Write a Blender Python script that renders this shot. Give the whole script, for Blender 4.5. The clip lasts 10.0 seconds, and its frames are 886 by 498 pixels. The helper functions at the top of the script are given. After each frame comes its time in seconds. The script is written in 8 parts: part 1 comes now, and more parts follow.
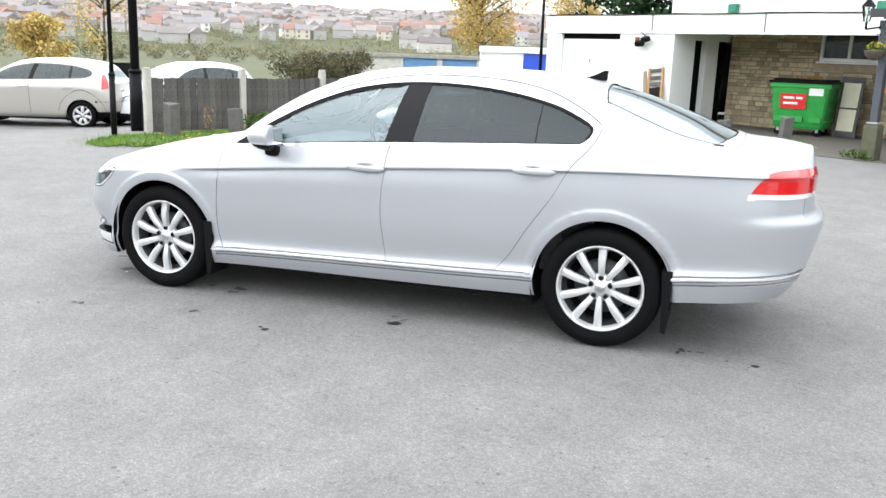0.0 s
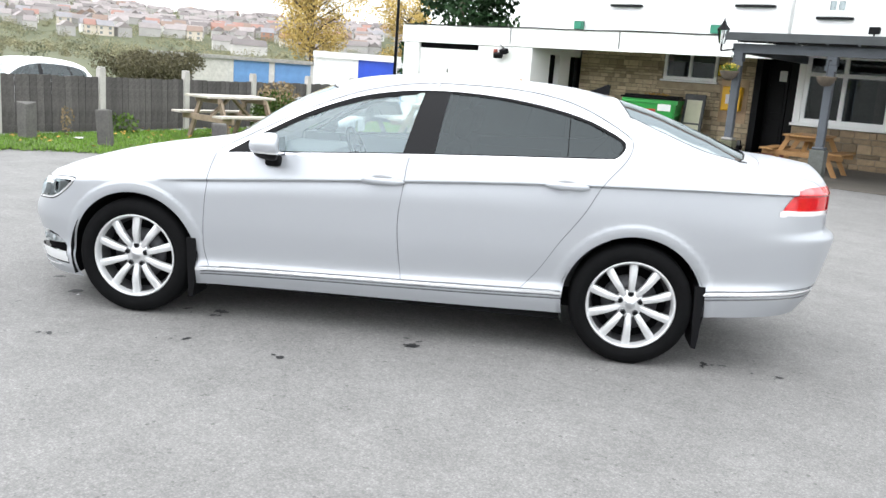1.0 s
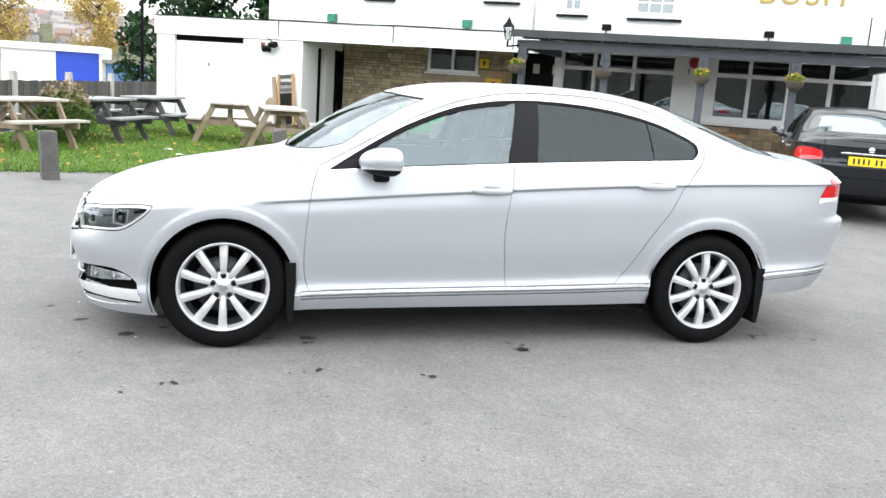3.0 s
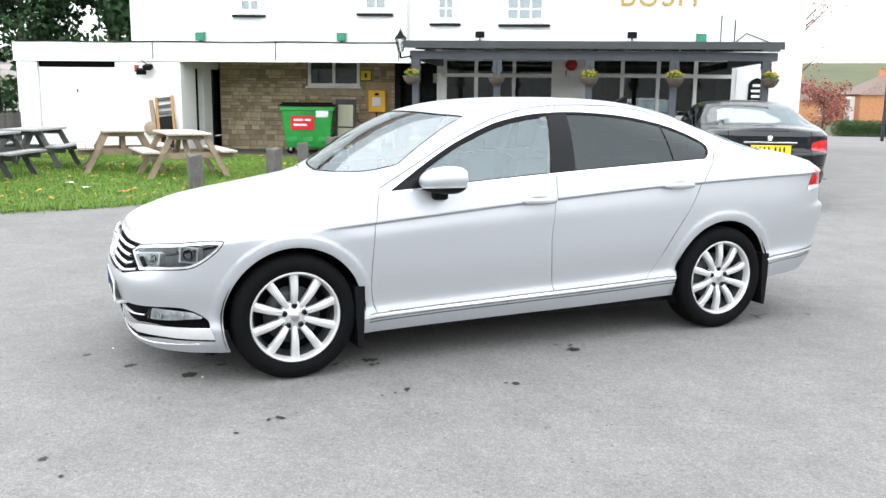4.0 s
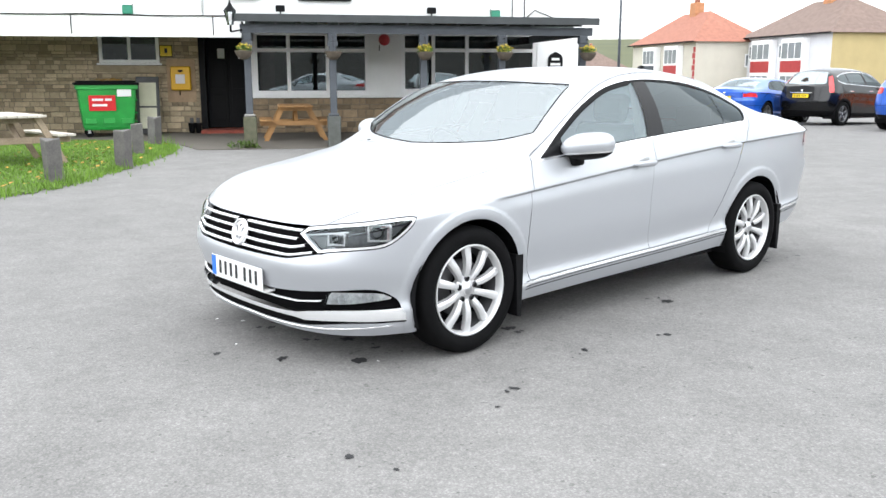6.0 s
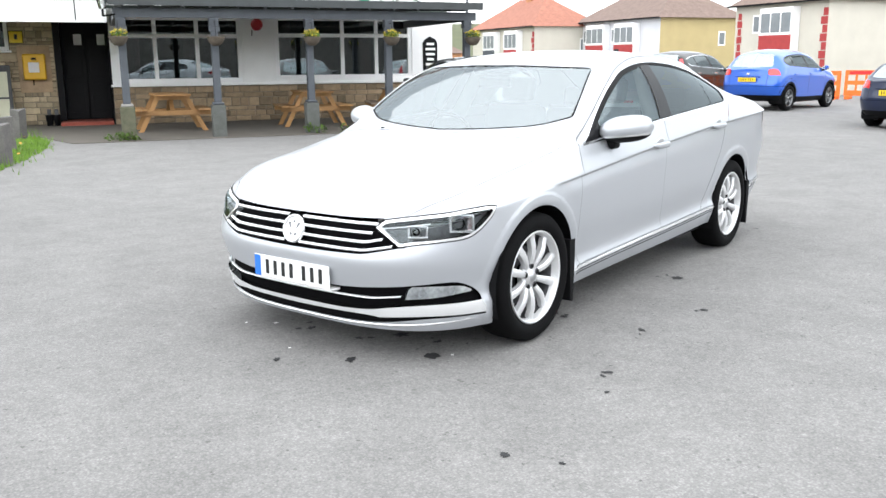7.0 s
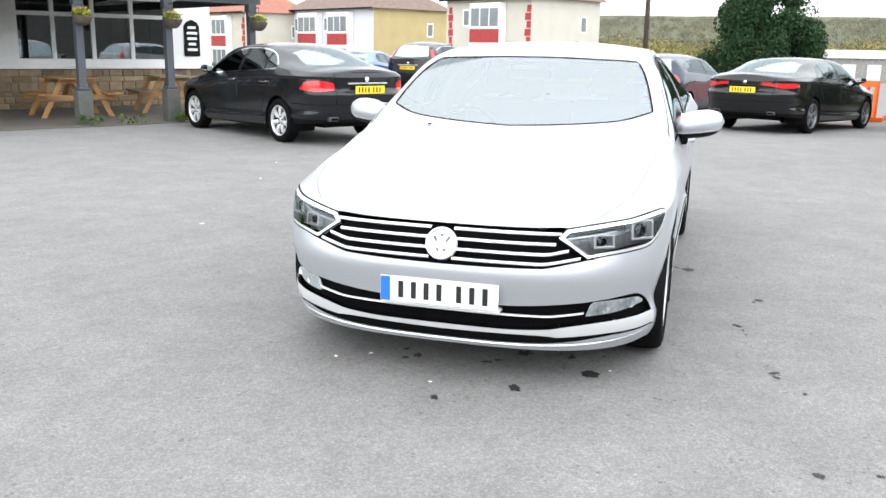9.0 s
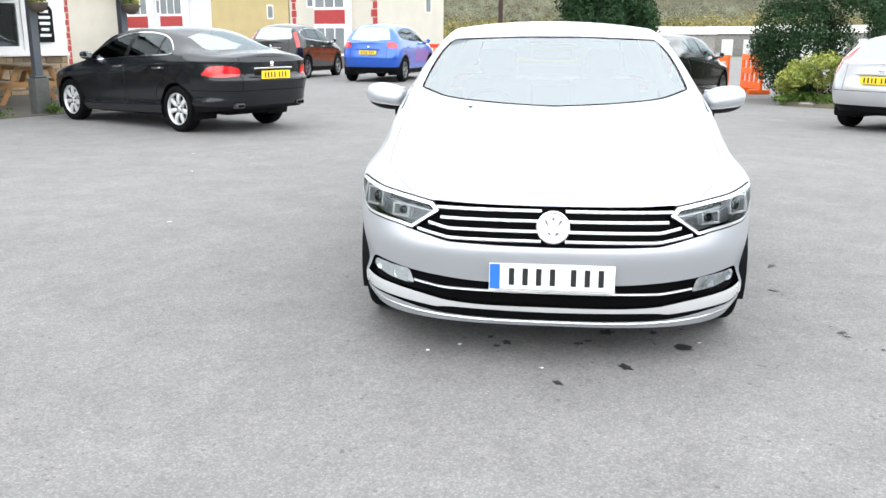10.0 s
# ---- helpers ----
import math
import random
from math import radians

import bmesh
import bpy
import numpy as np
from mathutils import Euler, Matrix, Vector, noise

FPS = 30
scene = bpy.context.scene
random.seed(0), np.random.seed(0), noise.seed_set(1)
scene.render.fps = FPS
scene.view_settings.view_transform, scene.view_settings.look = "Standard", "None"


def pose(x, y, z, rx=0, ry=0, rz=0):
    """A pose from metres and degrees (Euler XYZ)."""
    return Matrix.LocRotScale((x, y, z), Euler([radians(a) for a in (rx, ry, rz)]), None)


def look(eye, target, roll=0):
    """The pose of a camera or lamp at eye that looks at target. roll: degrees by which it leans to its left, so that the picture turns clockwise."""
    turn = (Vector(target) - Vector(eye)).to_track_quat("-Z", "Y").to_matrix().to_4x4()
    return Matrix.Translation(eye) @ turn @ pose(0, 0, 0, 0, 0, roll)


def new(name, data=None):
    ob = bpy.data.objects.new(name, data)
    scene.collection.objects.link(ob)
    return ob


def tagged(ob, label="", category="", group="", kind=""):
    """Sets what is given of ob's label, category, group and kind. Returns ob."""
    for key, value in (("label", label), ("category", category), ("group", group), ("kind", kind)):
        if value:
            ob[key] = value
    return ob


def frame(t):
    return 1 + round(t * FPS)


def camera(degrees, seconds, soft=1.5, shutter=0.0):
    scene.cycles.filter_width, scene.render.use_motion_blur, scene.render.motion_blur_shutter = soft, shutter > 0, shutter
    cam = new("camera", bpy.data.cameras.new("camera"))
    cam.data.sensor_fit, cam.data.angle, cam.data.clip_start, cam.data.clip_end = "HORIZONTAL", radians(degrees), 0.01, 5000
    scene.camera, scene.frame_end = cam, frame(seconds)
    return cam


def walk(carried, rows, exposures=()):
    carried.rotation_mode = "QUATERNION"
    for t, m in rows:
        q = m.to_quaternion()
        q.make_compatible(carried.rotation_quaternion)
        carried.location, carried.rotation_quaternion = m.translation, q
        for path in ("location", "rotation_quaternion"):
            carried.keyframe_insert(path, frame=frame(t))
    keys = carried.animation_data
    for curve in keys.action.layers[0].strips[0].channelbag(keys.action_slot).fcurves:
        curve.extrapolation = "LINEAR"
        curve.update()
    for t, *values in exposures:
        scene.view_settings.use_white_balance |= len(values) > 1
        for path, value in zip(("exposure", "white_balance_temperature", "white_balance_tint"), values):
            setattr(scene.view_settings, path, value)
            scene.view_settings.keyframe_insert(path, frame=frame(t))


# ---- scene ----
cam = camera(54.0, 10.0)
PATH = [
    (0, (0.342, 3.027, 1.547), (-1.149, 4.286, 1.106), 2.1),
    (0.5, (-0.151, 2.73, 1.522), (-1.527, 4.118, 1.097), 0.7),
    (1, (-0.641, 2.406, 1.494), (-1.834, 3.96, 1.09), 4.2),
    (1.5, (-1.113, 2.101, 1.491), (-2.164, 3.76, 1.113), 4.0),
    (2, (-1.619, 1.849, 1.487), (-2.532, 3.585, 1.099), 4.1),
    (2.5, (-2.106, 1.547, 1.494), (-2.798, 3.377, 1.08), 2.7),
    (2.7, (-2.306, 1.448, 1.459), (-2.961, 3.295, 1.059), 2.9),
    (3.8, (-3.443, 0.977, 1.46), (-3.722, 2.927, 1.112), 3.0),
    (4, (-3.674, 0.939, 1.467), (-3.92, 2.893, 1.119), 0.7),
    (4.5, (-4.242, 0.87, 1.458), (-4.385, 2.834, 1.107), 0.4),
    (5, (-4.797, 0.825, 1.449), (-4.787, 2.785, 1.047), 1.7),
    (5.5, (-5.342, 0.897, 1.463), (-5.157, 2.846, 1.054), 1.4),
    (5.7, (-5.567, 0.913, 1.43), (-5.307, 2.855, 1.026), 0.6),
    (6.8, (-6.741, 1.272, 1.395), (-6.112, 3.131, 1.009), -0.1),
    (7, (-6.952, 1.374, 1.409), (-6.239, 3.193, 0.982), -0.4),
    (7.5, (-7.365, 1.695, 1.37), (-6.471, 3.43, 0.934), 0.9),
    (8, (-7.765, 2.048, 1.374), (-6.73, 3.706, 0.948), 0.8),
    (8.5, (-8.15, 2.407, 1.395), (-6.958, 3.959, 0.98), 1.0),
    (9, (-8.464, 2.847, 1.403), (-7.168, 4.302, 0.954), 1.0),
    (9.5, (-8.859, 3.261, 1.421), (-7.437, 4.582, 0.939), 0.9),
    (10, (-9.169, 3.726, 1.396), (-7.63, 4.907, 0.91), 0.2),
]
walk(cam, [(t, look(eye, target, roll)) for t, eye, target, roll in PATH])

# ---- light: bright overcast daylight ----
scene.view_settings.exposure = 1.88
world = bpy.data.worlds.new("overcast_sky")
scene.world = world
world.use_nodes = True
wn, wl = world.node_tree.nodes, world.node_tree.links
sky = wn.new("ShaderNodeTexSky")
sky.sky_type, sky.sun_disc = "NISHITA", False
sky.sun_elevation, sky.sun_rotation = radians(55), radians(205)
sky.air_density, sky.dust_density = 1.0, 0.8
soft_sky = wn.new("ShaderNodeHueSaturation")
soft_sky.inputs["Saturation"].default_value = 0.34
wl.new(sky.outputs["Color"], soft_sky.inputs["Color"])
wl.new(soft_sky.outputs["Color"], wn["Background"].inputs["Color"])
wn["Background"].inputs["Strength"].default_value = 0.05
cloud, both = wn.new("ShaderNodeBackground"), wn.new("ShaderNodeAddShader")
cloud.inputs["Color"].default_value, cloud.inputs["Strength"].default_value = (0.925, 0.98, 1.0, 1), 0.315
wl.new(wn["Background"].outputs["Background"], both.inputs[0])
wl.new(cloud.outputs["Background"], both.inputs[1])
wl.new(both.outputs["Shader"], wn["World Output"].inputs["Surface"])
sun = new("sun", bpy.data.lights.new("sun", "SUN"))
sun.data.energy, sun.data.angle, sun.data.color = 1.3, radians(176), (0.985, 0.99, 1.0)
sun.matrix_world = look((-42, -93, 146), (0, 0, 0))


# ---- materials ----
def mat(name, col, rough=0.6, metal=0.0, var=0.12, scale=6.0, fine=90.0, bump=0.0, coat=0.0, spec=0.5, col2=None, spread=0.5, random_tint=0.0, emit=0.0, island=0.0):
    """A Principled surface whose colour varies at two scales, with fine relief."""
    m = bpy.data.materials.new(name)
    m.use_nodes = True
    n, l = m.node_tree.nodes, m.node_tree.links
    b = n["Principled BSDF"]
    b.inputs["Roughness"].default_value, b.inputs["Metallic"].default_value = rough, metal
    b.inputs["Coat Weight"].default_value, b.inputs["Specular IOR Level"].default_value = coat, spec
    b.inputs["Coat Roughness"].default_value = 0.03
    if var == 0 and not col2:
        b.inputs["Base Color"].default_value = (*col, 1)
        return m
    tc = n.new("ShaderNodeTexCoord")
    big, small = n.new("ShaderNodeTexNoise"), n.new("ShaderNodeTexNoise")
    big.inputs["Scale"].default_value, small.inputs["Scale"].default_value = scale, fine
    big.inputs["Detail"].default_value, small.inputs["Detail"].default_value = 6, 3
    for t in (big, small):
        l.new(tc.outputs["Object"], t.inputs["Vector"])
    add = n.new("ShaderNodeMix")
    add.data_type = "FLOAT"
    add.inputs["Factor"].default_value = 0.45
    l.new(big.outputs["Fac"], add.inputs["A"])
    l.new(small.outputs["Fac"], add.inputs["B"])
    ramp = n.new("ShaderNodeValToRGB")
    lo = col2 if col2 else tuple(max(0, c * (1 - 2 * var)) for c in col)
    hi = col if col2 else tuple(min(1, c * (1 + 2 * var)) for c in col)
    ramp.color_ramp.elements[0].position, ramp.color_ramp.elements[1].position = 0.5 - spread / 2, 0.5 + spread / 2
    ramp.color_ramp.elements[0].color, ramp.color_ramp.elements[1].color = (*lo, 1), (*hi, 1)
    l.new(add.outputs["Result"], ramp.inputs["Fac"])
    out = ramp.outputs["Color"]
    if random_tint or island:
        info = n.new("ShaderNodeNewGeometry") if island else n.new("ShaderNodeObjectInfo")
        hs = n.new("ShaderNodeHueSaturation")
        mr = n.new("ShaderNodeMapRange")
        amount = island or random_tint
        mr.inputs["To Min"].default_value, mr.inputs["To Max"].default_value = 1 - amount, 1 + amount
        l.new(info.outputs["Random Per Island" if island else "Random"], mr.inputs["Value"])
        l.new(mr.outputs["Result"], hs.inputs["Value"])
        l.new(out, hs.inputs["Color"])
        out = hs.outputs["Color"]
    l.new(out, b.inputs["Base Color"])
    if bump:
        bp = n.new("ShaderNodeBump")
        bp.inputs["Strength"].default_value, bp.inputs["Distance"].default_value = bump, 0.01
        l.new(add.outputs["Result"], bp.inputs["Height"])
        l.new(bp.outputs["Normal"], b.inputs["Normal"])
    return m


def glass_mat(name, tint, gloss_ior=1.5, gloss=0.0, gloss_colour=(0.87, 0.97, 1.0)):
    """A thin pane: see-through, tinted, glossy by its Fresnel."""
    m = bpy.data.materials.new(name)
    m.use_nodes = True
    n, l = m.node_tree.nodes, m.node_tree.links
    n.remove(n["Principled BSDF"])
    tr, gl, mx, fr = n.new("ShaderNodeBsdfTransparent"), n.new("ShaderNodeBsdfGlossy"), n.new("ShaderNodeMixShader"), n.new("ShaderNodeFresnel")
    tr.inputs["Color"].default_value = (*tint, 1)
    gl.inputs["Roughness"].default_value, gl.inputs["Color"].default_value = 0.015, (*gloss_colour, 1)
    fr.inputs["IOR"].default_value = gloss_ior
    most = n.new("ShaderNodeMath")
    most.operation, most.inputs[1].default_value = "MAXIMUM", gloss
    l.new(fr.outputs["Fac"], most.inputs[0])
    l.new(most.outputs["Value"], mx.inputs["Fac"])
    l.new(tr.outputs["BSDF"], mx.inputs[1])
    l.new(gl.outputs["BSDF"], mx.inputs[2])
    l.new(mx.outputs["Shader"], n["Material Output"].inputs["Surface"])
    return m


def asphalt_mat():
    m = bpy.data.materials.new("asphalt")
    m.use_nodes = True
    n, l = m.node_tree.nodes, m.node_tree.links
    b = n["Principled BSDF"]
    b.inputs["Roughness"].default_value, b.inputs["Specular IOR Level"].default_value = 0.85, 0.3
    tc = n.new("ShaderNodeTexCoord")

    def noise_tex(scale, detail, lo, hi, a, c):
        t, r = n.new("ShaderNodeTexNoise"), n.new("ShaderNodeMapRange")
        t.inputs["Scale"].default_value, t.inputs["Detail"].default_value = scale, detail
        l.new(tc.outputs["Object"], t.inputs["Vector"])
        r.inputs["From Min"].default_value, r.inputs["From Max"].default_value = lo, hi
        r.inputs["To Min"].default_value, r.inputs["To Max"].default_value = a, c
        l.new(t.outputs["Fac"], r.inputs["Value"])
        return t, r.outputs["Result"]

    def times(p, q):
        k = n.new("ShaderNodeMath")
        k.operation = "MULTIPLY"
        l.new(p, k.inputs[0])
        l.new(q, k.inputs[1])
        return k.outputs["Value"]
    t1, big = noise_tex(0.22, 5, 0.3, 0.7, 0.91, 1.08)
    t2, mid = noise_tex(2.3, 6, 0.3, 0.7, 0.90, 1.08)
    t3, grit = noise_tex(130, 2, 0.3, 0.7, 0.84, 1.17)
    t4, coarse = noise_tex(34, 4, 0.3, 0.7, 0.88, 1.11)
    vo = n.new("ShaderNodeTexVoronoi")
    vo.inputs["Scale"].default_value = 75
    l.new(tc.outputs["Object"], vo.inputs["Vector"])
    vr = n.new("ShaderNodeMapRange")
    vr.inputs["From Max"].default_value = 0.6
    vr.inputs["To Min"].default_value, vr.inputs["To Max"].default_value = 1.15, 0.82
    l.new(vo.outputs["Distance"], vr.inputs["Value"])
    t5, hand = noise_tex(9, 4, 0.3, 0.7, 0.93, 1.07)

    def flecks(scale, size, tone):
        """Sparse specks of another tone, at random points."""
        v, r, g = n.new("ShaderNodeTexVoronoi"), n.new("ShaderNodeMapRange"), n.new("ShaderNodeTexNoise")
        v.inputs["Scale"].default_value, g.inputs["Scale"].default_value = scale, scale * 0.31
        l.new(tc.outputs["Object"], v.inputs["Vector"])
        l.new(tc.outputs["Object"], g.inputs["Vector"])
        wide = n.new("ShaderNodeMath")
        wide.operation = "ADD"
        l.new(v.outputs["Distance"], wide.inputs[0])
        l.new(g.outputs["Fac"], wide.inputs[1])
        r.inputs["From Min"].default_value, r.inputs["From Max"].default_value = size, size + 0.06
        r.inputs["To Min"].default_value, r.inputs["To Max"].default_value = tone, 1.0
        l.new(wide.outputs["Value"], r.inputs["Value"])
        return r.outputs["Result"]
    specks = times(flecks(26, 0.535, 0.68), flecks(33, 0.50, 1.25))
    value = times(times(times(times(big, mid), times(grit, coarse)), vr.outputs["Result"]), times(hand, specks))
    sc = n.new("ShaderNodeVectorMath")
    sc.operation = "SCALE"
    sc.inputs[0].default_value = (0.205, 0.2005, 0.195)
    l.new(value, sc.inputs["Scale"])
    # beyond the car park the sheet is rough grass and earth
    ln, mr, mx = n.new("ShaderNodeVectorMath"), n.new("ShaderNodeMapRange"), n.new("ShaderNodeMix")
    ln.operation = "LENGTH"
    l.new(tc.outputs["Object"], ln.inputs[0])
    mr.inputs["From Min"].default_value, mr.inputs["From Max"].default_value = 62, 66
    l.new(ln.outputs["Value"], mr.inputs["Value"])
    mx.data_type = "RGBA"
    l.new(mr.outputs["Result"], mx.inputs["Factor"])
    l.new(sc.outputs["Vector"], mx.inputs["A"])
    far = n.new("ShaderNodeValToRGB")
    far.color_ramp.elements[0].color, far.color_ramp.elements[1].color = (0.05, 0.055, 0.03, 1), (0.11, 0.12, 0.05, 1)
    tf = n.new("ShaderNodeTexNoise")
    tf.inputs["Scale"].default_value, tf.inputs["Detail"].default_value = 0.03, 8
    l.new(tc.outputs["Object"], tf.inputs["Vector"])
    l.new(tf.outputs["Fac"], far.inputs["Fac"])
    l.new(far.outputs["Color"], mx.inputs["B"])
    l.new(mx.outputs["Result"], b.inputs["Base Color"])
    bp = n.new("ShaderNodeBump")
    bp.inputs["Strength"].default_value, bp.inputs["Distance"].default_value = 0.4, 0.005
    l.new(times(grit, vr.outputs["Result"]), bp.inputs["Height"])
    l.new(bp.outputs["Normal"], b.inputs["Normal"])
    return m


ASPHALT = asphalt_mat()
WHITE_RENDER = mat("white_painted_render", (0.74, 0.74, 0.735), 0.8, var=0.04, scale=1.2, fine=60, bump=0.25)
WHITE_PAINT = mat("white_gloss_paint", (0.82, 0.82, 0.81), 0.35, var=0.03, scale=3)
UPVC = mat("white_upvc", (0.84, 0.84, 0.84), 0.3, var=0.02, scale=3)
# browner plinth sandstone, with the porch's shade mixed into its colour
STONE_SHADED = mat("brown_shaded_sandstone", (0.35, 0.255, 0.155), 0.85, col2=(0.14, 0.105, 0.07), scale=6, fine=50, bump=0.8, random_tint=0.42)
STONE = mat("sandstone", (0.56, 0.455, 0.305), 0.9, col2=(0.28, 0.225, 0.15), scale=7, fine=60, bump=0.8, random_tint=0.36)
MORTAR = mat("mortar", (0.20, 0.172, 0.135), 0.95, var=0.2, scale=9, bump=0.5)
BLACK_PAINT = mat("black_paint", (0.004, 0.004, 0.005), 0.5, var=0.2, scale=4, spec=0.15)
# near-black colour stands for unlit depth in rooms, gaps, openings and wheels
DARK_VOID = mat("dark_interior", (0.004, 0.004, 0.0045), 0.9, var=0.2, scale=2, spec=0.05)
GREY_TIMBER = mat("grey_painted_timber", (0.060, 0.068, 0.080), 0.6, var=0.15, scale=5, fine=50, bump=0.2)
DARK_TIMBER = mat("dark_roof_edge", (0.035, 0.04, 0.042), 0.6, var=0.2, scale=4, bump=0.2)
FELT = mat("roofing_felt", (0.05, 0.065, 0.058), 0.8, var=0.2, scale=3, bump=0.3)
MOSSY = mat("mossy_post_base", (0.14, 0.13, 0.09), 0.9, col2=(0.045, 0.055, 0.028), scale=9, bump=0.5)
PINE = mat("new_pine_wood", (0.42, 0.23, 0.085), 0.6, col2=(0.27, 0.135, 0.045), scale=5, fine=40, bump=0.2, random_tint=0.1)
OLD_WOOD = mat("weathered_wood", (0.36, 0.285, 0.21), 0.8, col2=(0.17, 0.12, 0.08), scale=6, fine=40, bump=0.3, random_tint=0.15)
TABLE_TOP = mat("bleached_wood", (0.58, 0.54, 0.48), 0.8, col2=(0.36, 0.32, 0.27), scale=6, fine=40, bump=0.3, random_tint=0.1)
DARK_WOOD = mat("dark_stained_wood", (0.075, 0.075, 0.078), 0.75, var=0.3, scale=6, bump=0.3, random_tint=0.2)
FENCE_WOOD = mat("fence_boards", (0.085, 0.078, 0.075), 0.85, var=0.35, scale=5, fine=45, bump=0.4, random_tint=0.25)
CONCRETE = mat("concrete", (0.46, 0.44, 0.41), 0.9, var=0.15, scale=6, bump=0.4)
CONCRETE_DARK = mat("stained_concrete", (0.26, 0.25, 0.235), 0.9, var=0.25, scale=5, bump=0.4)
PAVING = mat("worn_paving", (0.13, 0.115, 0.095), 0.9, col2=(0.085, 0.078, 0.068), scale=2.5, fine=50, bump=0.3)
GRASS_SOIL = mat("lawn_soil", (0.10, 0.16, 0.025), 0.95, col2=(0.05, 0.085, 0.018), scale=1.6, fine=25, bump=0.6)
GRASS = mat("grass_blades", (0.165, 0.30, 0.028), 0.7, col2=(0.075, 0.15, 0.015), scale=0.7, fine=4, island=0.35)
RUBBER = mat("tyre_rubber", (0.0045, 0.0046, 0.005), 0.8, var=0.2, scale=12, bump=0.1, spec=0.09)
BLACK_PLASTIC = mat("black_plastic", (0.005, 0.005, 0.0058), 0.6, var=0.1, scale=9, spec=0.12)
LID_JOINT = mat("lid_joint", (0.24, 0.245, 0.26), 0.6, var=0.05, spec=0.3)
JOINT = mat("panel_joint", (0.19, 0.195, 0.205), 0.7, var=0.05, spec=0.2)
LAMP_CHROME = mat("bright_trim", (0.88, 0.89, 0.90), 0.22, metal=0.65, var=0.02, scale=12)
FOG_GLASS = mat("fog_lamp_glass", (0.85, 0.86, 0.87), 0.18, metal=0.35, col2=(0.30, 0.30, 0.31), scale=22, fine=60, coat=0.6)
GLOSS_BLACK = mat("gloss_black_trim", (0.008, 0.008, 0.009), 0.25, var=0.0, spec=0.15)
CHROME = mat("bright_chrome", (0.82, 0.83, 0.85), 0.12, metal=1.0, var=0.0)
SATIN_METAL = mat("satin_metal", (0.55, 0.56, 0.58), 0.35, metal=1.0, var=0.04)
ALLOY = mat("silver_alloy", (0.64, 0.645, 0.65), 0.34, metal=0.42, var=0.03, scale=8, coat=0.2)
# darker copy of the alloy: shade inside the wheels put into its colour
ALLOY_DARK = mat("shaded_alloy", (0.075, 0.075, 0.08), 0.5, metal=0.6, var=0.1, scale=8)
GLASS_CLEAR = glass_mat("clear_glass", (0.80, 0.88, 0.86), 1.5, 0.15, (0.82, 0.95, 1.0))
GLASS_SCREEN = glass_mat("windscreen_glass", (0.54, 0.62, 0.62), 1.5, 0.29, (0.90, 0.97, 1.0))
GLASS_BACK = glass_mat("sloping_rear_glass", (0.30, 0.34, 0.34), 1.5, 0.38)
GLASS_DARK = glass_mat("dark_tinted_glass", (0.07, 0.09, 0.095), 1.5, 0.055)
GLASS_CAR = glass_mat("tinted_glass", (0.22, 0.25, 0.25), 1.5, 0.07)
GLASS_ROOM = glass_mat("window_glass", (0.50, 0.53, 0.54), 1.5, 0.15)
LENS = glass_mat("lamp_lens", (0.93, 0.95, 0.96))
RED_LENS = mat("red_lamp_lens", (0.55, 0.012, 0.015), 0.12, var=0.1, scale=30, coat=1)
WHITE_LENS = mat("white_lamp_lens", (0.75, 0.72, 0.72), 0.15, var=0.05, scale=30, coat=1)
YELLOW_PLATE = mat("yellow_plate", (0.85, 0.60, 0.02), 0.4, var=0.03)
WHITE_PLATE = mat("white_plate", (0.82, 0.82, 0.82), 0.35, var=0.02)
PLATE_BLUE = mat("plate_blue_band", (0.02, 0.16, 0.62), 0.4, var=0.03)
INK = mat("black_marking", (0.01, 0.01, 0.01), 0.5, var=0.05)
SEAT = mat("grey_seat_fabric", (0.10, 0.105, 0.11), 0.9, var=0.15, scale=14, bump=0.2)
CABIN = mat("grey_cabin_trim", (0.24, 0.25, 0.25), 0.7, var=0.1, scale=8)


def paint(name, col, metal=0.35, rough=0.3, coat=1.0, spec=0.5):
    m = mat(name, col, rough, metal, var=0.012, scale=1.5, fine=900, coat=coat, spec=spec)
    return m


SILVER = paint("silver_metallic_paint", (0.425, 0.44, 0.465), 0.38, 0.36, 0.25, 0.3)


# ---- geometry helpers ----
def part(name, bm, material, parent=None, label="", smooth=False, normals=None):
    """Links a bmesh as one mesh object, under a thing or a part."""
    me = bpy.data.meshes.new(name)
    bm.to_mesh(me)
    bm.free()
    if smooth:
        me.shade_smooth()
    me.materials.append(material)
    ob = new(name, me)
    ob.parent = parent
    if label:
        tagged(ob, label)
    return ob


def again(name, ob, parent, m, label=""):
    """One more object on the mesh of ob."""
    o = new(name, ob.data)
    o.parent, o.matrix_basis = parent, m
    if label:
        tagged(o, label)
    return o


def thing(name, m, label, category, group="", kind=""):
    ob = new(name)
    ob.empty_display_size = 0.1
    ob.matrix_basis = m
    return tagged(ob, label, category, group, kind)


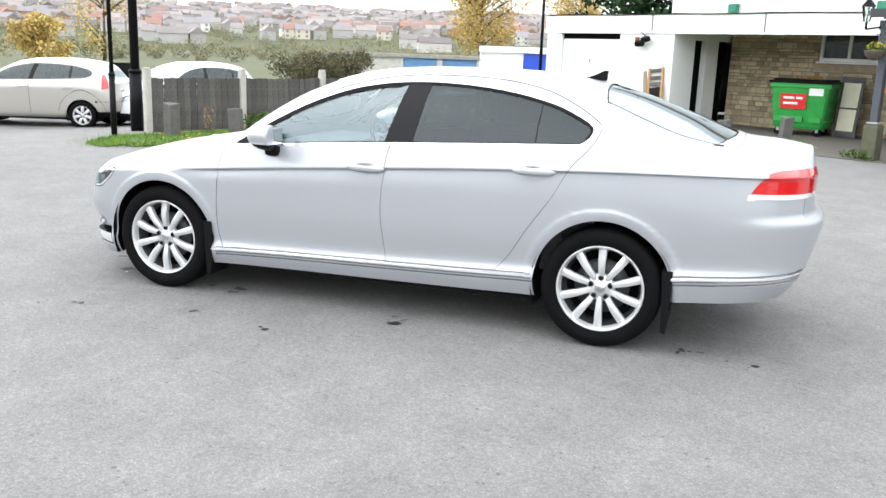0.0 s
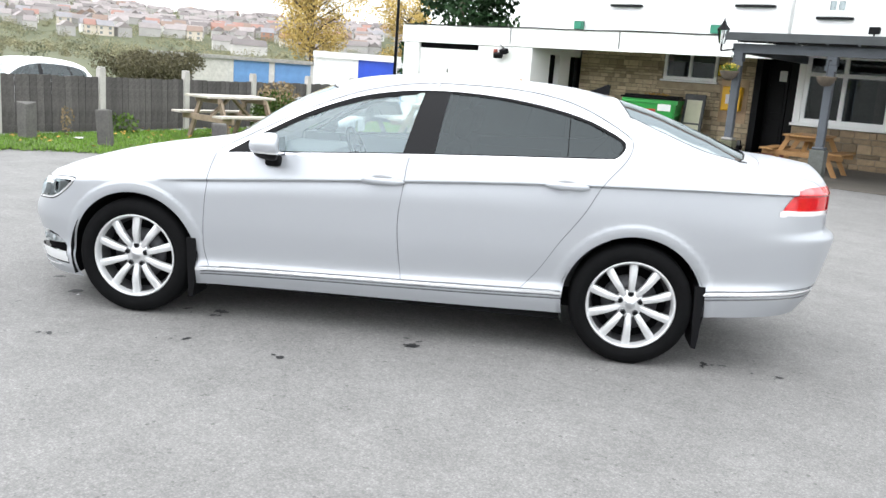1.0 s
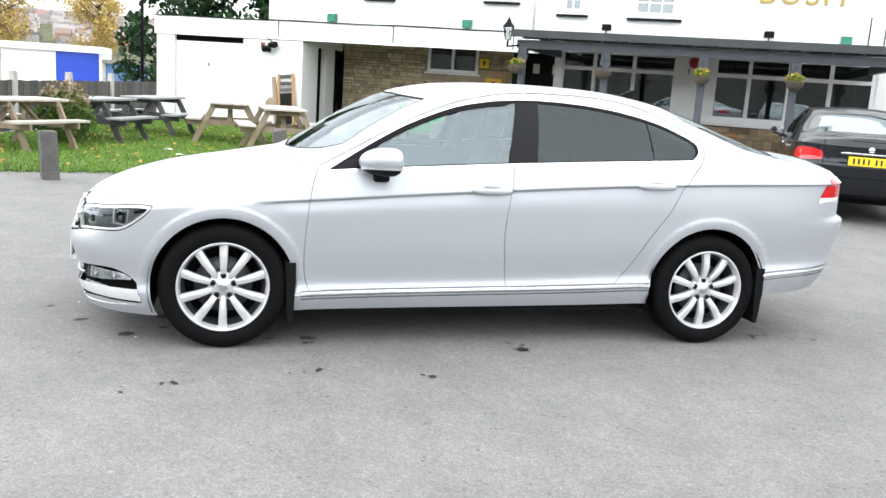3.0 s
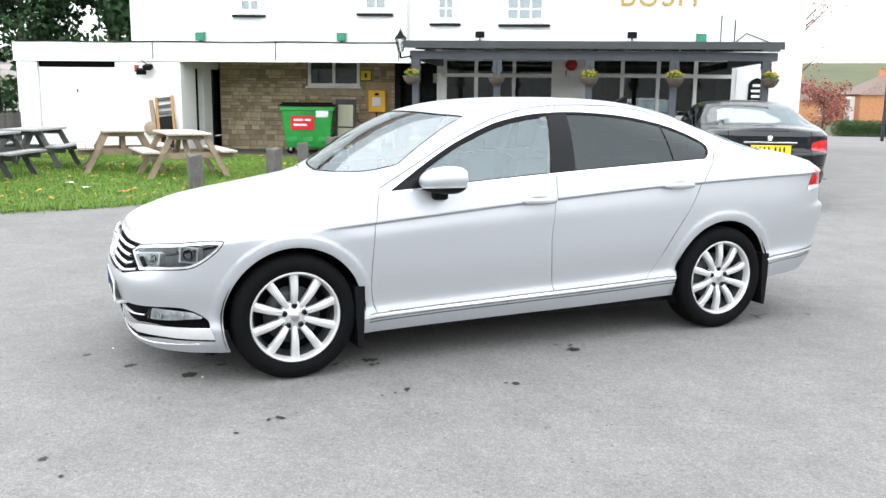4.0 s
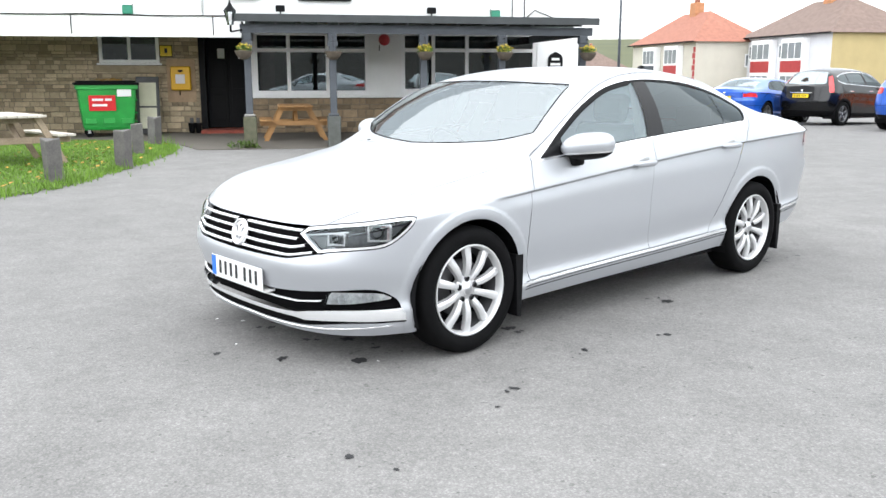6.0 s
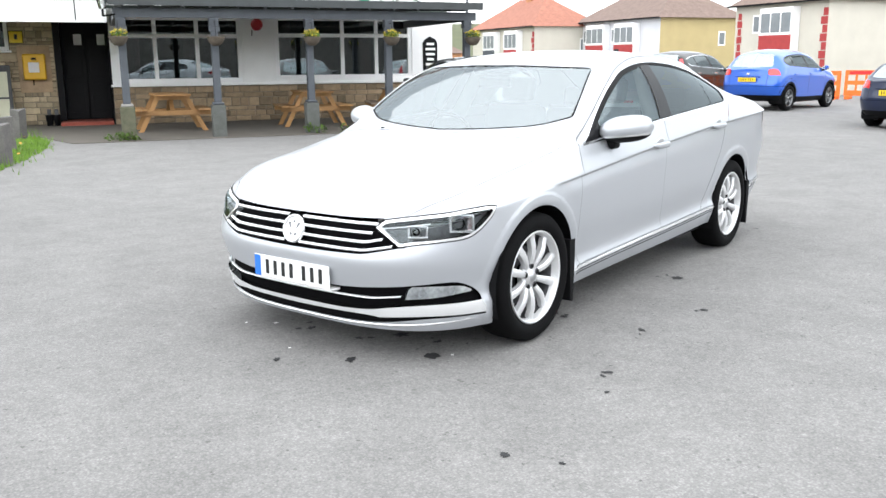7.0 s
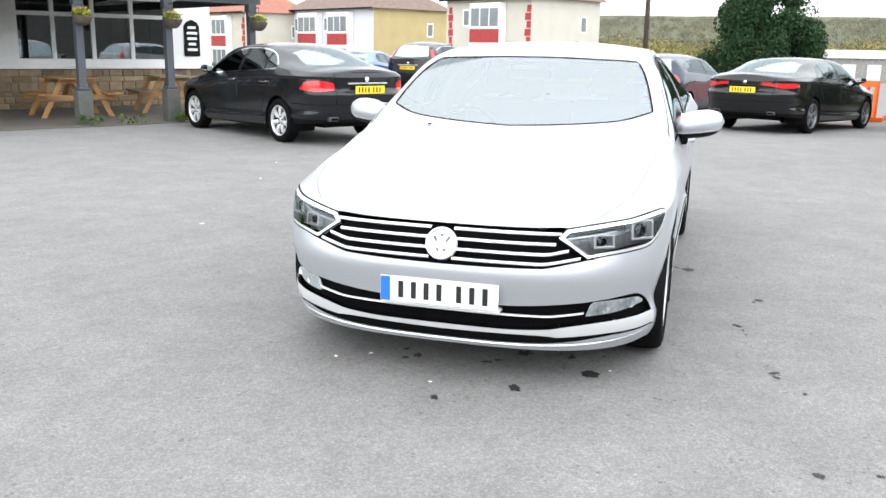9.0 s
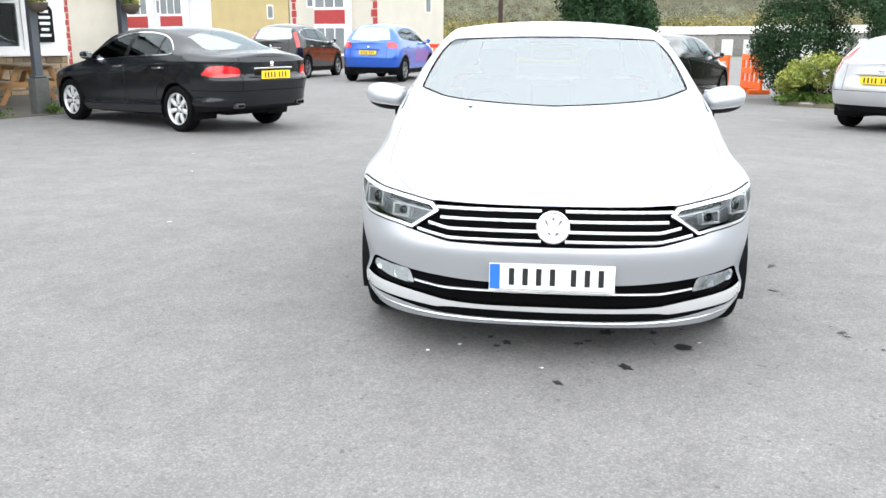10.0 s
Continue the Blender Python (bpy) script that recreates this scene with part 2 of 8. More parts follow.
def box(bm, x0, x1, y0, y1, z0, z1, bevel=0.0, m=None):
    vs = [bm.verts.new((x, y, z)) for x in (x0, x1) for y in (y0, y1) for z in (z0, z1)]
    fs = [bm.faces.new([vs[i] for i in q]) for q in ((0, 1, 3, 2), (4, 6, 7, 5), (0, 4, 5, 1), (2, 3, 7, 6), (0, 2, 6, 4), (1, 5, 7, 3))]
    if bevel:
        es = list({e for f in fs for e in f.edges})
        r = bmesh.ops.bevel(bm, geom=es, offset=bevel, segments=2, profile=0.5, affect="EDGES")
        vs = list({v for f in r["faces"] for v in f.verts} | {v for v in vs if v.is_valid})
    if m is not None:
        bmesh.ops.transform(bm, matrix=m, verts=[v for v in vs if v.is_valid])
    return bm


def boxes(*dims, bevel=0.0):
    bm = bmesh.new()
    for d in dims:
        box(bm, *d, bevel=bevel)
    return bm


def tube(bm, p0, p1, r0, r1=None, seg=12, caps=True):
    """A round bar from p0 to p1."""
    p0, p1 = Vector(p0), Vector(p1)
    r1 = r0 if r1 is None else r1
    q = (p1 - p0).to_track_quat("Z", "Y").to_matrix()
    rings = []
    for p, r in ((p0, r0), (p1, r1)):
        rings.append([bm.verts.new(p + q @ Vector((r * math.cos(a), r * math.sin(a), 0))) for a in (2 * math.pi * k / seg for k in range(seg))])
    for k in range(seg):
        f = bm.faces.new((rings[0][k], rings[0][(k + 1) % seg], rings[1][(k + 1) % seg], rings[1][k]))
        f.smooth = True
    if caps:
        bm.faces.new(rings[0][::-1])
        bm.faces.new(rings[1])
    return bm


def tubes(*bars, seg=12):
    bm = bmesh.new()
    for b in bars:
        tube(bm, *b, seg=seg)
    return bm


def revolve(profile, seg=48, axis="Y", bm=None):
    """Turns (radius, along) points round an axis."""
    bm = bm or bmesh.new()
    rings = []
    for r, a in profile:
        ring = []
        for k in range(seg):
            c, s = math.cos(2 * math.pi * k / seg), math.sin(2 * math.pi * k / seg)
            ring.append(bm.verts.new((r * c, a, r * s) if axis == "Y" else (r * c, r * s, a)))
        rings.append(ring)
    for a, b in zip(rings, rings[1:]):
        for k in range(seg):
            f = bm.faces.new((a[k], b[k], b[(k + 1) % seg], a[(k + 1) % seg]))
            f.smooth = True
    return bm


def prism(outline, lo, hi, axis="Y", bm=None):
    """A flat outline of (a, b) points drawn out along an axis: Y gives (a, t, b), X gives (t, a, b), Z gives (a, b, t)."""
    bm = bm or bmesh.new()
    put = {"Y": lambda a, b, t: (a, t, b), "X": lambda a, b, t: (t, a, b), "Z": lambda a, b, t: (a, b, t)}[axis]
    rings = [[bm.verts.new(put(a, b, t)) for a, b in outline] for t in (lo, hi)]
    n = len(outline)
    fs = [bm.faces.new(rings[0]), bm.faces.new(rings[1][::-1])]
    for k in range(n):
        fs.append(bm.faces.new((rings[0][(k + 1) % n], rings[0][k], rings[1][k], rings[1][(k + 1) % n])))
    bmesh.ops.recalc_face_normals(bm, faces=fs)
    return bm


# ---- cars: a shell lofted round the car's outline, cut into panels ----
def pchip(xs, ys):
    """A smooth curve through the points, without overshoot."""
    xs, ys = np.array(xs, float), np.array(ys, float)
    if xs[0] > xs[-1]:
        xs, ys = xs[::-1], ys[::-1]
    h, d = np.diff(xs), np.diff(ys) / np.diff(xs)
    m = np.zeros(len(xs))
    m[0], m[-1] = d[0], d[-1]
    for i in range(1, len(xs) - 1):
        if d[i - 1] * d[i] > 0:
            w1, w2 = 2 * h[i] + h[i - 1], h[i] + 2 * h[i - 1]
            m[i] = (w1 + w2) / (w1 / d[i - 1] + w2 / d[i])

    def f(x):
        x = np.clip(np.asarray(x, float), xs[0], xs[-1])
        i = np.clip(np.searchsorted(xs, x, side="right") - 1, 0, len(xs) - 2)
        t = (x - xs[i]) / h[i]
        return ((1 + 2 * t) * (1 - t) ** 2 * ys[i] + t * (1 - t) ** 2 * h[i] * m[i] + t * t * (3 - 2 * t) * ys[i + 1] + t * t * (t - 1) * h[i] * m[i + 1])
    return f


def rounded(points, steps=6):
    """A closed smooth outline through the points (Catmull-Rom); a point with a third value is kept as a sharp corner."""
    n, out = len(points), []
    for i in range(n):
        p0, p1, p2, p3 = (points[(i + k) % n] for k in (-1, 0, 1, 2))
        a0 = np.array((p1 if len(p1) > 2 else p0)[:2], float)
        a1, a2 = np.array(p1[:2], float), np.array(p2[:2], float)
        a3 = np.array((p2 if len(p2) > 2 else p3)[:2], float)
        for k in range(steps):
            t = k / steps
            out.append(tuple(0.5 * (2 * a1 + (a2 - a0) * t + (2 * a0 - 5 * a1 + 4 * a2 - a3) * t * t + (3 * a1 - a0 - 3 * a2 + a3) * t ** 3)))
    return np.array(out)


def inside(poly, a, b):
    """Signed distance of the points (a, b) to the outline: below zero inside."""
    p, q = poly, np.roll(poly, -1, axis=0)
    d = np.full(len(a), 1e9)
    odd = np.zeros(len(a), bool)
    for (x0, y0), (x1, y1) in zip(p, q):
        ex, ey = x1 - x0, y1 - y0
        t = np.clip(((a - x0) * ex + (b - y0) * ey) / max(ex * ex + ey * ey, 1e-12), 0, 1)
        d = np.minimum(d, np.hypot(a - x0 - t * ex, b - y0 - t * ey))
        if y0 != y1:
            odd ^= ((y0 > b) != (y1 > b)) & (a < (x1 - x0) * (b - y0) / (y1 - y0) + x0)
    return np.where(odd, -d, d)


def shell(C, fine=1.0):
    """The half body (y >= 0) as a bmesh: stations run round the plan outline from the nose to the tail, rows from the sill to the roof's middle."""
    rows = C["rows"]
    nf, ns, nr = int(34 * fine), int(104 * fine), int(30 * fine)
    spread = lambda n, q0, q1, k: np.arccos(np.clip(np.linspace(q0, q1, k) ** (n / 2), 0, 1))
    th = np.sort(np.concatenate([np.linspace(0, math.pi / 2, nf, endpoint=False), spread(C["nf"], 0.03, 0.56, int(16 * fine))]))
    side = np.linspace(C["xf"], C["xr"], ns, endpoint=False)
    tr = np.sort(np.concatenate([np.linspace(math.pi / 2, 0, nr + 1), spread(C["nr"], 0.03, 0.46, int(14 * fine))]))[::-1]
    per = int(7 * fine) + 1
    V = np.linspace(0, len(rows) - 1, (len(rows) - 1) * per + 1)
    key = np.arange(len(rows))
    XYZ = []

    def outline(r, kind, val):
        n1, n2 = r.get("nf", C["nf"]), r.get("nr", C["nr"])
        if kind == "f":
            c, s = np.cos(val) ** (2 / n1), np.sin(val) ** (2 / n1)
            return C["xf"] + (r["front"] - C["xf"]) * c, s
        if kind == "s":
            return val, np.ones_like(val)
        c, s = np.maximum(np.cos(val), 0) ** (2 / n2), np.sin(val) ** (2 / n2)
        return C["xr"] + (r["back"] - C["xr"]) * c, s
    gx, gy, gz = [], [], []
    for r in rows:
        xs, ys = zip(outline(r, "f", th), outline(r, "s", side), outline(r, "r", tr))
        x = np.concatenate(xs)
        w = r["w"](x) if callable(r["w"]) else r["w"]
        gx.append(x)
        gy.append(np.concatenate(ys) * w)
        gz.append(r["z"](x))
    gx, gy, gz = np.array(gx), np.array(gy), np.array(gz)
    n = gx.shape[1]
    low = np.zeros((len(V), n, 3))
    for j in range(n):
        for k, g in enumerate((gx, gy, gz)):
            low[:, j, k] = pchip(key, g[:, j])(V)
    # swell round the wheel arches
    for ax, ar in ((C["axle_f"], C["arch_f"]), (C["axle_r"], C["arch_r"])):
        d = np.hypot(low[:, :, 0] - ax, low[:, :, 2] - C["hub"])
        k = np.clip((ar + 0.11 - d) / 0.085, 0, 1)
        wide = (low[:, :, 1] > 0.5 * C["half"])
        low[:, :, 1] += wide * C.get("flare", 0.014) * k * k * (3 - 2 * k)
    # the top: from the edge row to the rail to the middle
    ex, ey, ez = low[-1, :, 0], low[-1, :, 1], low[-1, :, 2]
    zt = np.maximum(C["spine"](ex), ez + 0.004)
    house = C["house"](ex)
    hood_y = 0.72 * ey
    hood_z = zt - (zt - ez) * 0.72 ** 2.2
    ry = np.minimum(C["rail_y"](ex), ey * 0.97) * house + hood_y * (1 - house)
    rz = np.minimum(C["rail_z"](ex), zt - 0.002) * house + hood_z * (1 - house)
    k1, k2 = int(12 * fine) + 2, int(13 * fine) + 2
    top = []
    for t in np.linspace(0, 1, k1 + 1)[1:]:
        y, z = ey + (ry - ey) * t, ez + (rz - ez) * t
        bow = C.get("bow", 0.022) * house * np.sin(math.pi * t)
        zh = zt - (zt - ez) * np.clip(y / np.maximum(ey, 1e-4), 0, 1) ** 2.2
        z = z * house + zh * (1 - house)
        top.append(np.stack([ex, y + bow, z + bow * 0.35], -1))
    for t in np.linspace(0, 1, k2 + 1)[1:]:
        y = ry * (1 - t)
        pw = 2.2
        z = zt - (zt - rz) * np.clip(y / np.maximum(ry, 1e-4), 0, 1) ** pw
        top.append(np.stack([ex, y, z], -1))
    grid = np.concatenate([low, np.array(top)], 0)
    bm = bmesh.new()
    region = bm.faces.layers.int.new("region")
    vs = [[bm.verts.new(p) for p in row] for row in grid]
    for i in range(len(vs) - 1):
        for j in range(n - 1):
            try:
                bm.faces.new((vs[i][j], vs[i + 1][j], vs[i + 1][j + 1], vs[i][j + 1]))
            except ValueError:
                pass
    bmesh.ops.remove_doubles(bm, verts=bm.verts, dist=0.0006)
    bmesh.ops.dissolve_degenerate(bm, edges=bm.edges, dist=0.0003)
    bmesh.ops.recalc_face_normals(bm, faces=bm.faces)
    bm.normal_update()
    f = max(bm.faces, key=lambda q: q.calc_center_median().y)
    if f.normal.y < 0:
        bmesh.ops.reverse_faces(bm, faces=bm.faces)
    for q in bm.faces:
        q.smooth = True
    return bm


def cut(bm, func, tag, only=None):
    """Cuts the shell along func = 0 and marks the faces where it is below zero. only: the regions that it may touch."""
    lay = bm.faces.layers.int["region"]
    bm.verts.index_update()
    co = np.array([v.co[:] for v in bm.verts])
    val = func(co)
    val = np.where(np.abs(val) < 2e-4, 2e-4, val)
    new_verts = set()
    faces = [f for f in bm.faces if (only is None or f[lay] in only)]
    edges = {e for f in faces for e in f.edges}
    jobs = []
    for e in edges:
        a, b = val[e.verts[0].index], val[e.verts[1].index]
        if (a < 0) != (b < 0) and min(abs(a), abs(b)) < 1e6:
            jobs.append((e, e.verts[0], a / (a - b)))
    for e, v, t in jobs:
        _, nv = bmesh.utils.edge_split(e, v, t)
        new_verts.add(nv)
    for f in list({f for v in new_verts for f in v.link_faces}):
        if only is not None and f[lay] not in only:
            continue
        hit = [v for v in f.verts if v in new_verts]
        if len(hit) == 2:
            try:
                g, _ = bmesh.utils.face_split(f, hit[0], hit[1])
                g[lay], g.smooth = f[lay], True
            except ValueError:
                pass
    faces = [f for f in bm.faces if (only is None or f[lay] in only)]
    mid = np.array([f.calc_center_median()[:] for f in faces])
    for f, s in zip(faces, func(mid) < 0):
        if s and tag is not None:
            f[lay] = tag


def line_gap(bm, func, tag, half=0.0026, only=None):
    """Marks a narrow joint along func = 0."""
    cut(bm, func, None, only)
    cut(bm, lambda c: np.abs(func(c)) - half, tag, only)


def panel(name, bm, regions, material, parent, mirror=True, push=0.0, label="", flip_only=0, thick=0.0):
    """The faces of some regions as a mesh of their own, with the whole shell's normals. flip_only 1: this side alone, -1: the other alone."""
    lay = bm.faces.layers.int["region"]
    faces = [f for f in bm.faces if f[lay] in regions]
    if not faces:
        return None
    bm.verts.index_update()
    used = sorted({v.index for f in faces for v in f.verts})
    bm.verts.ensure_lookup_table()
    where = {v: k for k, v in enumerate(used)}
    co = np.array([(bm.verts[v].co + bm.verts[v].normal * push)[:] for v in used])
    no = np.array([bm.verts[v].normal[:] for v in used])
    on = np.abs(np.array([bm.verts[v].co.y for v in used])) < 1e-3
    no[on, 1] = 0
    co[on, 1] = 0
    fs = [[where[v.index] for v in f.verts] for f in faces]
    cos, nos, polys = [], [], []
    if flip_only >= 0:
        cos, nos, polys = [co], [no], list(fs)
    if mirror and flip_only <= 0:
        off = sum(len(c) for c in cos)
        fl = np.array((1, -1, 1))
        cos.append(co * fl)
        nos.append(no * fl)
        polys += [[v + off for v in f[::-1]] for f in fs]
    co, no = np.concatenate(cos), np.concatenate(nos)
    me = bpy.data.meshes.new(name)
    me.from_pydata(co.tolist(), [], polys)
    me.update()
    me.shade_smooth()
    me.normals_split_custom_set_from_vertices(no.tolist())
    me.materials.append(material)
    ob = new(name, me)
    ob.parent = parent
    if label:
        tagged(ob, label)
    return ob


BASE, ARCH, SIDEGLASS, SCREEN, BACKGLASS, HEAD, TAIL, GRILLE, LOWER, GAP, DOORF, DOORR, BONNET, BOOT, FOG, BUMPERF, BUMPERR, PILLAR, STRIP, SILL, TAILWHITE, FRAME, QUARTER, CHROMELINE, HEADTRIM, CORNER, LIDGAP, BOOTGAP, TAILGAP = range(29)


def circle_cut(x, z, r, ymin):
    return lambda c: np.where(c[:, 1] > ymin, np.hypot(c[:, 0] - x, c[:, 2] - z) - r, 9.0)


def poly_cut(poly, plane="XZ", keep=None):
    """Cut by an outline in the side view (XZ), the front view (YZ) or the plan (XY)."""
    i, j = {"XZ": (0, 2), "YZ": (1, 2), "XY": (0, 1)}[plane]

    def f(c):
        d = inside(poly, c[:, i], c[:, j])
        return d if keep is None else np.where(keep(c), d, np.maximum(d, 0.05))
    return f


def make_tyre(r, w, rim):
    h = w / 2
    return revolve([(rim - 0.008, -h * 0.80), (rim + 0.006, -h * 0.92), (rim + 0.03, -h), (r - 0.045, -h * 1.0), (r - 0.018, -h * 0.93), (r - 0.005, -h * 0.78), (r, -h * 0.5), (r, h * 0.5),
                    (r - 0.005, h * 0.78), (r - 0.018, h * 0.93), (r - 0.045, h), (rim + 0.03, h), (rim + 0.006, h * 0.92), (rim - 0.008, h * 0.80)], 64)


def make_wheel(parent, x, y, hub, r, w, rim, spokes, style, alloy=None):
    """Wheel with its outer face towards +y (or -y where y is below zero). The first of a style makes the meshes, the rest share them."""
    turn = pose(x, y, hub) if y > 0 else pose(x, y, hub, 0, 0, 180)
    store = make_wheel.store
    alloy = alloy or ALLOY
    if style not in store:
        made = []
        h = w / 2
        made.append(("wheel", make_tyre(r, w, rim), RUBBER, ""))
        rimbm = revolve([(rim - 0.010, h * 0.80), (rim - 0.003, h * 0.87), (rim - 0.008, h * 0.92), (rim - 0.015, h * 0.88), (rim - 0.019, h * 0.72), (rim - 0.026, h * 0.52)], 64)
        made.append(("rim", rimbm, alloy, "alloy rim"))
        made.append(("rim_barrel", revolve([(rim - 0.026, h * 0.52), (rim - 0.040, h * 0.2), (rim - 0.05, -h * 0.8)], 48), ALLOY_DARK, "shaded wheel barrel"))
        # near-black disc closes the wheel, in place of the shade behind the spokes
        back = revolve([(0.0, -h * 0.15), (rim - 0.03, -h * 0.15)], 40)
        made.append(("brake_backing", back, DARK_VOID, "dark wheel inside"))
        disc = revolve([(0.07, h * 0.10), (0.145 * rim / 0.232, h * 0.10), (0.145 * rim / 0.232, -h * 0.02)], 40)
        made.append(("brake_disc", disc, ALLOY_DARK, "brake disc in shaded alloy"))
        cap = revolve([(0.0, h * 0.70), (0.022, h * 0.70), (0.030, h * 0.69), (0.034, h * 0.64), (0.040, h * 0.60), (0.062, h * 0.58), (0.074, h * 0.50), (0.078, h * 0.30)], 36)
        made.append(("hub", cap, alloy, "wheel hub"))
        badge = revolve([(0.0, h * 0.725), (0.024, h * 0.72), (0.0265, h * 0.69)], 28)
        made.append(("hub_cap", badge, SATIN_METAL, "round grey hub cap"))
        for k in range(5):
            a = 2 * math.pi * k / 5 + math.pi / 2
            p = Vector((0.057 * math.cos(a), 0, 0.057 * math.sin(a)))
            # raised dark disc in place of the shaded bolt recess
            made.append(("bolt_pocket", tubes((p + Vector((0, h * 0.45, 0)), p + Vector((0, h * 0.640, 0)), 0.0165), seg=12), ALLOY_DARK, "dark bolt pocket"))
            made.append(("wheel_bolt", tubes((p + Vector((0, h * 0.45, 0)), p + Vector((0, h * 0.685, 0)), 0.0115), seg=8), BLACK_PLASTIC, "dark wheel bolt"))
        for k in range(spokes):
            bm = bmesh.new()
            a = 2 * math.pi * k / spokes + math.pi / 2
            hw0, hw1 = (0.0140, 0.0225) if spokes >= 8 else (0.026, 0.038)
            hw0, hw1 = hw0 * rim / 0.232, hw1 * rim / 0.232
            prof = []
            for t in np.linspace(0, 1, 7):
                rad = 0.052 + (rim - 0.020 - 0.052) * t
                wd = hw0 + (hw1 - hw0) * t ** 0.8
                yy = h * (0.60 + 0.16 * math.sin(math.pi * min(1, t * 1.1)) + 0.10 * t)
                prof.append((rad, wd, yy))
            rings = []
            for rad, wd, yy in prof:
                ring = []
                for q, dy in ((-1.0, -0.032), (-0.94, -0.007), (-0.45, 0.0005), (0.0, 0.0005), (0.45, 0.0005), (0.94, -0.007), (1.0, -0.032)):
                    u = Vector((rad, yy + dy, q * wd))
                    ring.append(bm.verts.new(Matrix.Rotation(-a, 3, "Y") @ u))
                rings.append(ring)
            for p, q in zip(rings, rings[1:]):
                for i in range(6):
                    f = bm.faces.new((p[i], p[i + 1], q[i + 1], q[i]))
                    f.smooth = True
            bmesh.ops.recalc_face_normals(bm, faces=bm.faces)
            if sum(f.normal.y for f in bm.faces) < 0:
                bmesh.ops.reverse_faces(bm, faces=bm.faces)
            made.append(("spoke", bm, alloy, "alloy spoke"))
        store[style] = []
        for name, bm, material, label in made:
            me = bpy.data.meshes.new(name)
            bm.to_mesh(me)
            bm.free()
            me.shade_smooth()
            if name in ("spoke", "wheel_bolt", "hub"):
                me.set_sharp_from_angle(angle=radians(38))
            me.materials.append(material)
            store[style].append((name, me, label))
    wheel = None
    for name, me, label in store[style]:
        ob = new(name, me)
        if wheel is None:
            wheel = ob
            ob.parent, ob.matrix_basis = parent, turn
            tagged(ob, "black tyre on an alloy wheel")
        else:
            ob.parent = wheel
            tagged(ob, label)
    return wheel


make_wheel.store = {}


def liner(parent, C):
    """Dark wheel wells and the floor pan."""
    for ax, ar in ((C["axle_f"], C["arch_f"]), (C["axle_r"], C["arch_r"])):
        for s in (1, -1):
            bm = bmesh.new()
            ra = []
            y1, y0 = s * (C["half"] - 0.022), s * (C["half"] - 0.42)
            for k in range(25):
                a = math.pi * (-0.12 + 1.24 * k / 24)
                p = (ax + (ar + 0.012) * math.cos(a), C["hub"] + (ar + 0.012) * math.sin(a))
                ra.append((bm.verts.new((p[0], y1, p[1])), bm.verts.new((p[0], y0, p[1]))))
            for p, q in zip(ra, ra[1:]):
                bm.faces.new((p[0], q[0], q[1], p[1]))
            bm.faces.new([p[1] for p in ra])
            part("wheel_arch_liner", bm, BLACK_PLASTIC, parent, smooth=False)
    z0 = C["floor"]
    h = C["half"]
    nose = C["axle_f"] + C["arch_f"] + 0.01
    bm = boxes((C["axle_r"] + C["arch_r"], C["axle_f"] - C["arch_f"], -h + 0.12, h - 0.12, z0, z0 + 0.12), (nose + 0.01, nose + 0.20, -h + 0.22, h - 0.22, z0 - 0.02, z0 + 0.08),
               (C["axle_f"] - C["arch_f"] - 0.02, C["axle_f"] + C["arch_f"] + 0.25, -h + 0.44, h - 0.44, z0, z0 + 0.12),
               (C["axle_r"] - C["arch_r"] - 0.22, C["axle_r"] + C["arch_r"] + 0.02, -h + 0.44, h - 0.44, z0 + 0.05, z0 + 0.17))
    part("floor_pan", bm, BLACK_PLASTIC, parent, "black underbody")


def plate(parent, m, yellow=True, w=0.52, h=0.111):
    """A number plate with plain dark bars."""
    base = part("number_plate", boxes((-w / 2, w / 2, -0.006, 0.0, -h / 2, h / 2), bevel=0.003), YELLOW_PLATE if yellow else WHITE_PLATE, parent, "yellow rear plate with dark bars" if yellow else "white front plate with dark bars")
    base.matrix_basis = m
    if not yellow:
        b = part("blue_band", boxes((-w / 2 + 0.003, -w / 2 + 0.045, -0.0085, -0.004, -h / 2 + 0.003, h / 2 - 0.003)), PLATE_BLUE, base, "blue band")
        tagged(b, "blue band")
    x = -w / 2 + (0.075 if not yellow else 0.045)
    for k in range(7):
        if k == 4:
            x += 0.03
        part("plate_bar", boxes((x + 0.008, x + 0.030, -0.0085, -0.004, -0.036, 0.036)), INK, base)
        x += 0.0565
    return base


def seats(parent, rows, z=0.30, material=None, half=0.36):
    for x in rows:
        for s in (1, -1):
            bm = boxes((x - 0.25, x + 0.27, s * half - 0.25, s * half + 0.25, z, z + 0.22), bevel=0.05)
            box(bm, -0.06, 0.06, -0.24, 0.24, 0, 0.60, bevel=0.045, m=pose(x - 0.27, s * half, z + 0.16, 0, -14, 0))
            box(bm, -0.04, 0.045, -0.13, 0.13, 0.63, 0.80, bevel=0.035, m=pose(x - 0.27, s * half, z + 0.16, 0, -14, 0))
            part("seat", bm, material or SEAT, parent, "dark seat with headrest", smooth=False)


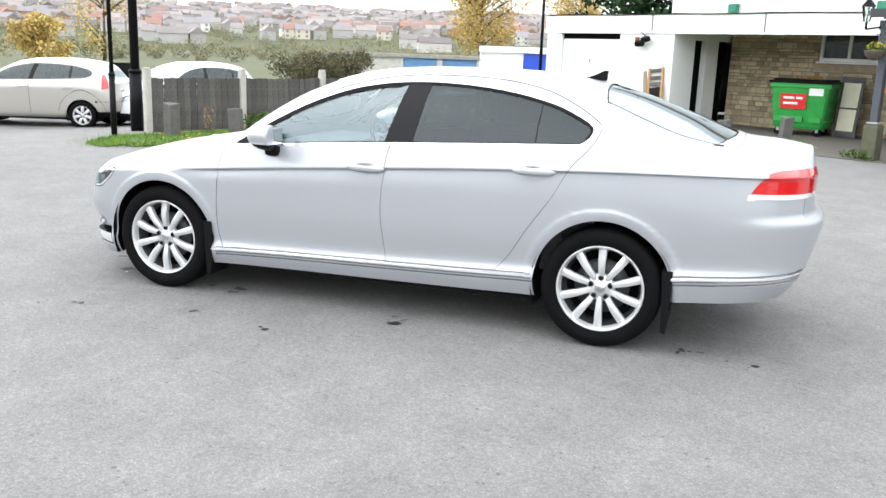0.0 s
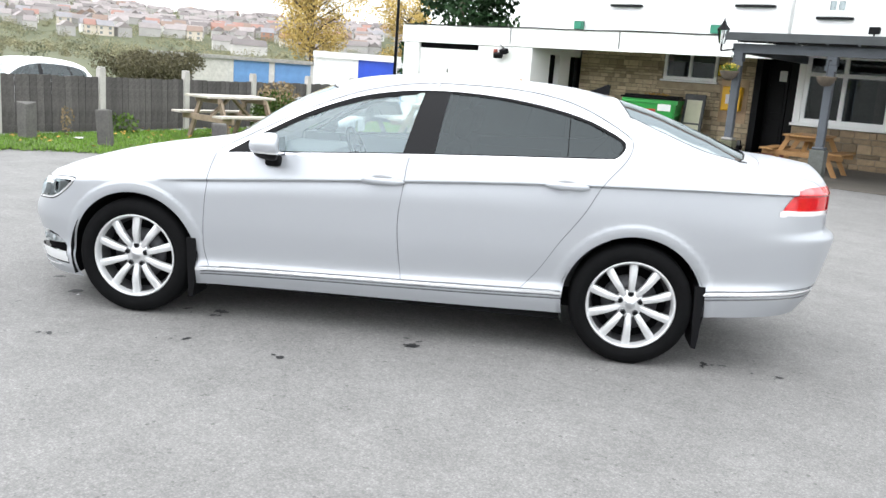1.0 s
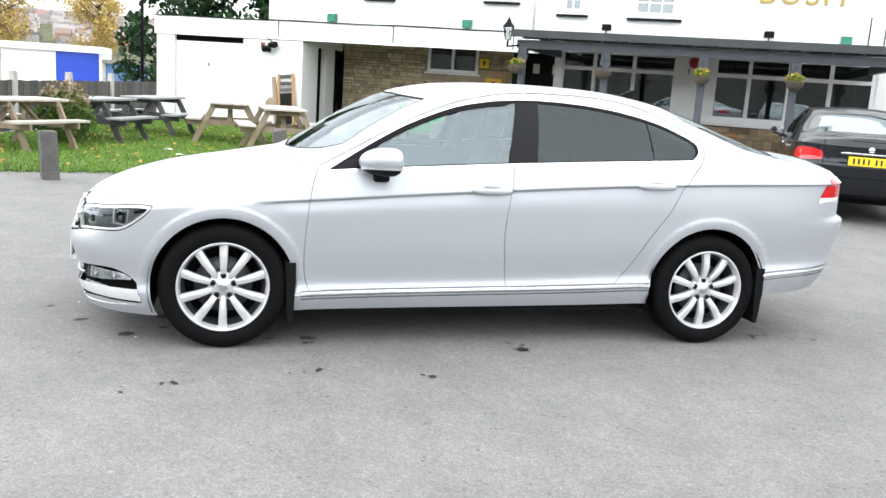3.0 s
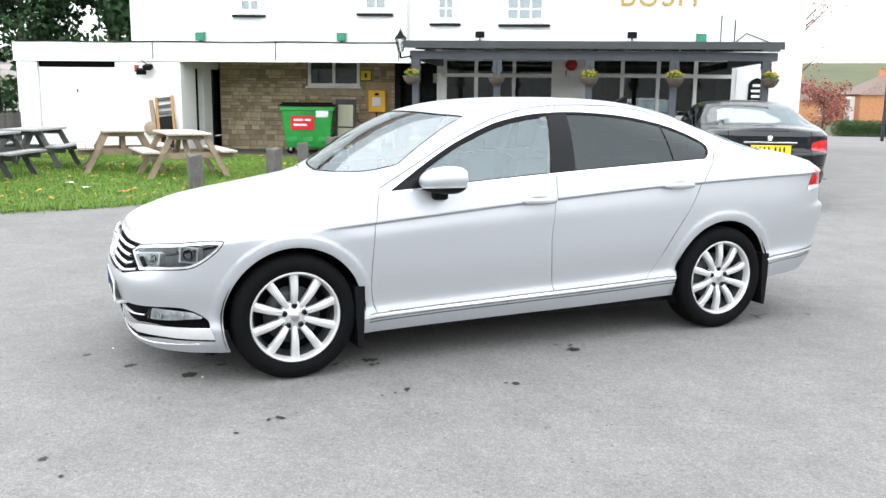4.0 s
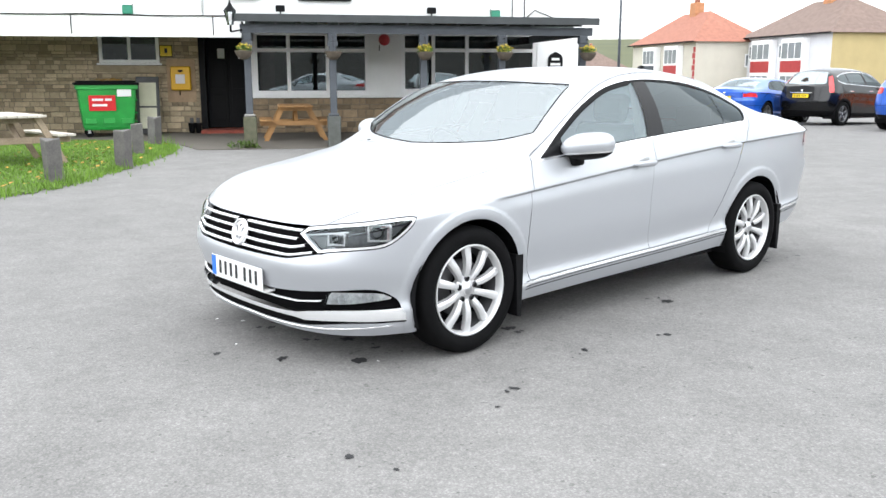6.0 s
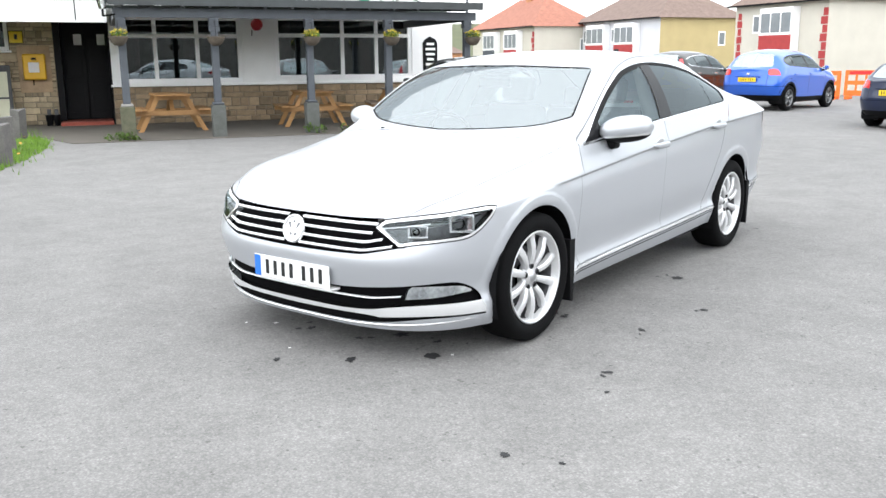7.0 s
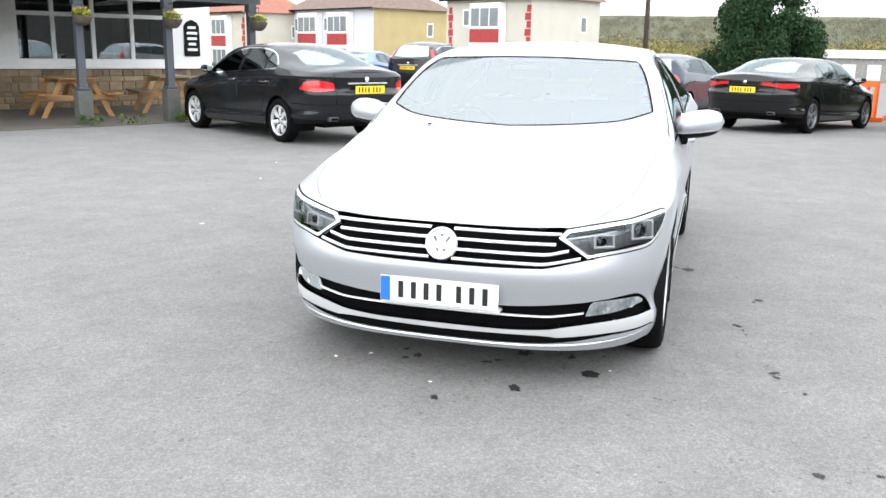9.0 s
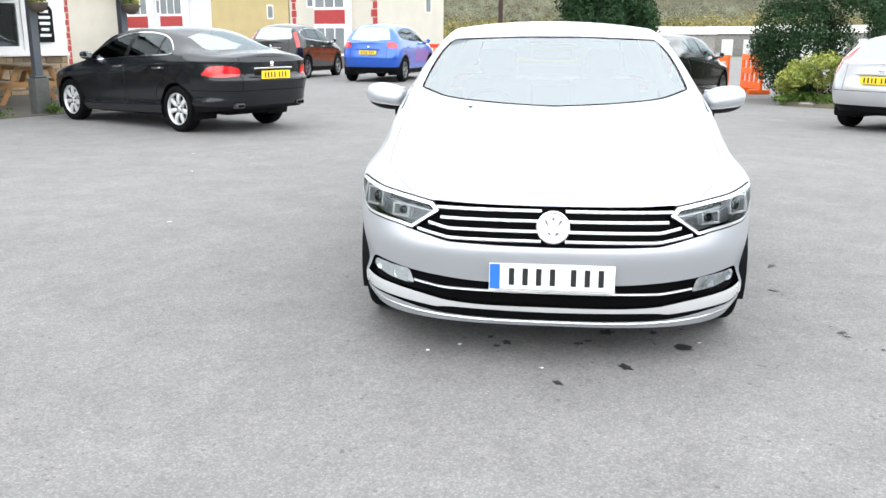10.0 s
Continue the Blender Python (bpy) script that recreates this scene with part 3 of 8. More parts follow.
def wing_mirror(parent, x, y, z, s, material, size=1.0):
    """A door mirror: long oval painted cap over a black lower shell, a bright lamp line between them, on an arm."""
    k = size
    bm = bmesh.new()
    rings = []
    for t in np.linspace(0, 1, 13):
        u = -1 + 2 * t
        e = max(0.0, 1 - abs(u) ** 2.6) ** 0.5
        back = 0.030 * k * (1 - t)
        ring = []
        for a in (2 * math.pi * q / 22 for q in range(22)):
            c, sn = math.cos(a), math.sin(a)
            ring.append(bm.verts.new((x + k * (0.010 + e * (0.118 * abs(c) ** 0.9 if c > 0 else -0.030 * abs(c) ** 0.6)) + back - 0.050 * k * t, y + s * k * (0.130 + 0.118 * u), z + k * (e * 0.066 * sn + 0.012 * u))))
        rings.append(ring)
    for p, q in zip(rings, rings[1:]):
        for i in range(22):
            bm.faces.new((p[i], p[(i + 1) % 22], q[(i + 1) % 22], q[i]))
    bmesh.ops.remove_doubles(bm, verts=bm.verts, dist=0.002)
    bmesh.ops.recalc_face_normals(bm, faces=bm.faces)
    pieces = []
    tilt = Vector((0, -s * 0.10, 1))
    for cutting in (-0.028, -0.037):
        bmesh.ops.bisect_plane(bm, geom=bm.verts[:] + bm.edges[:] + bm.faces[:], plane_co=(x, y + s * 0.12 * k, z + cutting * k), plane_no=tilt)
    level = lambda f: (f.calc_center_median() - Vector((x, y + s * 0.12 * k, z))).dot(tilt) / k
    for lo, hi in ((-0.028, 9), (-0.037, -0.028), (-9, -0.037)):
        piece = bm.copy()
        bmesh.ops.delete(piece, geom=[f for f in piece.faces if not lo <= level(f) < hi], context="FACES")
        pieces.append(piece)
    bm.free()
    housing = part("wing_mirror", pieces[0], material, parent, "painted wing mirror", smooth=True)
    part("indicator_strip", pieces[1], LAMP_CHROME, housing, "bright indicator strip", smooth=True)
    b = pieces[2]
    y0, y1 = y - s * 0.03, y + s * 0.085 * k
    box(b, x - 0.02 * k, x + 0.055 * k, min(y0, y1), max(y0, y1), z - 0.098 * k, z - 0.048 * k, bevel=0.014)
    part("mirror_foot", b, BLACK_PLASTIC, housing, "black mirror foot", smooth=True)
    g = boxes((x - 0.030 * k, x - 0.024 * k, min(y + s * 0.04 * k, y + s * 0.21 * k), max(y + s * 0.04 * k, y + s * 0.21 * k), z - 0.035 * k, z + 0.045 * k), bevel=0.002)
    part("mirror_glass", g, CHROME, housing, "mirror glass")
    return housing


# ---- the silver saloon in the middle of the car park ----
def line(*pts):
    return pchip([p[0] for p in pts], [p[1] for p in pts])


HERO = dict(
    xf=1.40, xr=-1.39, nf=3.1, nr=4.4, half=0.915, axle_f=1.3955, axle_r=-1.3955, hub=0.334, arch_f=0.366, arch_r=0.372, floor=0.19, flare=0.004,
    rows=[
        dict(front=2.160, back=-2.37, w=0.858, z=line((2.2, 0.168), (1.75, 0.170), (0.97, 0.205), (-1.0, 0.245), (-1.8, 0.30), (-2.4, 0.34))),
        dict(front=2.184, back=-2.43, w=0.884, z=line((2.2, 0.225), (1.75, 0.225), (0.97, 0.262), (-1.0, 0.315), (-1.8, 0.39), (-2.4, 0.43))),
        dict(front=2.195, back=-2.445, w=0.893, z=line((2.2, 0.29), (1.75, 0.285), (0.97, 0.300), (-1.0, 0.362), (-1.8, 0.43), (-2.4, 0.47))),
        dict(front=2.20, back=-2.47, w=0.875, z=line((2.2, 0.36), (1.75, 0.36), (0.97, 0.37), (-1.0, 0.43), (-1.8, 0.50), (-2.4, 0.54))),
        dict(front=2.234, back=-2.512, w=0.900, z=line((2.2, 0.50), (1.75, 0.52), (0.97, 0.56), (-1.0, 0.60), (-1.8, 0.68), (-2.4, 0.745))),
        dict(front=2.200, back=-2.452, w=0.908, z=line((2.2, 0.575), (1.75, 0.66), (0.97, 0.72), (-1.0, 0.80), (-1.8, 0.80), (-2.4, 0.805))),
        dict(front=2.185, back=-2.452, w=line((2.2, 0.905), (1.3, 0.905), (1.0, 0.896), (-2.4, 0.896)), z=line((2.2, 0.63), (1.75, 0.73), (1.1, 0.783), (0.0, 0.871), (-1.0, 0.936), (-2.1, 0.978), (-2.4, 0.981))),
        dict(front=2.18, back=-2.448, w=line((2.2, 0.895), (1.3, 0.900), (1.0, 0.913), (-2.4, 0.913)), z=line((2.2, 0.645), (1.75, 0.745), (1.1, 0.798), (0.0, 0.886), (-1.0, 0.950), (-2.1, 0.990), (-2.4, 0.993))),
        dict(front=2.13, back=-2.43, w=line((2.2, 0.80), (1.4, 0.815), (0.9, 0.862), (-1.2, 0.868), (-2.0, 0.83), (-2.4, 0.80)), z=line((2.2, 0.700), (1.95, 0.765), (1.75, 0.815), (1.4, 0.873), (1.0, 0.935), (0.85, 0.952), (-0.14, 1.020), (-1.2, 1.074), (-1.7, 1.085), (-2.1, 1.06), (-2.4, 1.045))),
    ],
    spine=line((2.2, 0.695), (2.12, 0.735), (2.0, 0.79), (1.7, 0.878), (1.4, 0.936), (1.15, 0.984), (1.06, 1.003), (1.0, 1.040), (0.83, 1.155), (0.612, 1.287), (0.45, 1.362), (0.325, 1.402), (0.11, 1.440), (-0.15, 1.458), (-0.45, 1.464), (-0.75, 1.459), (-0.95, 1.446), (-1.2, 1.410), (-1.45, 1.352), (-1.754, 1.250), (-2.02, 1.148), (-2.10, 1.126), (-2.25, 1.118), (-2.42, 1.098)),
    rail_y=line((1.0, 0.80), (0.85, 0.775), (0.6, 0.72), (0.4, 0.685), (0.0, 0.635), (-0.5, 0.615), (-1.0, 0.612), (-1.4, 0.63), (-1.8, 0.69), (-2.2, 0.72)),
    rail_z=line((1.0, 0.955), (0.90, 1.0), (0.80, 1.072), (0.635, 1.185), (0.427, 1.295), (0.186, 1.368), (-0.06, 1.404), (-0.311, 1.418), (-0.632, 1.412), (-0.9, 1.388), (-1.107, 1.345), (-1.29, 1.285), (-1.5, 1.205), (-1.75, 1.12), (-2.0, 1.085), (-2.4, 1.06)),
    house=line((1.10, 0.0), (0.87, 1.0), (-1.70, 1.0), (-2.05, 0.0)),
)


LAMP_INSIDE = mat("lamp_dark_interior", (0.10, 0.105, 0.11), 0.3, var=0.3, scale=14, fine=40)
REFLECTOR = mat("mottled_reflector", (0.82, 0.83, 0.84), 0.22, metal=0.4, col2=(0.34, 0.165, 0.17), scale=34, fine=70)


def nose_x(C, y, z):
    """How far forward the nose lies at a height and side."""
    r = C["rows"]
    zs = [float(q["z"](2.1)) for q in r]
    fr = float(np.interp(z, zs, [q["front"] for q in r]))
    w = float(np.interp(z, zs, [float(q["w"](2.0)) if callable(q["w"]) else q["w"] for q in r]))
    k = max(0.0, 1 - min(1, abs(y) / w) ** C["nf"]) ** (1 / C["nf"])
    return C["xf"] + (fr - C["xf"]) * k


def nose_bar(C, name, zf, y0, y1, thick, out, material, parent, label, steps=28, deep=0.012):
    """A bar that follows the nose from y0 to y1 at the height zf(y)."""
    bm = bmesh.new()
    rings = []
    for y in np.linspace(y0, y1, steps):
        z, th = zf(y), thick(y) if callable(thick) else thick
        x = nose_x(C, y, z) + out
        rings.append([bm.verts.new(p) for p in ((x - deep, y, z - th / 2), (x, y, z - th * 0.38), (x + 0.002, y, z), (x, y, z + th * 0.38), (x - deep, y, z + th / 2))])
    for a, b in zip(rings, rings[1:]):
        for k in range(4):
            bm.faces.new((a[k], a[k + 1], b[k + 1], b[k]))
    bmesh.ops.recalc_face_normals(bm, faces=bm.faces)
    if sum(f.normal.x for f in bm.faces) < 0:
        bmesh.ops.reverse_faces(bm, faces=bm.faces)
    return part(name, bm, material, parent, label, smooth=True)


def build_hero():
    C = HERO
    car = thing("saloon_car", pose(-4.231, 6.641, 0, 0, 0, 211.27), "silver metallic four-door saloon car parked on the asphalt", "car")
    bm = shell(C, 1.0)
    front = lambda c: c[:, 0] > 1.80
    back = lambda c: c[:, 0] < -1.6
    low = lambda c: (c[:, 1] > 0.5) & (c[:, 2] < 1.2)
    for ax, ar in ((C["axle_f"], C["arch_f"]), (C["axle_r"], C["arch_r"])):
        cut(bm, circle_cut(ax, C["hub"], ar, 0.5), ARCH)
    # a raised lip round each arch, with an edge of its own
    for ax, ar in ((C["axle_f"], C["arch_f"]), (C["axle_r"], C["arch_r"])):
        for r in (ar + 0.066, ar + 0.050):
            cut(bm, circle_cut(ax, C["hub"], r, 0.5), None)
        for v in bm.verts:
            if v.co.y > 0.5 and v.co.z < 0.86:
                d = math.hypot(v.co.x - ax, v.co.z - C["hub"])
                v.co.y += 0.0045 * min(1.0, max(0.0, (ar + 0.066 - d) / 0.016)) - 0.006 * min(1.0, max(0.0, (ar + 0.012 - d) / 0.012))
    # side windows
    dlo = rounded([(0.875, 0.962, 1), (0.556, 0.986), (0.24, 1.009), (-0.14, 1.035), (-0.7, 1.068), (-1.235, 1.096, 1), (-1.275, 1.130), (-1.288, 1.168), (-1.27, 1.195), (-1.20, 1.232), (-1.08, 1.281), (-0.93, 1.320), (-0.76, 1.350), (-0.58, 1.369), (-0.38, 1.378), (-0.20, 1.374), (-0.02, 1.356), (0.186, 1.312), (0.427, 1.220), (0.635, 1.110), (0.78, 1.022)])
    high = lambda c: (c[:, 1] > 0.45) & (c[:, 2] > 0.93)
    cut(bm, lambda c: poly_cut(dlo, "XZ", high)(c) - 0.013, CHROMELINE, {BASE})
    cut(bm, poly_cut(dlo, "XZ", high), FRAME, {CHROMELINE})
    glass = lambda c: poly_cut(dlo, "XZ", high)(c) + np.where(c[:, 2] < 1.0 + 0.05 * (0.9 - c[:, 0]) + 0.012, 0.006, np.where(c[:, 0] > -0.15, 0.026, 0.014))
    cut(bm, glass, SIDEGLASS, {FRAME})
    bx = lambda c, x0, x1: c[:, 0] - (x0 + (x1 - x0) * (c[:, 2] - 1.02) / 0.35)
    cut(bm, lambda c: bx(c, -0.106, -0.186), PILLAR, {SIDEGLASS})
    cut(bm, lambda c: bx(c, -0.276, -0.322), QUARTER, {PILLAR})
    cut(bm, lambda c: np.abs(c[:, 0] + 0.981) - 0.008, FRAME, {QUARTER})
    cut(bm, lambda c: -(c[:, 0] - 0.665), CORNER, {SIDEGLASS})
    # windscreen and rear window
    ws = rounded([(1.045, -0.2, 1), (1.045, 0.0), (1.01, 0.3), (0.925, 0.55), (0.785, 0.735, 1), (0.55, 0.675), (0.315, 0.600, 1), (0.405, 0.35), (0.435, 0.0), (0.435, -0.2, 1)])
    up = lambda c: c[:, 2] > 0.97
    cut(bm, lambda c: poly_cut(ws, "XY", up)(c) - 0.002, FRAME, {BASE})
    cut(bm, lambda c: poly_cut(ws, "XY", up)(c) + 0.008, SCREEN, {FRAME})
    rw = rounded([(-1.26, -0.2, 1), (-1.26, 0.0), (-1.275, 0.3), (-1.31, 0.53, 1), (-1.70, 0.60), (-1.93, 0.62, 1), (-2.00, 0.3), (-2.02, 0.0), (-2.02, -0.2, 1)])
    cut(bm, poly_cut(rw, "XY", up), FRAME, {BASE})
    cut(bm, lambda c: poly_cut(rw, "XY", up)(c) + 0.009, BACKGLASS, {FRAME})
    # lamps
    HLGAP = lambda c: np.where(c[:, 0] > 1.5, inside(hl, c[:, 1] - c[:, 0], c[:, 2]) - 0.001, 5.0)
    hl = rounded([(-1.671, 0.659, 1), (-1.600, 0.694, 1), (-1.488, 0.706), (-1.353, 0.718), (-1.206, 0.728), (-1.077, 0.740), (-0.927, 0.749), (-0.868, 0.744, 1), (-0.893, 0.706), (-0.957, 0.661), (-1.03, 0.624), (-1.106, 0.606), (-1.24, 0.598), (-1.424, 0.586), (-1.523, 0.573, 1), (-1.608, 0.623)])
    cut(bm, HLGAP, FRAME, {BASE})
    cut(bm, lambda c: np.where(c[:, 0] > 1.5, inside(hl, c[:, 1] - c[:, 0], c[:, 2]) + 0.005, 5.0), HEADTRIM, {FRAME})
    cut(bm, lambda c: np.where(c[:, 0] > 1.5, inside(hl, c[:, 1] - c[:, 0], c[:, 2]) + 0.0165, 5.0), HEAD, {HEADTRIM})
    tl = rounded([(1.225, 0.880, 1), (1.29, 0.955), (1.365, 1.008, 1), (1.48, 1.022), (1.7, 1.026), (2.03, 1.024, 1), (2.01, 0.888, 1), (1.5, 0.880)])
    tail = lambda c: np.where(c[:, 0] < -1.7, inside(tl, -c[:, 0] - c[:, 1], c[:, 2]), 5.0)
    cut(bm, tail, TAIL, {BASE})
    cut(bm, lambda c: c[:, 2] - 0.906, TAILWHITE, {TAIL})
    # nose openings
    gr = rounded([(-0.2, 0.690, 1), (0.0, 0.690), (0.3, 0.692), (0.505, 0.698, 1), (0.57, 0.66, 1), (0.608, 0.5735, 1), (0.44, 0.537, 1), (0.2, 0.532), (0.0, 0.530), (-0.2, 0.530, 1)])
    cut(bm, poly_cut(gr, "YZ", front), GRILLE, {BASE})
    lg = rounded([(-0.2, 0.366, 1), (0.0, 0.366), (0.30, 0.368), (0.563, 0.388), (0.69, 0.402), (0.775, 0.408), (0.808, 0.392), (0.836, 0.340), (0.850, 0.306, 1), (0.70, 0.304), (0.56, 0.290), (0.46, 0.272, 1), (0.3, 0.263), (0.0, 0.262), (-0.2, 0.262, 1)])
    cut(bm, poly_cut(lg, "YZ", front), LOWER, {BASE})
    l2 = rounded([(-0.2, 0.238, 1), (0.0, 0.238), (0.40, 0.243), (0.49, 0.235, 1), (0.69, 0.250), (0.872, 0.246, 1), (0.874, 0.236, 1), (0.70, 0.236), (0.49, 0.208), (0.3, 0.199), (0.0, 0.196), (-0.2, 0.196, 1)])
    cut(bm, poly_cut(l2, "YZ", front), FOG, {BASE})
    # bright strips: below the nose, along the sills, round the tail
    st = rounded([(-0.2, 0.2625, 1), (0.0, 0.2625), (0.3, 0.2635), (0.46, 0.2725, 1), (0.56, 0.2905), (0.70, 0.3045), (0.851, 0.3065, 1), (0.862, 0.280), (0.872, 0.2465, 1), (0.69, 0.2495), (0.49, 0.2345, 1), (0.40, 0.2425), (0.0, 0.2375), (-0.2, 0.2375, 1)])
    cut(bm, poly_cut(st, "YZ", front), STRIP, {BASE})
    sill = line((2.3, 0.235), (1.7, 0.238), (0.98, 0.300), (-1.0, 0.362), (-1.8, 0.432), (-2.4, 0.476))
    cut(bm, lambda c: np.where(c[:, 0] < 1.1, np.abs(c[:, 2] - sill(c[:, 0])) - 0.0065, 5.0), STRIP, {BASE})
    cut(bm, lambda c: np.where((c[:, 0] < 1.0) & (c[:, 0] > -1.1), np.abs(c[:, 2] - sill(c[:, 0]) + 0.030) - 0.0045, 5.0), GAP, {BASE})
    for up, half in ((0.0125, 0.003), (-0.0135, 0.0035)):
        cut(bm, lambda c: np.where((c[:, 0] < 1.0) & (c[:, 0] > -1.0), np.abs(c[:, 2] - sill(c[:, 0]) - up) - half, 5.0), GAP, {BASE})
    for up, half in ((0.014, 0.004), (-0.012, 0.003), (-0.030, 0.005)):
        cut(bm, lambda c: np.where(c[:, 0] < -1.76, np.abs(c[:, 2] - sill(c[:, 0]) - up) - half, 5.0), GAP, {BASE})
    # panels
    df = rounded([(0.925, 0.975, 1), (0.962, 0.82), (0.985, 0.56), (0.980, 0.40), (0.950, 0.312, 1), (-0.143, 0.346, 1), (-0.124, 0.48), (-0.110, 0.68), (-0.136, 0.91), (-0.15, 1.02), (-0.262, 1.418, 1), (-0.06, 1.396), (0.186, 1.338), (0.427, 1.238), (0.66, 1.118)])
    dr = rounded([(-0.15, 1.02), (-0.136, 0.91), (-0.110, 0.68), (-0.124, 0.48), (-0.143, 0.346, 1), (-0.80, 0.368, 1), (-0.883, 0.467), (-0.987, 0.637), (-1.100, 0.80), (-1.190, 0.965), (-1.29, 1.085), (-1.325, 1.165), (-1.30, 1.215), (-1.10, 1.322), (-0.9, 1.385), (-0.63, 1.416), (-0.262, 1.418, 1)])
    flank = lambda c: c[:, 1] > 0.4
    cut(bm, poly_cut(df, "XZ", flank), DOORF, {BASE})
    cut(bm, poly_cut(dr, "XZ", flank), DOORR, {BASE})
    for poly in (df, dr):
        line_gap(bm, poly_cut(poly, "XZ", flank), GAP, 0.0019, {BASE, DOORF, DOORR})
    bon = rounded([(2.2, -0.2, 1), (2.2, 0.45, 1), (2.02, 0.63), (1.80, 0.74), (1.4, 0.775), (0.98, 0.80, 1), (1.05, 0.4), (1.078, -0.2, 1)])
    topf = lambda c: (c[:, 2] > 0.70)
    cut(bm, poly_cut(bon, "XY", topf), BONNET, {BASE})
    line_gap(bm, poly_cut(bon, "XY", topf), LIDGAP, 0.0016, {BASE, BONNET})
    lid = rounded([(-2.06, -0.2, 1), (-2.05, 0.4), (-2.0, 0.655, 1), (-2.25, 0.68), (-2.6, 0.66, 1), (-2.6, -0.2, 1)])
    cut(bm, poly_cut(lid, "XY", lambda c: (c[:, 2] > 0.78)), BOOT, {BASE})
    line_gap(bm, poly_cut(lid, "XY", lambda c: (c[:, 2] > 0.78)), BOOTGAP, 0.0018, {BASE, BOOT})
    cut(bm, lambda c: c[:, 2] - 0.95, TAILGAP, {BOOTGAP})
    bm.normal_update()
    panel("body", bm, {BASE}, SILVER, car, label="silver painted bodyshell")
    panel("bonnet", bm, {BONNET}, SILVER, car)
    panel("boot_lid", bm, {BOOT}, SILVER, car)
    for s in (1, -1):
        door = panel("front_door", bm, {DOORF}, SILVER, car, flip_only=s)
        panel("window_pane", bm, {SIDEGLASS}, GLASS_CLEAR, door, flip_only=s, push=-0.004, label="clear side window")
        door2 = panel("rear_door", bm, {DOORR}, SILVER, car, flip_only=s)
        panel("window_pane", bm, {QUARTER}, GLASS_DARK, door2, flip_only=s, push=-0.004, label="dark tinted side window")
        panel("window_surround", bm, {CHROMELINE}, CHROME, car, flip_only=s, push=0.001, label="bright chrome window line")
        panel("window_seal", bm, {PILLAR}, GLOSS_BLACK, car, flip_only=s, label="gloss black door pillar")
        panel("mirror_corner", bm, {CORNER}, GLOSS_BLACK, car, flip_only=s, label="black corner behind the mirror")
        for x, z in ((-0.018, 0.889), (-1.0, 0.946)):
            b = bmesh.new()
            ring = []
            for t in np.linspace(-1, 1, 15):
                e = (1 - abs(t) ** 3) ** 0.6 if abs(t) < 1 else 0
                cy = s * (0.904 + 0.034 * e)
                hh = 0.006 + 0.012 * e
                ring.append([b.verts.new((x + 0.118 * t, cy + s * 0.008 * math.cos(a), z - 0.004 + hh * math.sin(a))) for a in (2 * math.pi * k / 10 for k in range(10))])
            for p, q in zip(ring, ring[1:]):
                for k in range(10):
                    b.faces.new((p[k], p[(k + 1) % 10], q[(k + 1) % 10], q[k]))
            bmesh.ops.recalc_face_normals(b, faces=b.faces)
            hd = part("door_handle", b, SILVER, door if x > -0.5 else door2, "silver door handle", smooth=True)
            # flat grey ellipse stands for the shaded hollow behind the handle
            cup = bmesh.new()
            bmesh.ops.create_uvsphere(cup, u_segments=20, v_segments=10, radius=1)
            bmesh.ops.transform(cup, matrix=pose(x, s * 0.9045, z + 0.014) @ Matrix.Diagonal((0.062, 0.006, 0.026, 1)), verts=cup.verts)
            part("handle_recess", cup, SATIN_METAL, door if x > -0.5 else door2, "grey ellipse in place of the shaded grip hollow", smooth=True)
        lamp = panel("headlight", bm, {HEAD}, LENS, car, flip_only=s, label="clear headlight")
        panel("lamp_surround", bm, {HEADTRIM}, LAMP_CHROME, lamp, flip_only=s, push=0.0015, label="bright band round the headlight")
        panel("lamp_bowl", bm, {HEAD}, LAMP_INSIDE, lamp, flip_only=s, push=-0.045, label="dark grey lamp interior")
        panel("tail_lamp", bm, {TAIL}, RED_LENS, car, flip_only=s, push=0.003, label="red tail lamp with a white lower band")
        panel("reversing_lens", bm, {TAILWHITE}, WHITE_LENS, car, flip_only=s, push=0.003, label="white lamp band")
    panel("windscreen", bm, {SCREEN}, GLASS_SCREEN, car, push=-0.003, label="pale glossy windscreen")
    panel("rear_window", bm, {BACKGLASS}, GLASS_BACK, car, push=-0.003)
    panel("rubber_seal", bm, {FRAME}, BLACK_PLASTIC, car, label="black rubber window edge")
    panel("panel_joint", bm, {GAP}, JOINT, car, push=-0.004, label="dark panel gap")
    for s in (1, -1):
        panel("bonnet_joint", bm, {LIDGAP}, LID_JOINT, car, push=-0.002, flip_only=s, label="fine joint round the bonnet")
        panel("boot_joint", bm, {BOOTGAP}, LID_JOINT, car, push=-0.002, flip_only=s, label="fine joint round the boot lid")
        panel("tail_joint", bm, {TAILGAP}, LID_JOINT, car, push=-0.002, flip_only=s, label="fine joint beside the tail lamp")
    panel("bright_strip", bm, {STRIP}, LAMP_CHROME, car, push=0.003, label="chrome strip")
    panel("grille_back", bm, {GRILLE}, DARK_VOID, car, push=-0.03, label="black grille opening")
    panel("chin_slot", bm, {FOG}, DARK_VOID, car, push=-0.004, label="black slot above the chin")
    panel("lower_grille", bm, {LOWER}, DARK_VOID, car, push=-0.03, label="black lower air intake")
    bm.free()
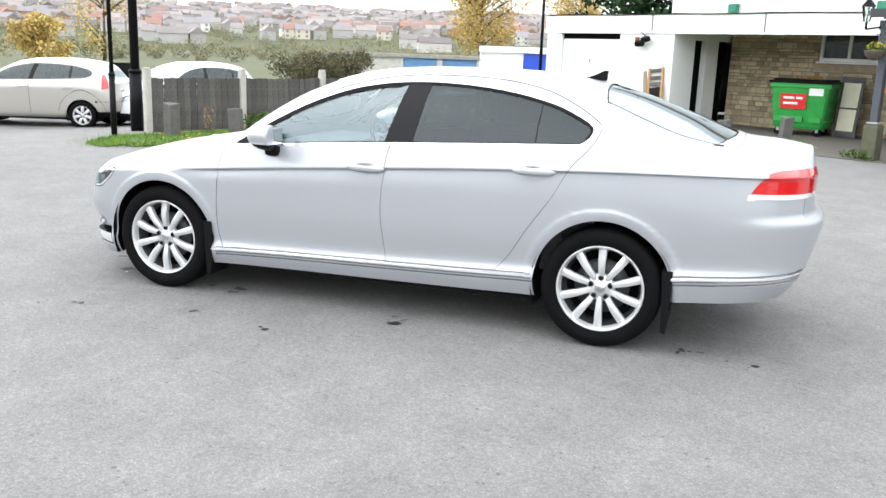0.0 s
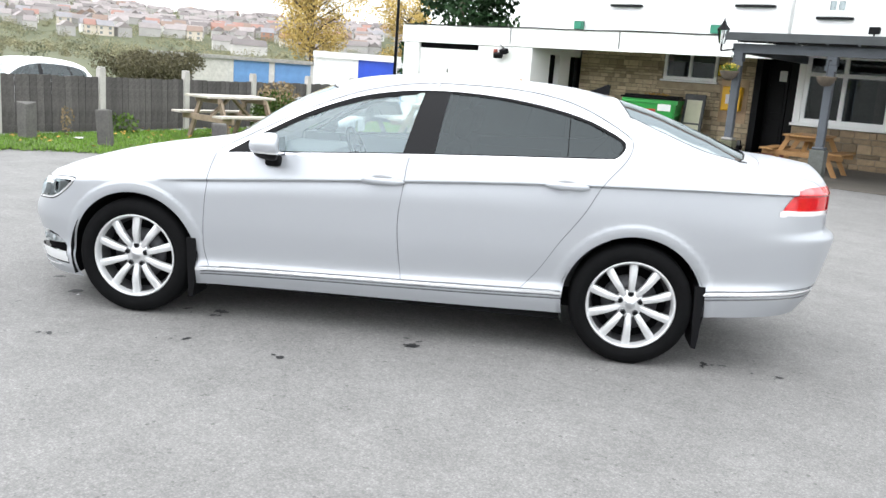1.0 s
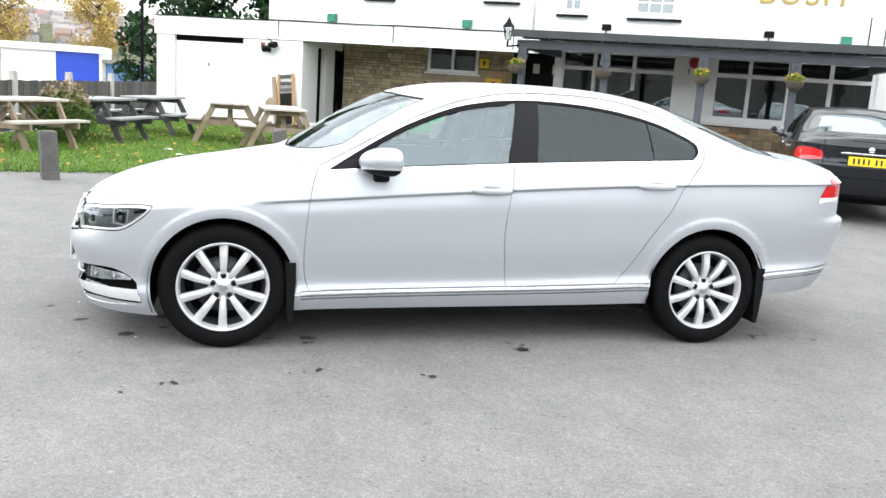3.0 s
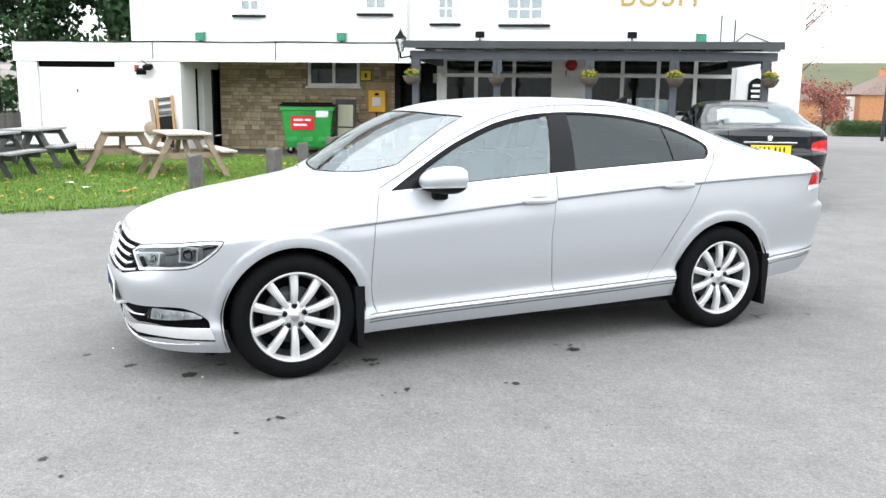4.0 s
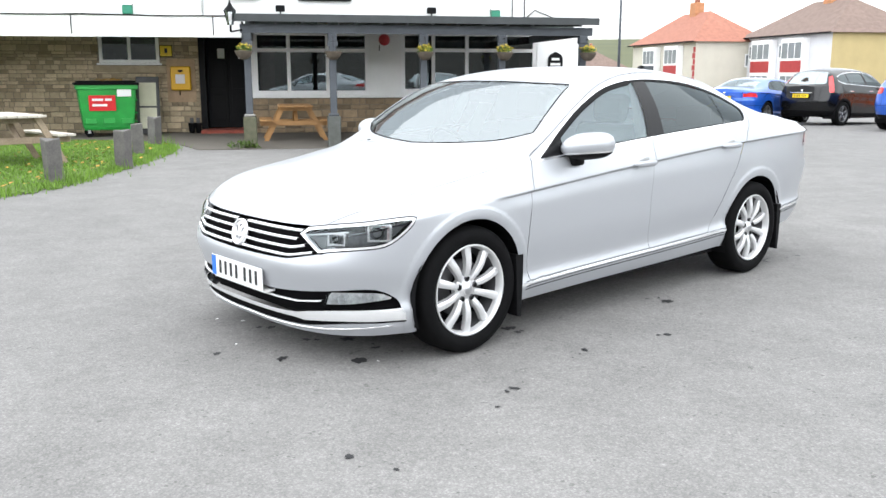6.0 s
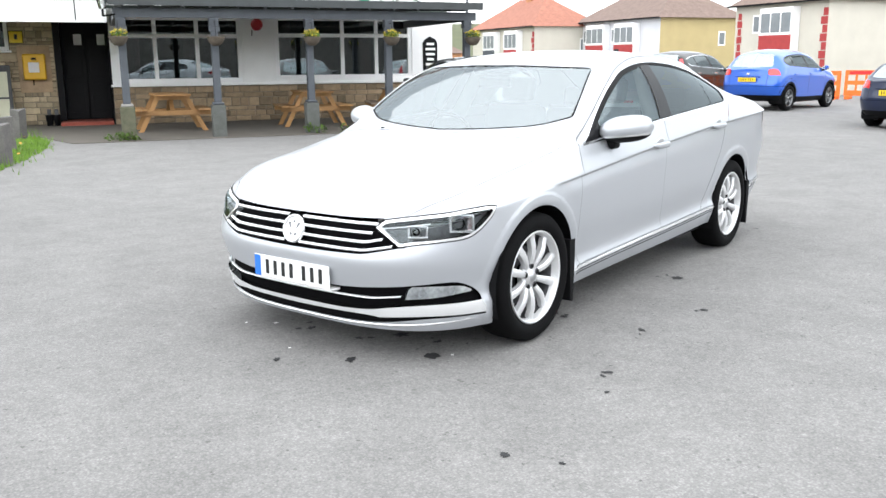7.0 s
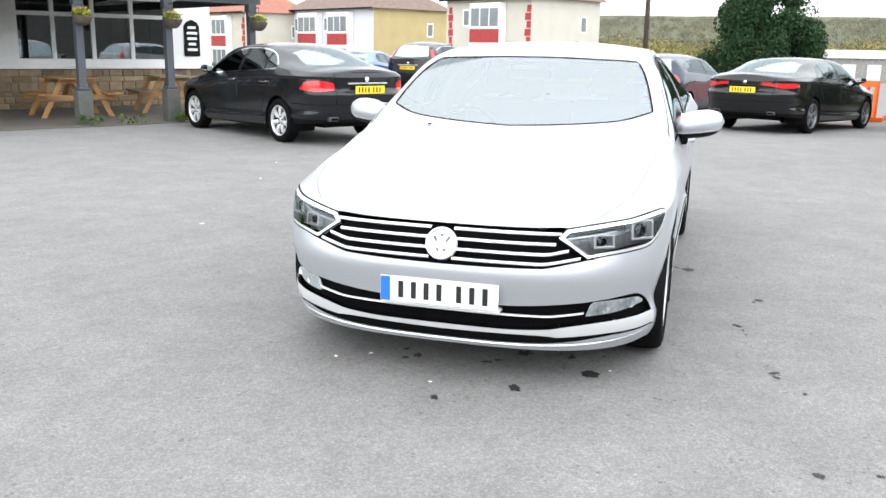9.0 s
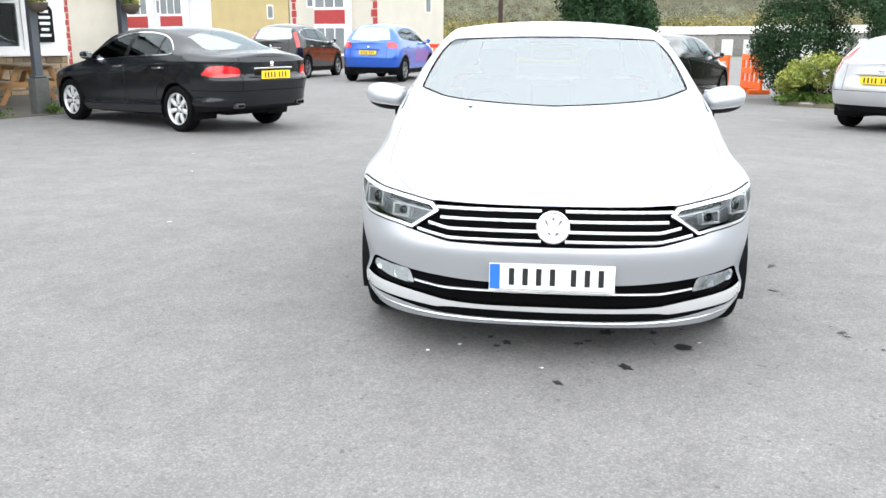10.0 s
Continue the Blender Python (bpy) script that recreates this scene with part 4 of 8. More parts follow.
    # four grille bars, the lower two kinked up at their ends, and the round emblem
    for z, flat, reach, rise in ((0.673, 0.60, 0.492, 0.0), (0.633, 0.60, 0.474, 0.0), (0.591, 0.444, 0.526, 0.018), (0.553, 0.437, 0.574, 0.026)):
        for s in (1, -1):
            climb = lambda y, z=z, flat=flat, reach=reach, rise=rise: z + (rise * max(0.0, abs(y) - flat) / max(0.01, reach - flat) if rise else 0.0)
            nose_bar(C, "grille_bar", climb, s * 0.050, s * reach, 0.0135, 0.005, LAMP_CHROME, car, "chrome grille bar", 22)
    for s in (1, -1):
        # a bright hook from the grille round under the headlight, and a strip under its top edge
        nose_bar(C, "lamp_hook", lambda y: 0.651 - 0.070 * (abs(y) - 0.505) / 0.10, s * 0.505, s * 0.606, 0.021, -0.004, LAMP_CHROME, car, "bright hook at the headlight's inner end", 10)
        nose_bar(C, "daylight_strip", lambda y: 0.655 + 0.13 * (abs(y) - 0.52), s * 0.515, s * 0.70, 0.008, -0.006, LAMP_CHROME, car, "bright daylight strip in the headlight", 14)
        # two boxed reflectors open to the front, each with a projector eye
        for y, z, w, h, turn in ((0.652, 0.640, 0.047, 0.029, 30), (0.789, 0.672, 0.058, 0.041, 44)):
            m = pose(nose_x(C, y, z) - 0.034, s * y, z, 0, -6, s * turn)
            b = bmesh.new()
            e = 0.011
            for dims in ((-0.03, 0.014, -w, w, -h, -h + e), (-0.03, 0.010, -w, w, h - e * 0.6, h), (-0.03, 0.012, -w, -w + e, -h + e, h - e * 0.6), (-0.03, 0.012, w - e, w, -h + e, h - e * 0.6)):
                box(b, *dims, bevel=0.002)
            unit = part("lamp_unit", b, LAMP_CHROME, car, "boxed chrome headlight reflector", smooth=False)
            unit.matrix_basis = m
            part("reflector_face", box(bmesh.new(), -0.032, -0.020, -w + 0.002, w - 0.002, -h + 0.002, h - 0.002), REFLECTOR, unit, "mottled grey reflector face")
            b = revolve([(0.0, -0.010), (h * 0.42, -0.006), (h * 0.60, 0.004), (h * 0.62, 0.016)], 20)
            bmesh.ops.transform(b, matrix=pose(-0.008, -s * w * 0.18, 0.002, 0, 0, -90), verts=b.verts)
            part("projector_lens", b, GLOSS_BLACK, unit, "dark round projector lens", smooth=True)
            b = revolve([(h * 0.62, -0.002), (h * 0.74, 0.002), (h * 0.78, 0.014)], 20)
            bmesh.ops.transform(b, matrix=pose(-0.008, -s * w * 0.18, 0.002, 0, 0, -90), verts=b.verts)
            part("projector_ring", b, SATIN_METAL, unit, "grey metal ring", smooth=True)
        # fog lamps: a clear slanted lens over a dark bowl with two bright bulbs
        edge = line((0.600, 0.326), (0.606, 0.352), (0.628, 0.384), (0.72, 0.386), (0.79, 0.382), (0.812, 0.358))
        foot = line((0.600, 0.322), (0.70, 0.330), (0.812, 0.350))
        for name, deep, material, label in (("fog_lamp", 0.010, LENS, "clear fog lamp in the bumper"), ("fog_bowl", 0.028, FOG_GLASS, "mottled silver lamp bowl")):
            b = bmesh.new()
            pts = []
            for y in np.linspace(0.600, 0.812, 15):
                pts.append([b.verts.new((nose_x(C, y, z) - deep, s * y, z)) for z in (float(foot(y)), float(edge(y)))])
            for p, q in zip(pts, pts[1:]):
                b.faces.new((p[0], q[0], q[1], p[1]))
            fog = part(name, b, material, car if name == "fog_lamp" else fog, label, smooth=True)
            if name == "fog_lamp":
                lens = fog
        for y in (0.672, 0.765):
            part("fog_bulb", revolve([(0.0, -0.008), (0.010, -0.006), (0.017, 0.0), (0.020, 0.010)], 18), LAMP_CHROME, lens, "bright round fog lamp reflector", smooth=True).matrix_basis = pose(nose_x(C, y, 0.36) - 0.020, s * y, 0.352 + 0.10 * (y - 0.66), 0, 0, -90 + s * 24)
    for s in (1, -1):
        nose_bar(C, "intake_bar", lambda y: 0.325 + max(0.0, abs(y) - 0.46) * 0.12, s * 0.0, s * 0.595, 0.009, -0.002, LAMP_CHROME, car, "thin chrome bar across the intake", 22)
    nose_bar(C, "chin_strip", lambda y: 0.187 + 0.040 * (abs(y) / 0.86) ** 3, -0.855, 0.855, 0.014, 0.004, LAMP_CHROME, car, "bright chin line", 44)
    em = revolve([(0.054, -0.006), (0.060, 0.006), (0.067, 0.005), (0.070, -0.010)], 40)
    emb = part("emblem", em, LAMP_CHROME, car, "round chrome emblem ring", smooth=True)
    emb.matrix_basis = pose(nose_x(C, 0, 0.612) + 0.010, 0, 0.612, 0, 0, -90) @ pose(0, 0, 0, 14, 0, 0)
    part("emblem_disc", revolve([(0.0, -0.002), (0.058, -0.004)], 36), LAMP_CHROME, emb, "bright emblem disc", smooth=True)
    for a, z, w, h in ((-0.034, 0.016, 0.008, 0.030), (0.034, 0.016, 0.008, 0.030), (0.0, 0.034, 0.010, 0.014), (-0.019, -0.028, 0.010, 0.016), (0.019, -0.028, 0.010, 0.016)):
        part("emblem_recess", prism([(a - w, z + h / 2), (a + w, z + h / 2), (a * 0.55 + w * 0.3, z - h / 2), (a * 0.55 - w * 0.3, z - h / 2)], -0.006, 0.0), JOINT, emb)
    plate(car, pose(nose_x(C, 0, 0.42) + 0.006, 0, 0.405, 0, 0, 90), yellow=False).location = (nose_x(C, 0, 0.42) + 0.014, 0, 0.405)
    part("plate_holder", boxes((2.16, 2.222, -0.262, 0.262, 0.336, 0.350), bevel=0.004), WHITE_PLATE, car, "white plate strip with a red mark")
    plate(car, pose(-2.445, 0, 0.80, 0, 0, -90), yellow=True)
    for s in (1, -1):
        for ax in (C["axle_f"], C["axle_r"]):
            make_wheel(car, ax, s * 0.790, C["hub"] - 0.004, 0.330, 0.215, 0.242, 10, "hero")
            x = ax - (C["arch_f"] if ax > 0 else C["arch_r"])
            b = prism([(x + 0.010, 0.13), (x + 0.034, 0.135), (x + 0.052, 0.47), (x - 0.004, 0.47), (x - 0.004, 0.36), (x + 0.002, 0.20)], min(s * 0.69, s * 0.900), max(s * 0.69, s * 0.900))
            part("mud_flap", b, BLACK_PLASTIC, car, "black rubber mud flap")
        wing_mirror(car, 0.575, s * 0.820, 1.024, s, SILVER, 1.14)
    liner(car, C)
    fin = prism([(-0.10, 0.0), (0.07, 0.0), (-0.02, 0.03), (-0.085, 0.062), (-0.105, 0.06)], -0.012, 0.012)
    part("roof_aerial", fin, BLACK_PLASTIC, car, "dark shark-fin aerial").location = (-1.12, 0, 1.412)
    # cabin
    seats(car, (0.05,), 0.34)
    part("rear_bench", box(boxes((-1.15, -0.70, -0.68, 0.68, 0.34, 0.56), bevel=0.05), -0.07, 0.07, -0.66, 0.66, 0, 0.58, 0.05, pose(-1.15, 0, 0.46, 0, -20, 0)), SEAT, car, "dark rear seat")
    for y in (-0.38, 0.38):
        part("headrest", boxes((-1.40, -1.30, y - 0.13, y + 0.13, 1.03, 1.18), bevel=0.03), SEAT, car)
    part("parcel_shelf", boxes((-1.95, -1.33, -0.66, 0.66, 1.0, 1.03)), CABIN, car)
    b = boxes((0.50, 0.97, -0.74, 0.74, 0.62, 0.935), bevel=0.06)
    part("dashboard", b, CABIN, car, "grey dashboard")
    wheel = revolve([(0.172 + 0.014 * math.cos(a), 0.014 * math.sin(a)) for a in (2 * math.pi * k / 10 for k in range(11))], 36)
    part("steering_wheel", wheel, BLACK_PLASTIC, car, "black steering wheel", smooth=True).matrix_basis = pose(0.40, -0.37, 0.90, 0, 0, 90) @ pose(0, 0, 0, 24, 0, 0)
    part("steering_spoke", boxes((0.39, 0.41, -0.53, -0.21, 0.88, 0.92), (0.37, 0.42, -0.43, -0.31, 0.84, 0.95), bevel=0.01), BLACK_PLASTIC, car)
    part("centre_console", boxes((-0.35, 0.55, -0.11, 0.11, 0.30, 0.62), bevel=0.03), CABIN, car)
    for s in (1, -1):
        b = boxes((-0.98, 0.90, min(s * 0.80, s * 0.83), max(s * 0.80, s * 0.83), 0.36, 0.985), bevel=0.01)
        box(b, -0.1, 0.6, min(s * 0.74, s * 0.80), max(s * 0.74, s * 0.80), 0.68, 0.74, bevel=0.015)
        part("door_trim", b, CABIN, car, "grey inner door trim")
        b = bmesh.new()
        tube(b, (-0.20, s * 0.78, 0.98), (-0.29, s * 0.615, 1.36), 0.055, 0.045, 8)
        part("inner_pillar", b, mat("pale_pillar_trim", (0.5, 0.5, 0.48), 0.8, var=0.05) if s == 1 else bpy.data.materials["pale_pillar_trim"], car, "pale inner pillar trim", smooth=True)
        b = boxes((0.20, 0.34, s * 0.30 - 0.10, s * 0.30 + 0.10, 1.335, 1.345), bevel=0.004)
        part("sun_visor", b, CABIN, car)
    b = boxes((0.44, 0.475, -0.12, 0.12, 1.235, 1.295), bevel=0.012)
    part("rear_view_mirror", b, BLACK_PLASTIC, car, "black mirror housing behind the windscreen")
    part("sensor_block", boxes((0.40, 0.50, -0.14, 0.14, 1.318, 1.340), bevel=0.01), BLACK_PLASTIC, car, "dark sensor block at the top of the windscreen")
    # scuttle and wipers
    for s in (1, -1):
        part("wiper_arm", tubes(((0.985, s * 0.40 + 0.06, 0.996), (1.035, s * 0.25 - 0.20, 1.004), 0.005, 0.003), seg=6), BLACK_PLASTIC, car, "black windscreen wiper")
    return car


build_hero()


# ---- ground ----
def hill_height(x, y):
    """Level round the pub; hillsides rise in the distance."""
    r, a = math.hypot(x, y), math.degrees(math.atan2(y, x)) % 360
    rise = np.clip((r - 380) / 690, 0, 1)
    slope = -0.02 * float(np.clip(x - 2.5, 0, 9)) * float(np.clip(1.0 - (y - 15) * 0.13, 0.3, 1.0))
    slope -= 0.9 * float(np.clip((y - 24) / 42, 0, 1)) * float(np.clip((x - 3) / 4, 0, 1))
    dip = slope - 0.46 * float(np.clip((-x - 15.0) / 5.5, 0, 1)) - 0.40 * float(np.clip((-x - 24) / 8, 0, 1)) - 0.3 * float(np.clip((x - 18) / 8, 0, 1))
    return dip + float(44 * rise ** 1.1 + (1 if r > 370 else 0) * 3.5 * noise.noise(Vector((x / 150, y / 150, 0.3))) * rise)


def on_ground(x, y, turn=0.0, base=2.6):
    """A pose on the ground with the nose towards turn, pitched to the fall of the ground."""
    c, s = math.cos(radians(turn)), math.sin(radians(turn))
    fore, aft = (hill_height(x + k * c * base / 2, y + k * s * base / 2) for k in (1, -1))
    return pose(x, y, (fore + aft) / 2, 0, math.degrees(math.atan2(aft - fore, base)), turn)


def build_ground():
    bm = bmesh.new()
    radii = [0, 2, 4, 6, 8, 10, 12, 14, 16, 18, 20, 22, 24, 26, 28, 30, 33, 36, 40, 45, 50, 56, 62, 66, 76, 90, 120, 160, 200, 250, 310, 380, 460, 560, 700, 850, 1070, 1500, 2500]
    rings = []
    for r in radii:
        rings.append([bm.verts.new((r * math.cos(a), r * math.sin(a), hill_height(r * math.cos(a), r * math.sin(a)))) for a in (2 * math.pi * k / 96 for k in range(96))] if r else [bm.verts.new((0, 0, 0))])
    for k in range(96):
        bm.faces.new((rings[0][0], rings[1][k], rings[1][(k + 1) % 96]))
    for a, b in zip(rings[1:], rings[2:]):
        for k in range(96):
            bm.faces.new((a[k], b[k], b[(k + 1) % 96], a[(k + 1) % 96]))
    g = part("ground", bm, ASPHALT, None, smooth=True)
    tagged(g, "worn grey asphalt car park running into distant fields", "ground", kind="structure")


build_ground()


# ---- plants ----
LEAF_GREEN = mat("green_leaves", (0.10, 0.16, 0.03), 0.6, col2=(0.035, 0.07, 0.015), scale=2, fine=9, island=0.35, spec=0.15)
LEAF_DARK = mat("dark_conifer_needles", (0.034, 0.075, 0.028), 0.7, col2=(0.012, 0.03, 0.013), scale=1.2, fine=7, island=0.4, spec=0.15)
LEAF_YELLOW = mat("yellow_leaves", (0.52, 0.42, 0.05), 0.6, col2=(0.32, 0.24, 0.03), scale=2, fine=9, island=0.3, spec=0.15)
LEAF_AUTUMN = mat("autumn_leaves", (0.50, 0.30, 0.06), 0.7, col2=(0.24, 0.13, 0.04), scale=1.0, fine=6, island=0.35, spec=0.15)
LEAF_RED = mat("red_brown_leaves", (0.36, 0.13, 0.10), 0.7, col2=(0.20, 0.08, 0.07), scale=1.0, fine=6, island=0.3, spec=0.15)
LEAF_OCHRE = mat("ochre_leaves", (0.60, 0.45, 0.15), 0.7, col2=(0.34, 0.24, 0.08), scale=1.0, fine=6, island=0.25, spec=0.15)
# distance haze is mixed into the next two colours, paler and greyer
LEAF_HILL = mat("hazy_mixed_foliage", (0.30, 0.27, 0.16), 0.8, col2=(0.12, 0.135, 0.09), scale=0.05, fine=0.2, island=0.35, spread=0.25, spec=0.15)
LEAF_WOOD = mat("hazed_brown_foliage", (0.205, 0.18, 0.13), 0.8, col2=(0.095, 0.10, 0.075), scale=0.03, fine=0.12, island=0.18, spread=0.3, spec=0.1)
BARK = mat("bark", (0.10, 0.08, 0.06), 0.9, var=0.3, scale=9, bump=0.6)


def leaf_clump(rnd, n, size, leaf, at=(0, 0, 0), bm=None, shell_bias=0.35):
    """Many small leaves scattered in an ellipsoid."""
    bm = bm or bmesh.new()
    for _ in range(n):
        d = Vector((rnd.gauss(0, 1), rnd.gauss(0, 1), rnd.gauss(0, 1))).normalized()
        r = rnd.random() ** shell_bias
        p = Vector((at[0] + d.x * size[0] * r, at[1] + d.y * size[1] * r, at[2] + d.z * size[2] * r))
        u = Vector((rnd.gauss(0, 1), rnd.gauss(0, 1), rnd.gauss(0, 1))).normalized()
        v = u.orthogonal().normalized()
        s = leaf * rnd.uniform(0.6, 1.4)
        bm.faces.new([bm.verts.new(p + q) for q in (u * s, v * s * 0.55, -u * s, -v * s * 0.55)])
    return bm


def leaves_mesh(name, rnd, blobs, leaf, material, parent):
    """Leaves round many blob centres (x, y, z, rx, ry, rz, count), as one mesh."""
    gen = np.random.RandomState(rnd.randrange(10 ** 6))
    cos = []
    for x, y, z, rx, ry, rz, n in blobs:
        d = gen.normal(size=(n, 3))
        d /= np.linalg.norm(d, axis=1)[:, None]
        r = gen.rand(n, 1) ** 0.4
        p = np.array((x, y, z)) + d * r * np.array((rx, ry, rz))
        u = gen.normal(size=(n, 3))
        u /= np.linalg.norm(u, axis=1)[:, None]
        w = np.cross(u, gen.normal(size=(n, 3)))
        w /= np.linalg.norm(w, axis=1)[:, None]
        s = leaf * (0.6 + 0.8 * gen.rand(n, 1))
        cos.append(np.stack([p + u * s, p + w * s * 0.6, p - u * s, p - w * s * 0.6], 1).reshape(-1, 3))
    co = np.concatenate(cos)
    me = bpy.data.meshes.new(name)
    n = len(co) // 4
    me.from_pydata(co.tolist(), [], np.arange(4 * n).reshape(n, 4).tolist())
    me.materials.append(material)
    ob = new(name, me)
    ob.parent = parent
    return ob


def tree(name, m, height, crown, material, label, seed, density=1.0, leaf=0.12, bare=0.35, category="tree"):
    """A tapered trunk with limbs and a crown of small leaves in clumps."""
    rnd = random.Random(seed)
    t = thing(name, m, label, category)
    bm = bmesh.new()
    tube(bm, (0, 0, -0.2), (0.05, 0, height * bare), height * 0.022, height * 0.016, 8)
    tube(bm, (0.05, 0, height * bare), (0.0, 0.1, height * 0.85), height * 0.016, height * 0.004, 8)
    blobs = []
    for k in range(int(16 * density)):
        a, h = rnd.uniform(0, 6.28), rnd.uniform(bare, 0.9) * height
        reach = crown * rnd.uniform(0.45, 1.0) * math.sin(math.pi * min(1, max(0.12, (h / height - bare) / (1.02 - bare))) ** 0.8)
        e = (reach * math.cos(a), reach * math.sin(a), min(height, h + reach * 0.5))
        tube(bm, (0.03, 0, h * 0.92), e, height * 0.008, height * 0.002, 6)
        s = crown * rnd.uniform(0.22, 0.40)
        blobs.append((*e, s, s, s * 0.8, int(130 * density)))
        blobs.append((e[0] * 0.5, e[1] * 0.5, h, s, s, s * 0.8, int(90 * density)))
    part("trunk", bm, BARK, t)
    leaves_mesh("crown", rnd, blobs, leaf, material, t)
    return t


def conifer(name, m, height, radius, label, seed, count=9000, leaf=0.16, material=None, power=0.75, waist=0.0):
    rnd = random.Random(seed)
    t = thing(name, m, label, "tree")
    part("trunk", tubes(((0, 0, -0.2), (0, 0, height * 0.9), radius * 0.09, 0.03), seg=8), BARK, t)
    blobs = []
    for k in range(90):
        h = rnd.random() ** 0.9
        r = radius * (1 - h) ** power * rnd.uniform(0.55, 1.0) * (1 - waist * (1 - min(1, h * 5)))
        a = rnd.uniform(0, 6.28)
        s = radius * rnd.uniform(0.16, 0.30)
        blobs.append((r * math.cos(a), r * math.sin(a), 0.25 + h * (height - 0.3), s, s, s * 1.1, count // 90))
    leaves_mesh("crown", rnd, blobs, leaf, material or LEAF_DARK, t)
    return t


# ---- the pub ----
def setting(name, bm, material, label, category, smooth=False):
    ob = part(name, bm, material, None, smooth=smooth)
    return tagged(ob, label, category, kind="structure")


def wall_boxes(x0, x1, z0, z1, y0, y1, holes, bm=None):
    """A wall along x with rectangular openings (x0, x1, z0, z1) right through it."""
    bm = bm or bmesh.new()
    xs = sorted({x0, x1, *(v for h in holes for v in h[:2])})
    zs = sorted({z0, z1, *(v for h in holes for v in h[2:])})
    for a, b in zip(xs, xs[1:]):
        for c, d in zip(zs, zs[1:]):
            mx, mz = (a + b) / 2, (c + d) / 2
            if not any(h[0] < mx < h[1] and h[2] < mz < h[3] for h in holes):
                box(bm, a, b, y0, y1, c, d)
    bmesh.ops.remove_doubles(bm, verts=bm.verts, dist=0.0005)
    twins = {}
    for f in bm.faces:
        c = f.calc_center_median()
        twins.setdefault((round(c.x, 3), round(c.y, 3), round(c.z, 3)), []).append(f)
    bmesh.ops.delete(bm, geom=[f for fs in twins.values() if len(fs) > 1 for f in fs], context="FACES")
    return bm


def frame_bars(x0, x1, z0, z1, y0, y1, mull=(), trans=(), w=0.06):
    """A window frame round an opening, with uprights and crossbars."""
    bm = boxes((x0, x1, y0, y1, z0, z0 + w), (x0, x1, y0, y1, z1 - w, z1), (x0, x0 + w, y0 + 0.002, y1 - 0.002, z0 + w, z1 - w), (x1 - w, x1, y0 + 0.002, y1 - 0.002, z0 + w, z1 - w))
    for m in mull:
        box(bm, m - w * 0.45, m + w * 0.45, y0 + 0.004, y1 - 0.004, z0 + w, z1 - w)
    for t in trans:
        box(bm, x0 + w, x1 - w, y0 + 0.006, y1 - 0.006, t - w * 0.45, t + w * 0.45)
    return bm


def window(name, x0, x1, z0, z1, y, mull=(), trans=(), w=0.06, sill=None, label="white window with dark panes", room=0.5, depth=0.09, curtain=None):
    fr = part(name, frame_bars(x0, x1, z0, z1, y, y + depth, mull, trans, w), UPVC)
    tagged(fr, label, "window", kind="structure")
    xs = [x0, *mull, x1]
    zs = [z0, *trans, z1]
    for a, b in zip(xs, xs[1:]):
        for c, d in zip(zs, zs[1:]):
            part("pane", boxes((a + w * 0.4, b - w * 0.4, y + depth * 0.45, y + depth * 0.55, c + w * 0.4, d - w * 0.4)), GLASS_ROOM, fr)
    if sill:
        part("window_sill", boxes((x0 - sill[0], x1 + sill[0], y - sill[1], y + 0.02, z0 - sill[2], z0 - 0.004), bevel=0.006), sill[3], fr)
    # box coloured near-black: the room's dimness is in its colour
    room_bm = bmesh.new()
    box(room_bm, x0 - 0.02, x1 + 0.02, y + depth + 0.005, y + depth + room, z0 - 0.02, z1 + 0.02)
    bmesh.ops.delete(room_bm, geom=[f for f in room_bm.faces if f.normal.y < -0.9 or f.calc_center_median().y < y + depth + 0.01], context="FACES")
    part("room_beyond", room_bm, DARK_VOID, fr, "near-black box for the dim room behind the glass")
    if curtain:
        for a, b in curtain:
            bm = bmesh.new()
            pts = [(a + (b - a) * k / 14, y + depth + 0.10 + 0.025 * math.sin(k * 2.4)) for k in range(15)]
            vs = [(bm.verts.new((px, py, z0 + 0.02)), bm.verts.new((px, py, z1 - 0.02))) for px, py in pts]
            for p, q in zip(vs, vs[1:]):
                bm.faces.new((p[0], q[0], q[1], p[1]))
            part("curtain", bm, CURTAIN, fr, "dark plum curtain", smooth=True)
    return fr


CURTAIN = mat("plum_curtain", (0.10, 0.035, 0.04), 0.9, var=0.25, scale=8)
MOSS_LINE = mat("grimy_edge", (0.30, 0.30, 0.27), 0.9, var=0.3, scale=6)
ROOF_TILE_R = mat("orange_roof_tiles", (0.30, 0.125, 0.085), 0.85, var=0.18, scale=3, fine=30, bump=0.5)
ROOF_TILE_B = mat("brown_roof_tiles", (0.17, 0.12, 0.10), 0.85, var=0.2, scale=3, fine=30, bump=0.5)
GREEN_LAMP = mat("green_lamp_box", (0.02, 0.20, 0.12), 0.5, var=0.1)
GOLD = mat("gold_lettering", (0.36, 0.26, 0.07), 0.4, metal=0.3, var=0.1)
RED_MAT = mat("red_door_mat", (0.25, 0.06, 0.04), 0.9, var=0.2, scale=20)


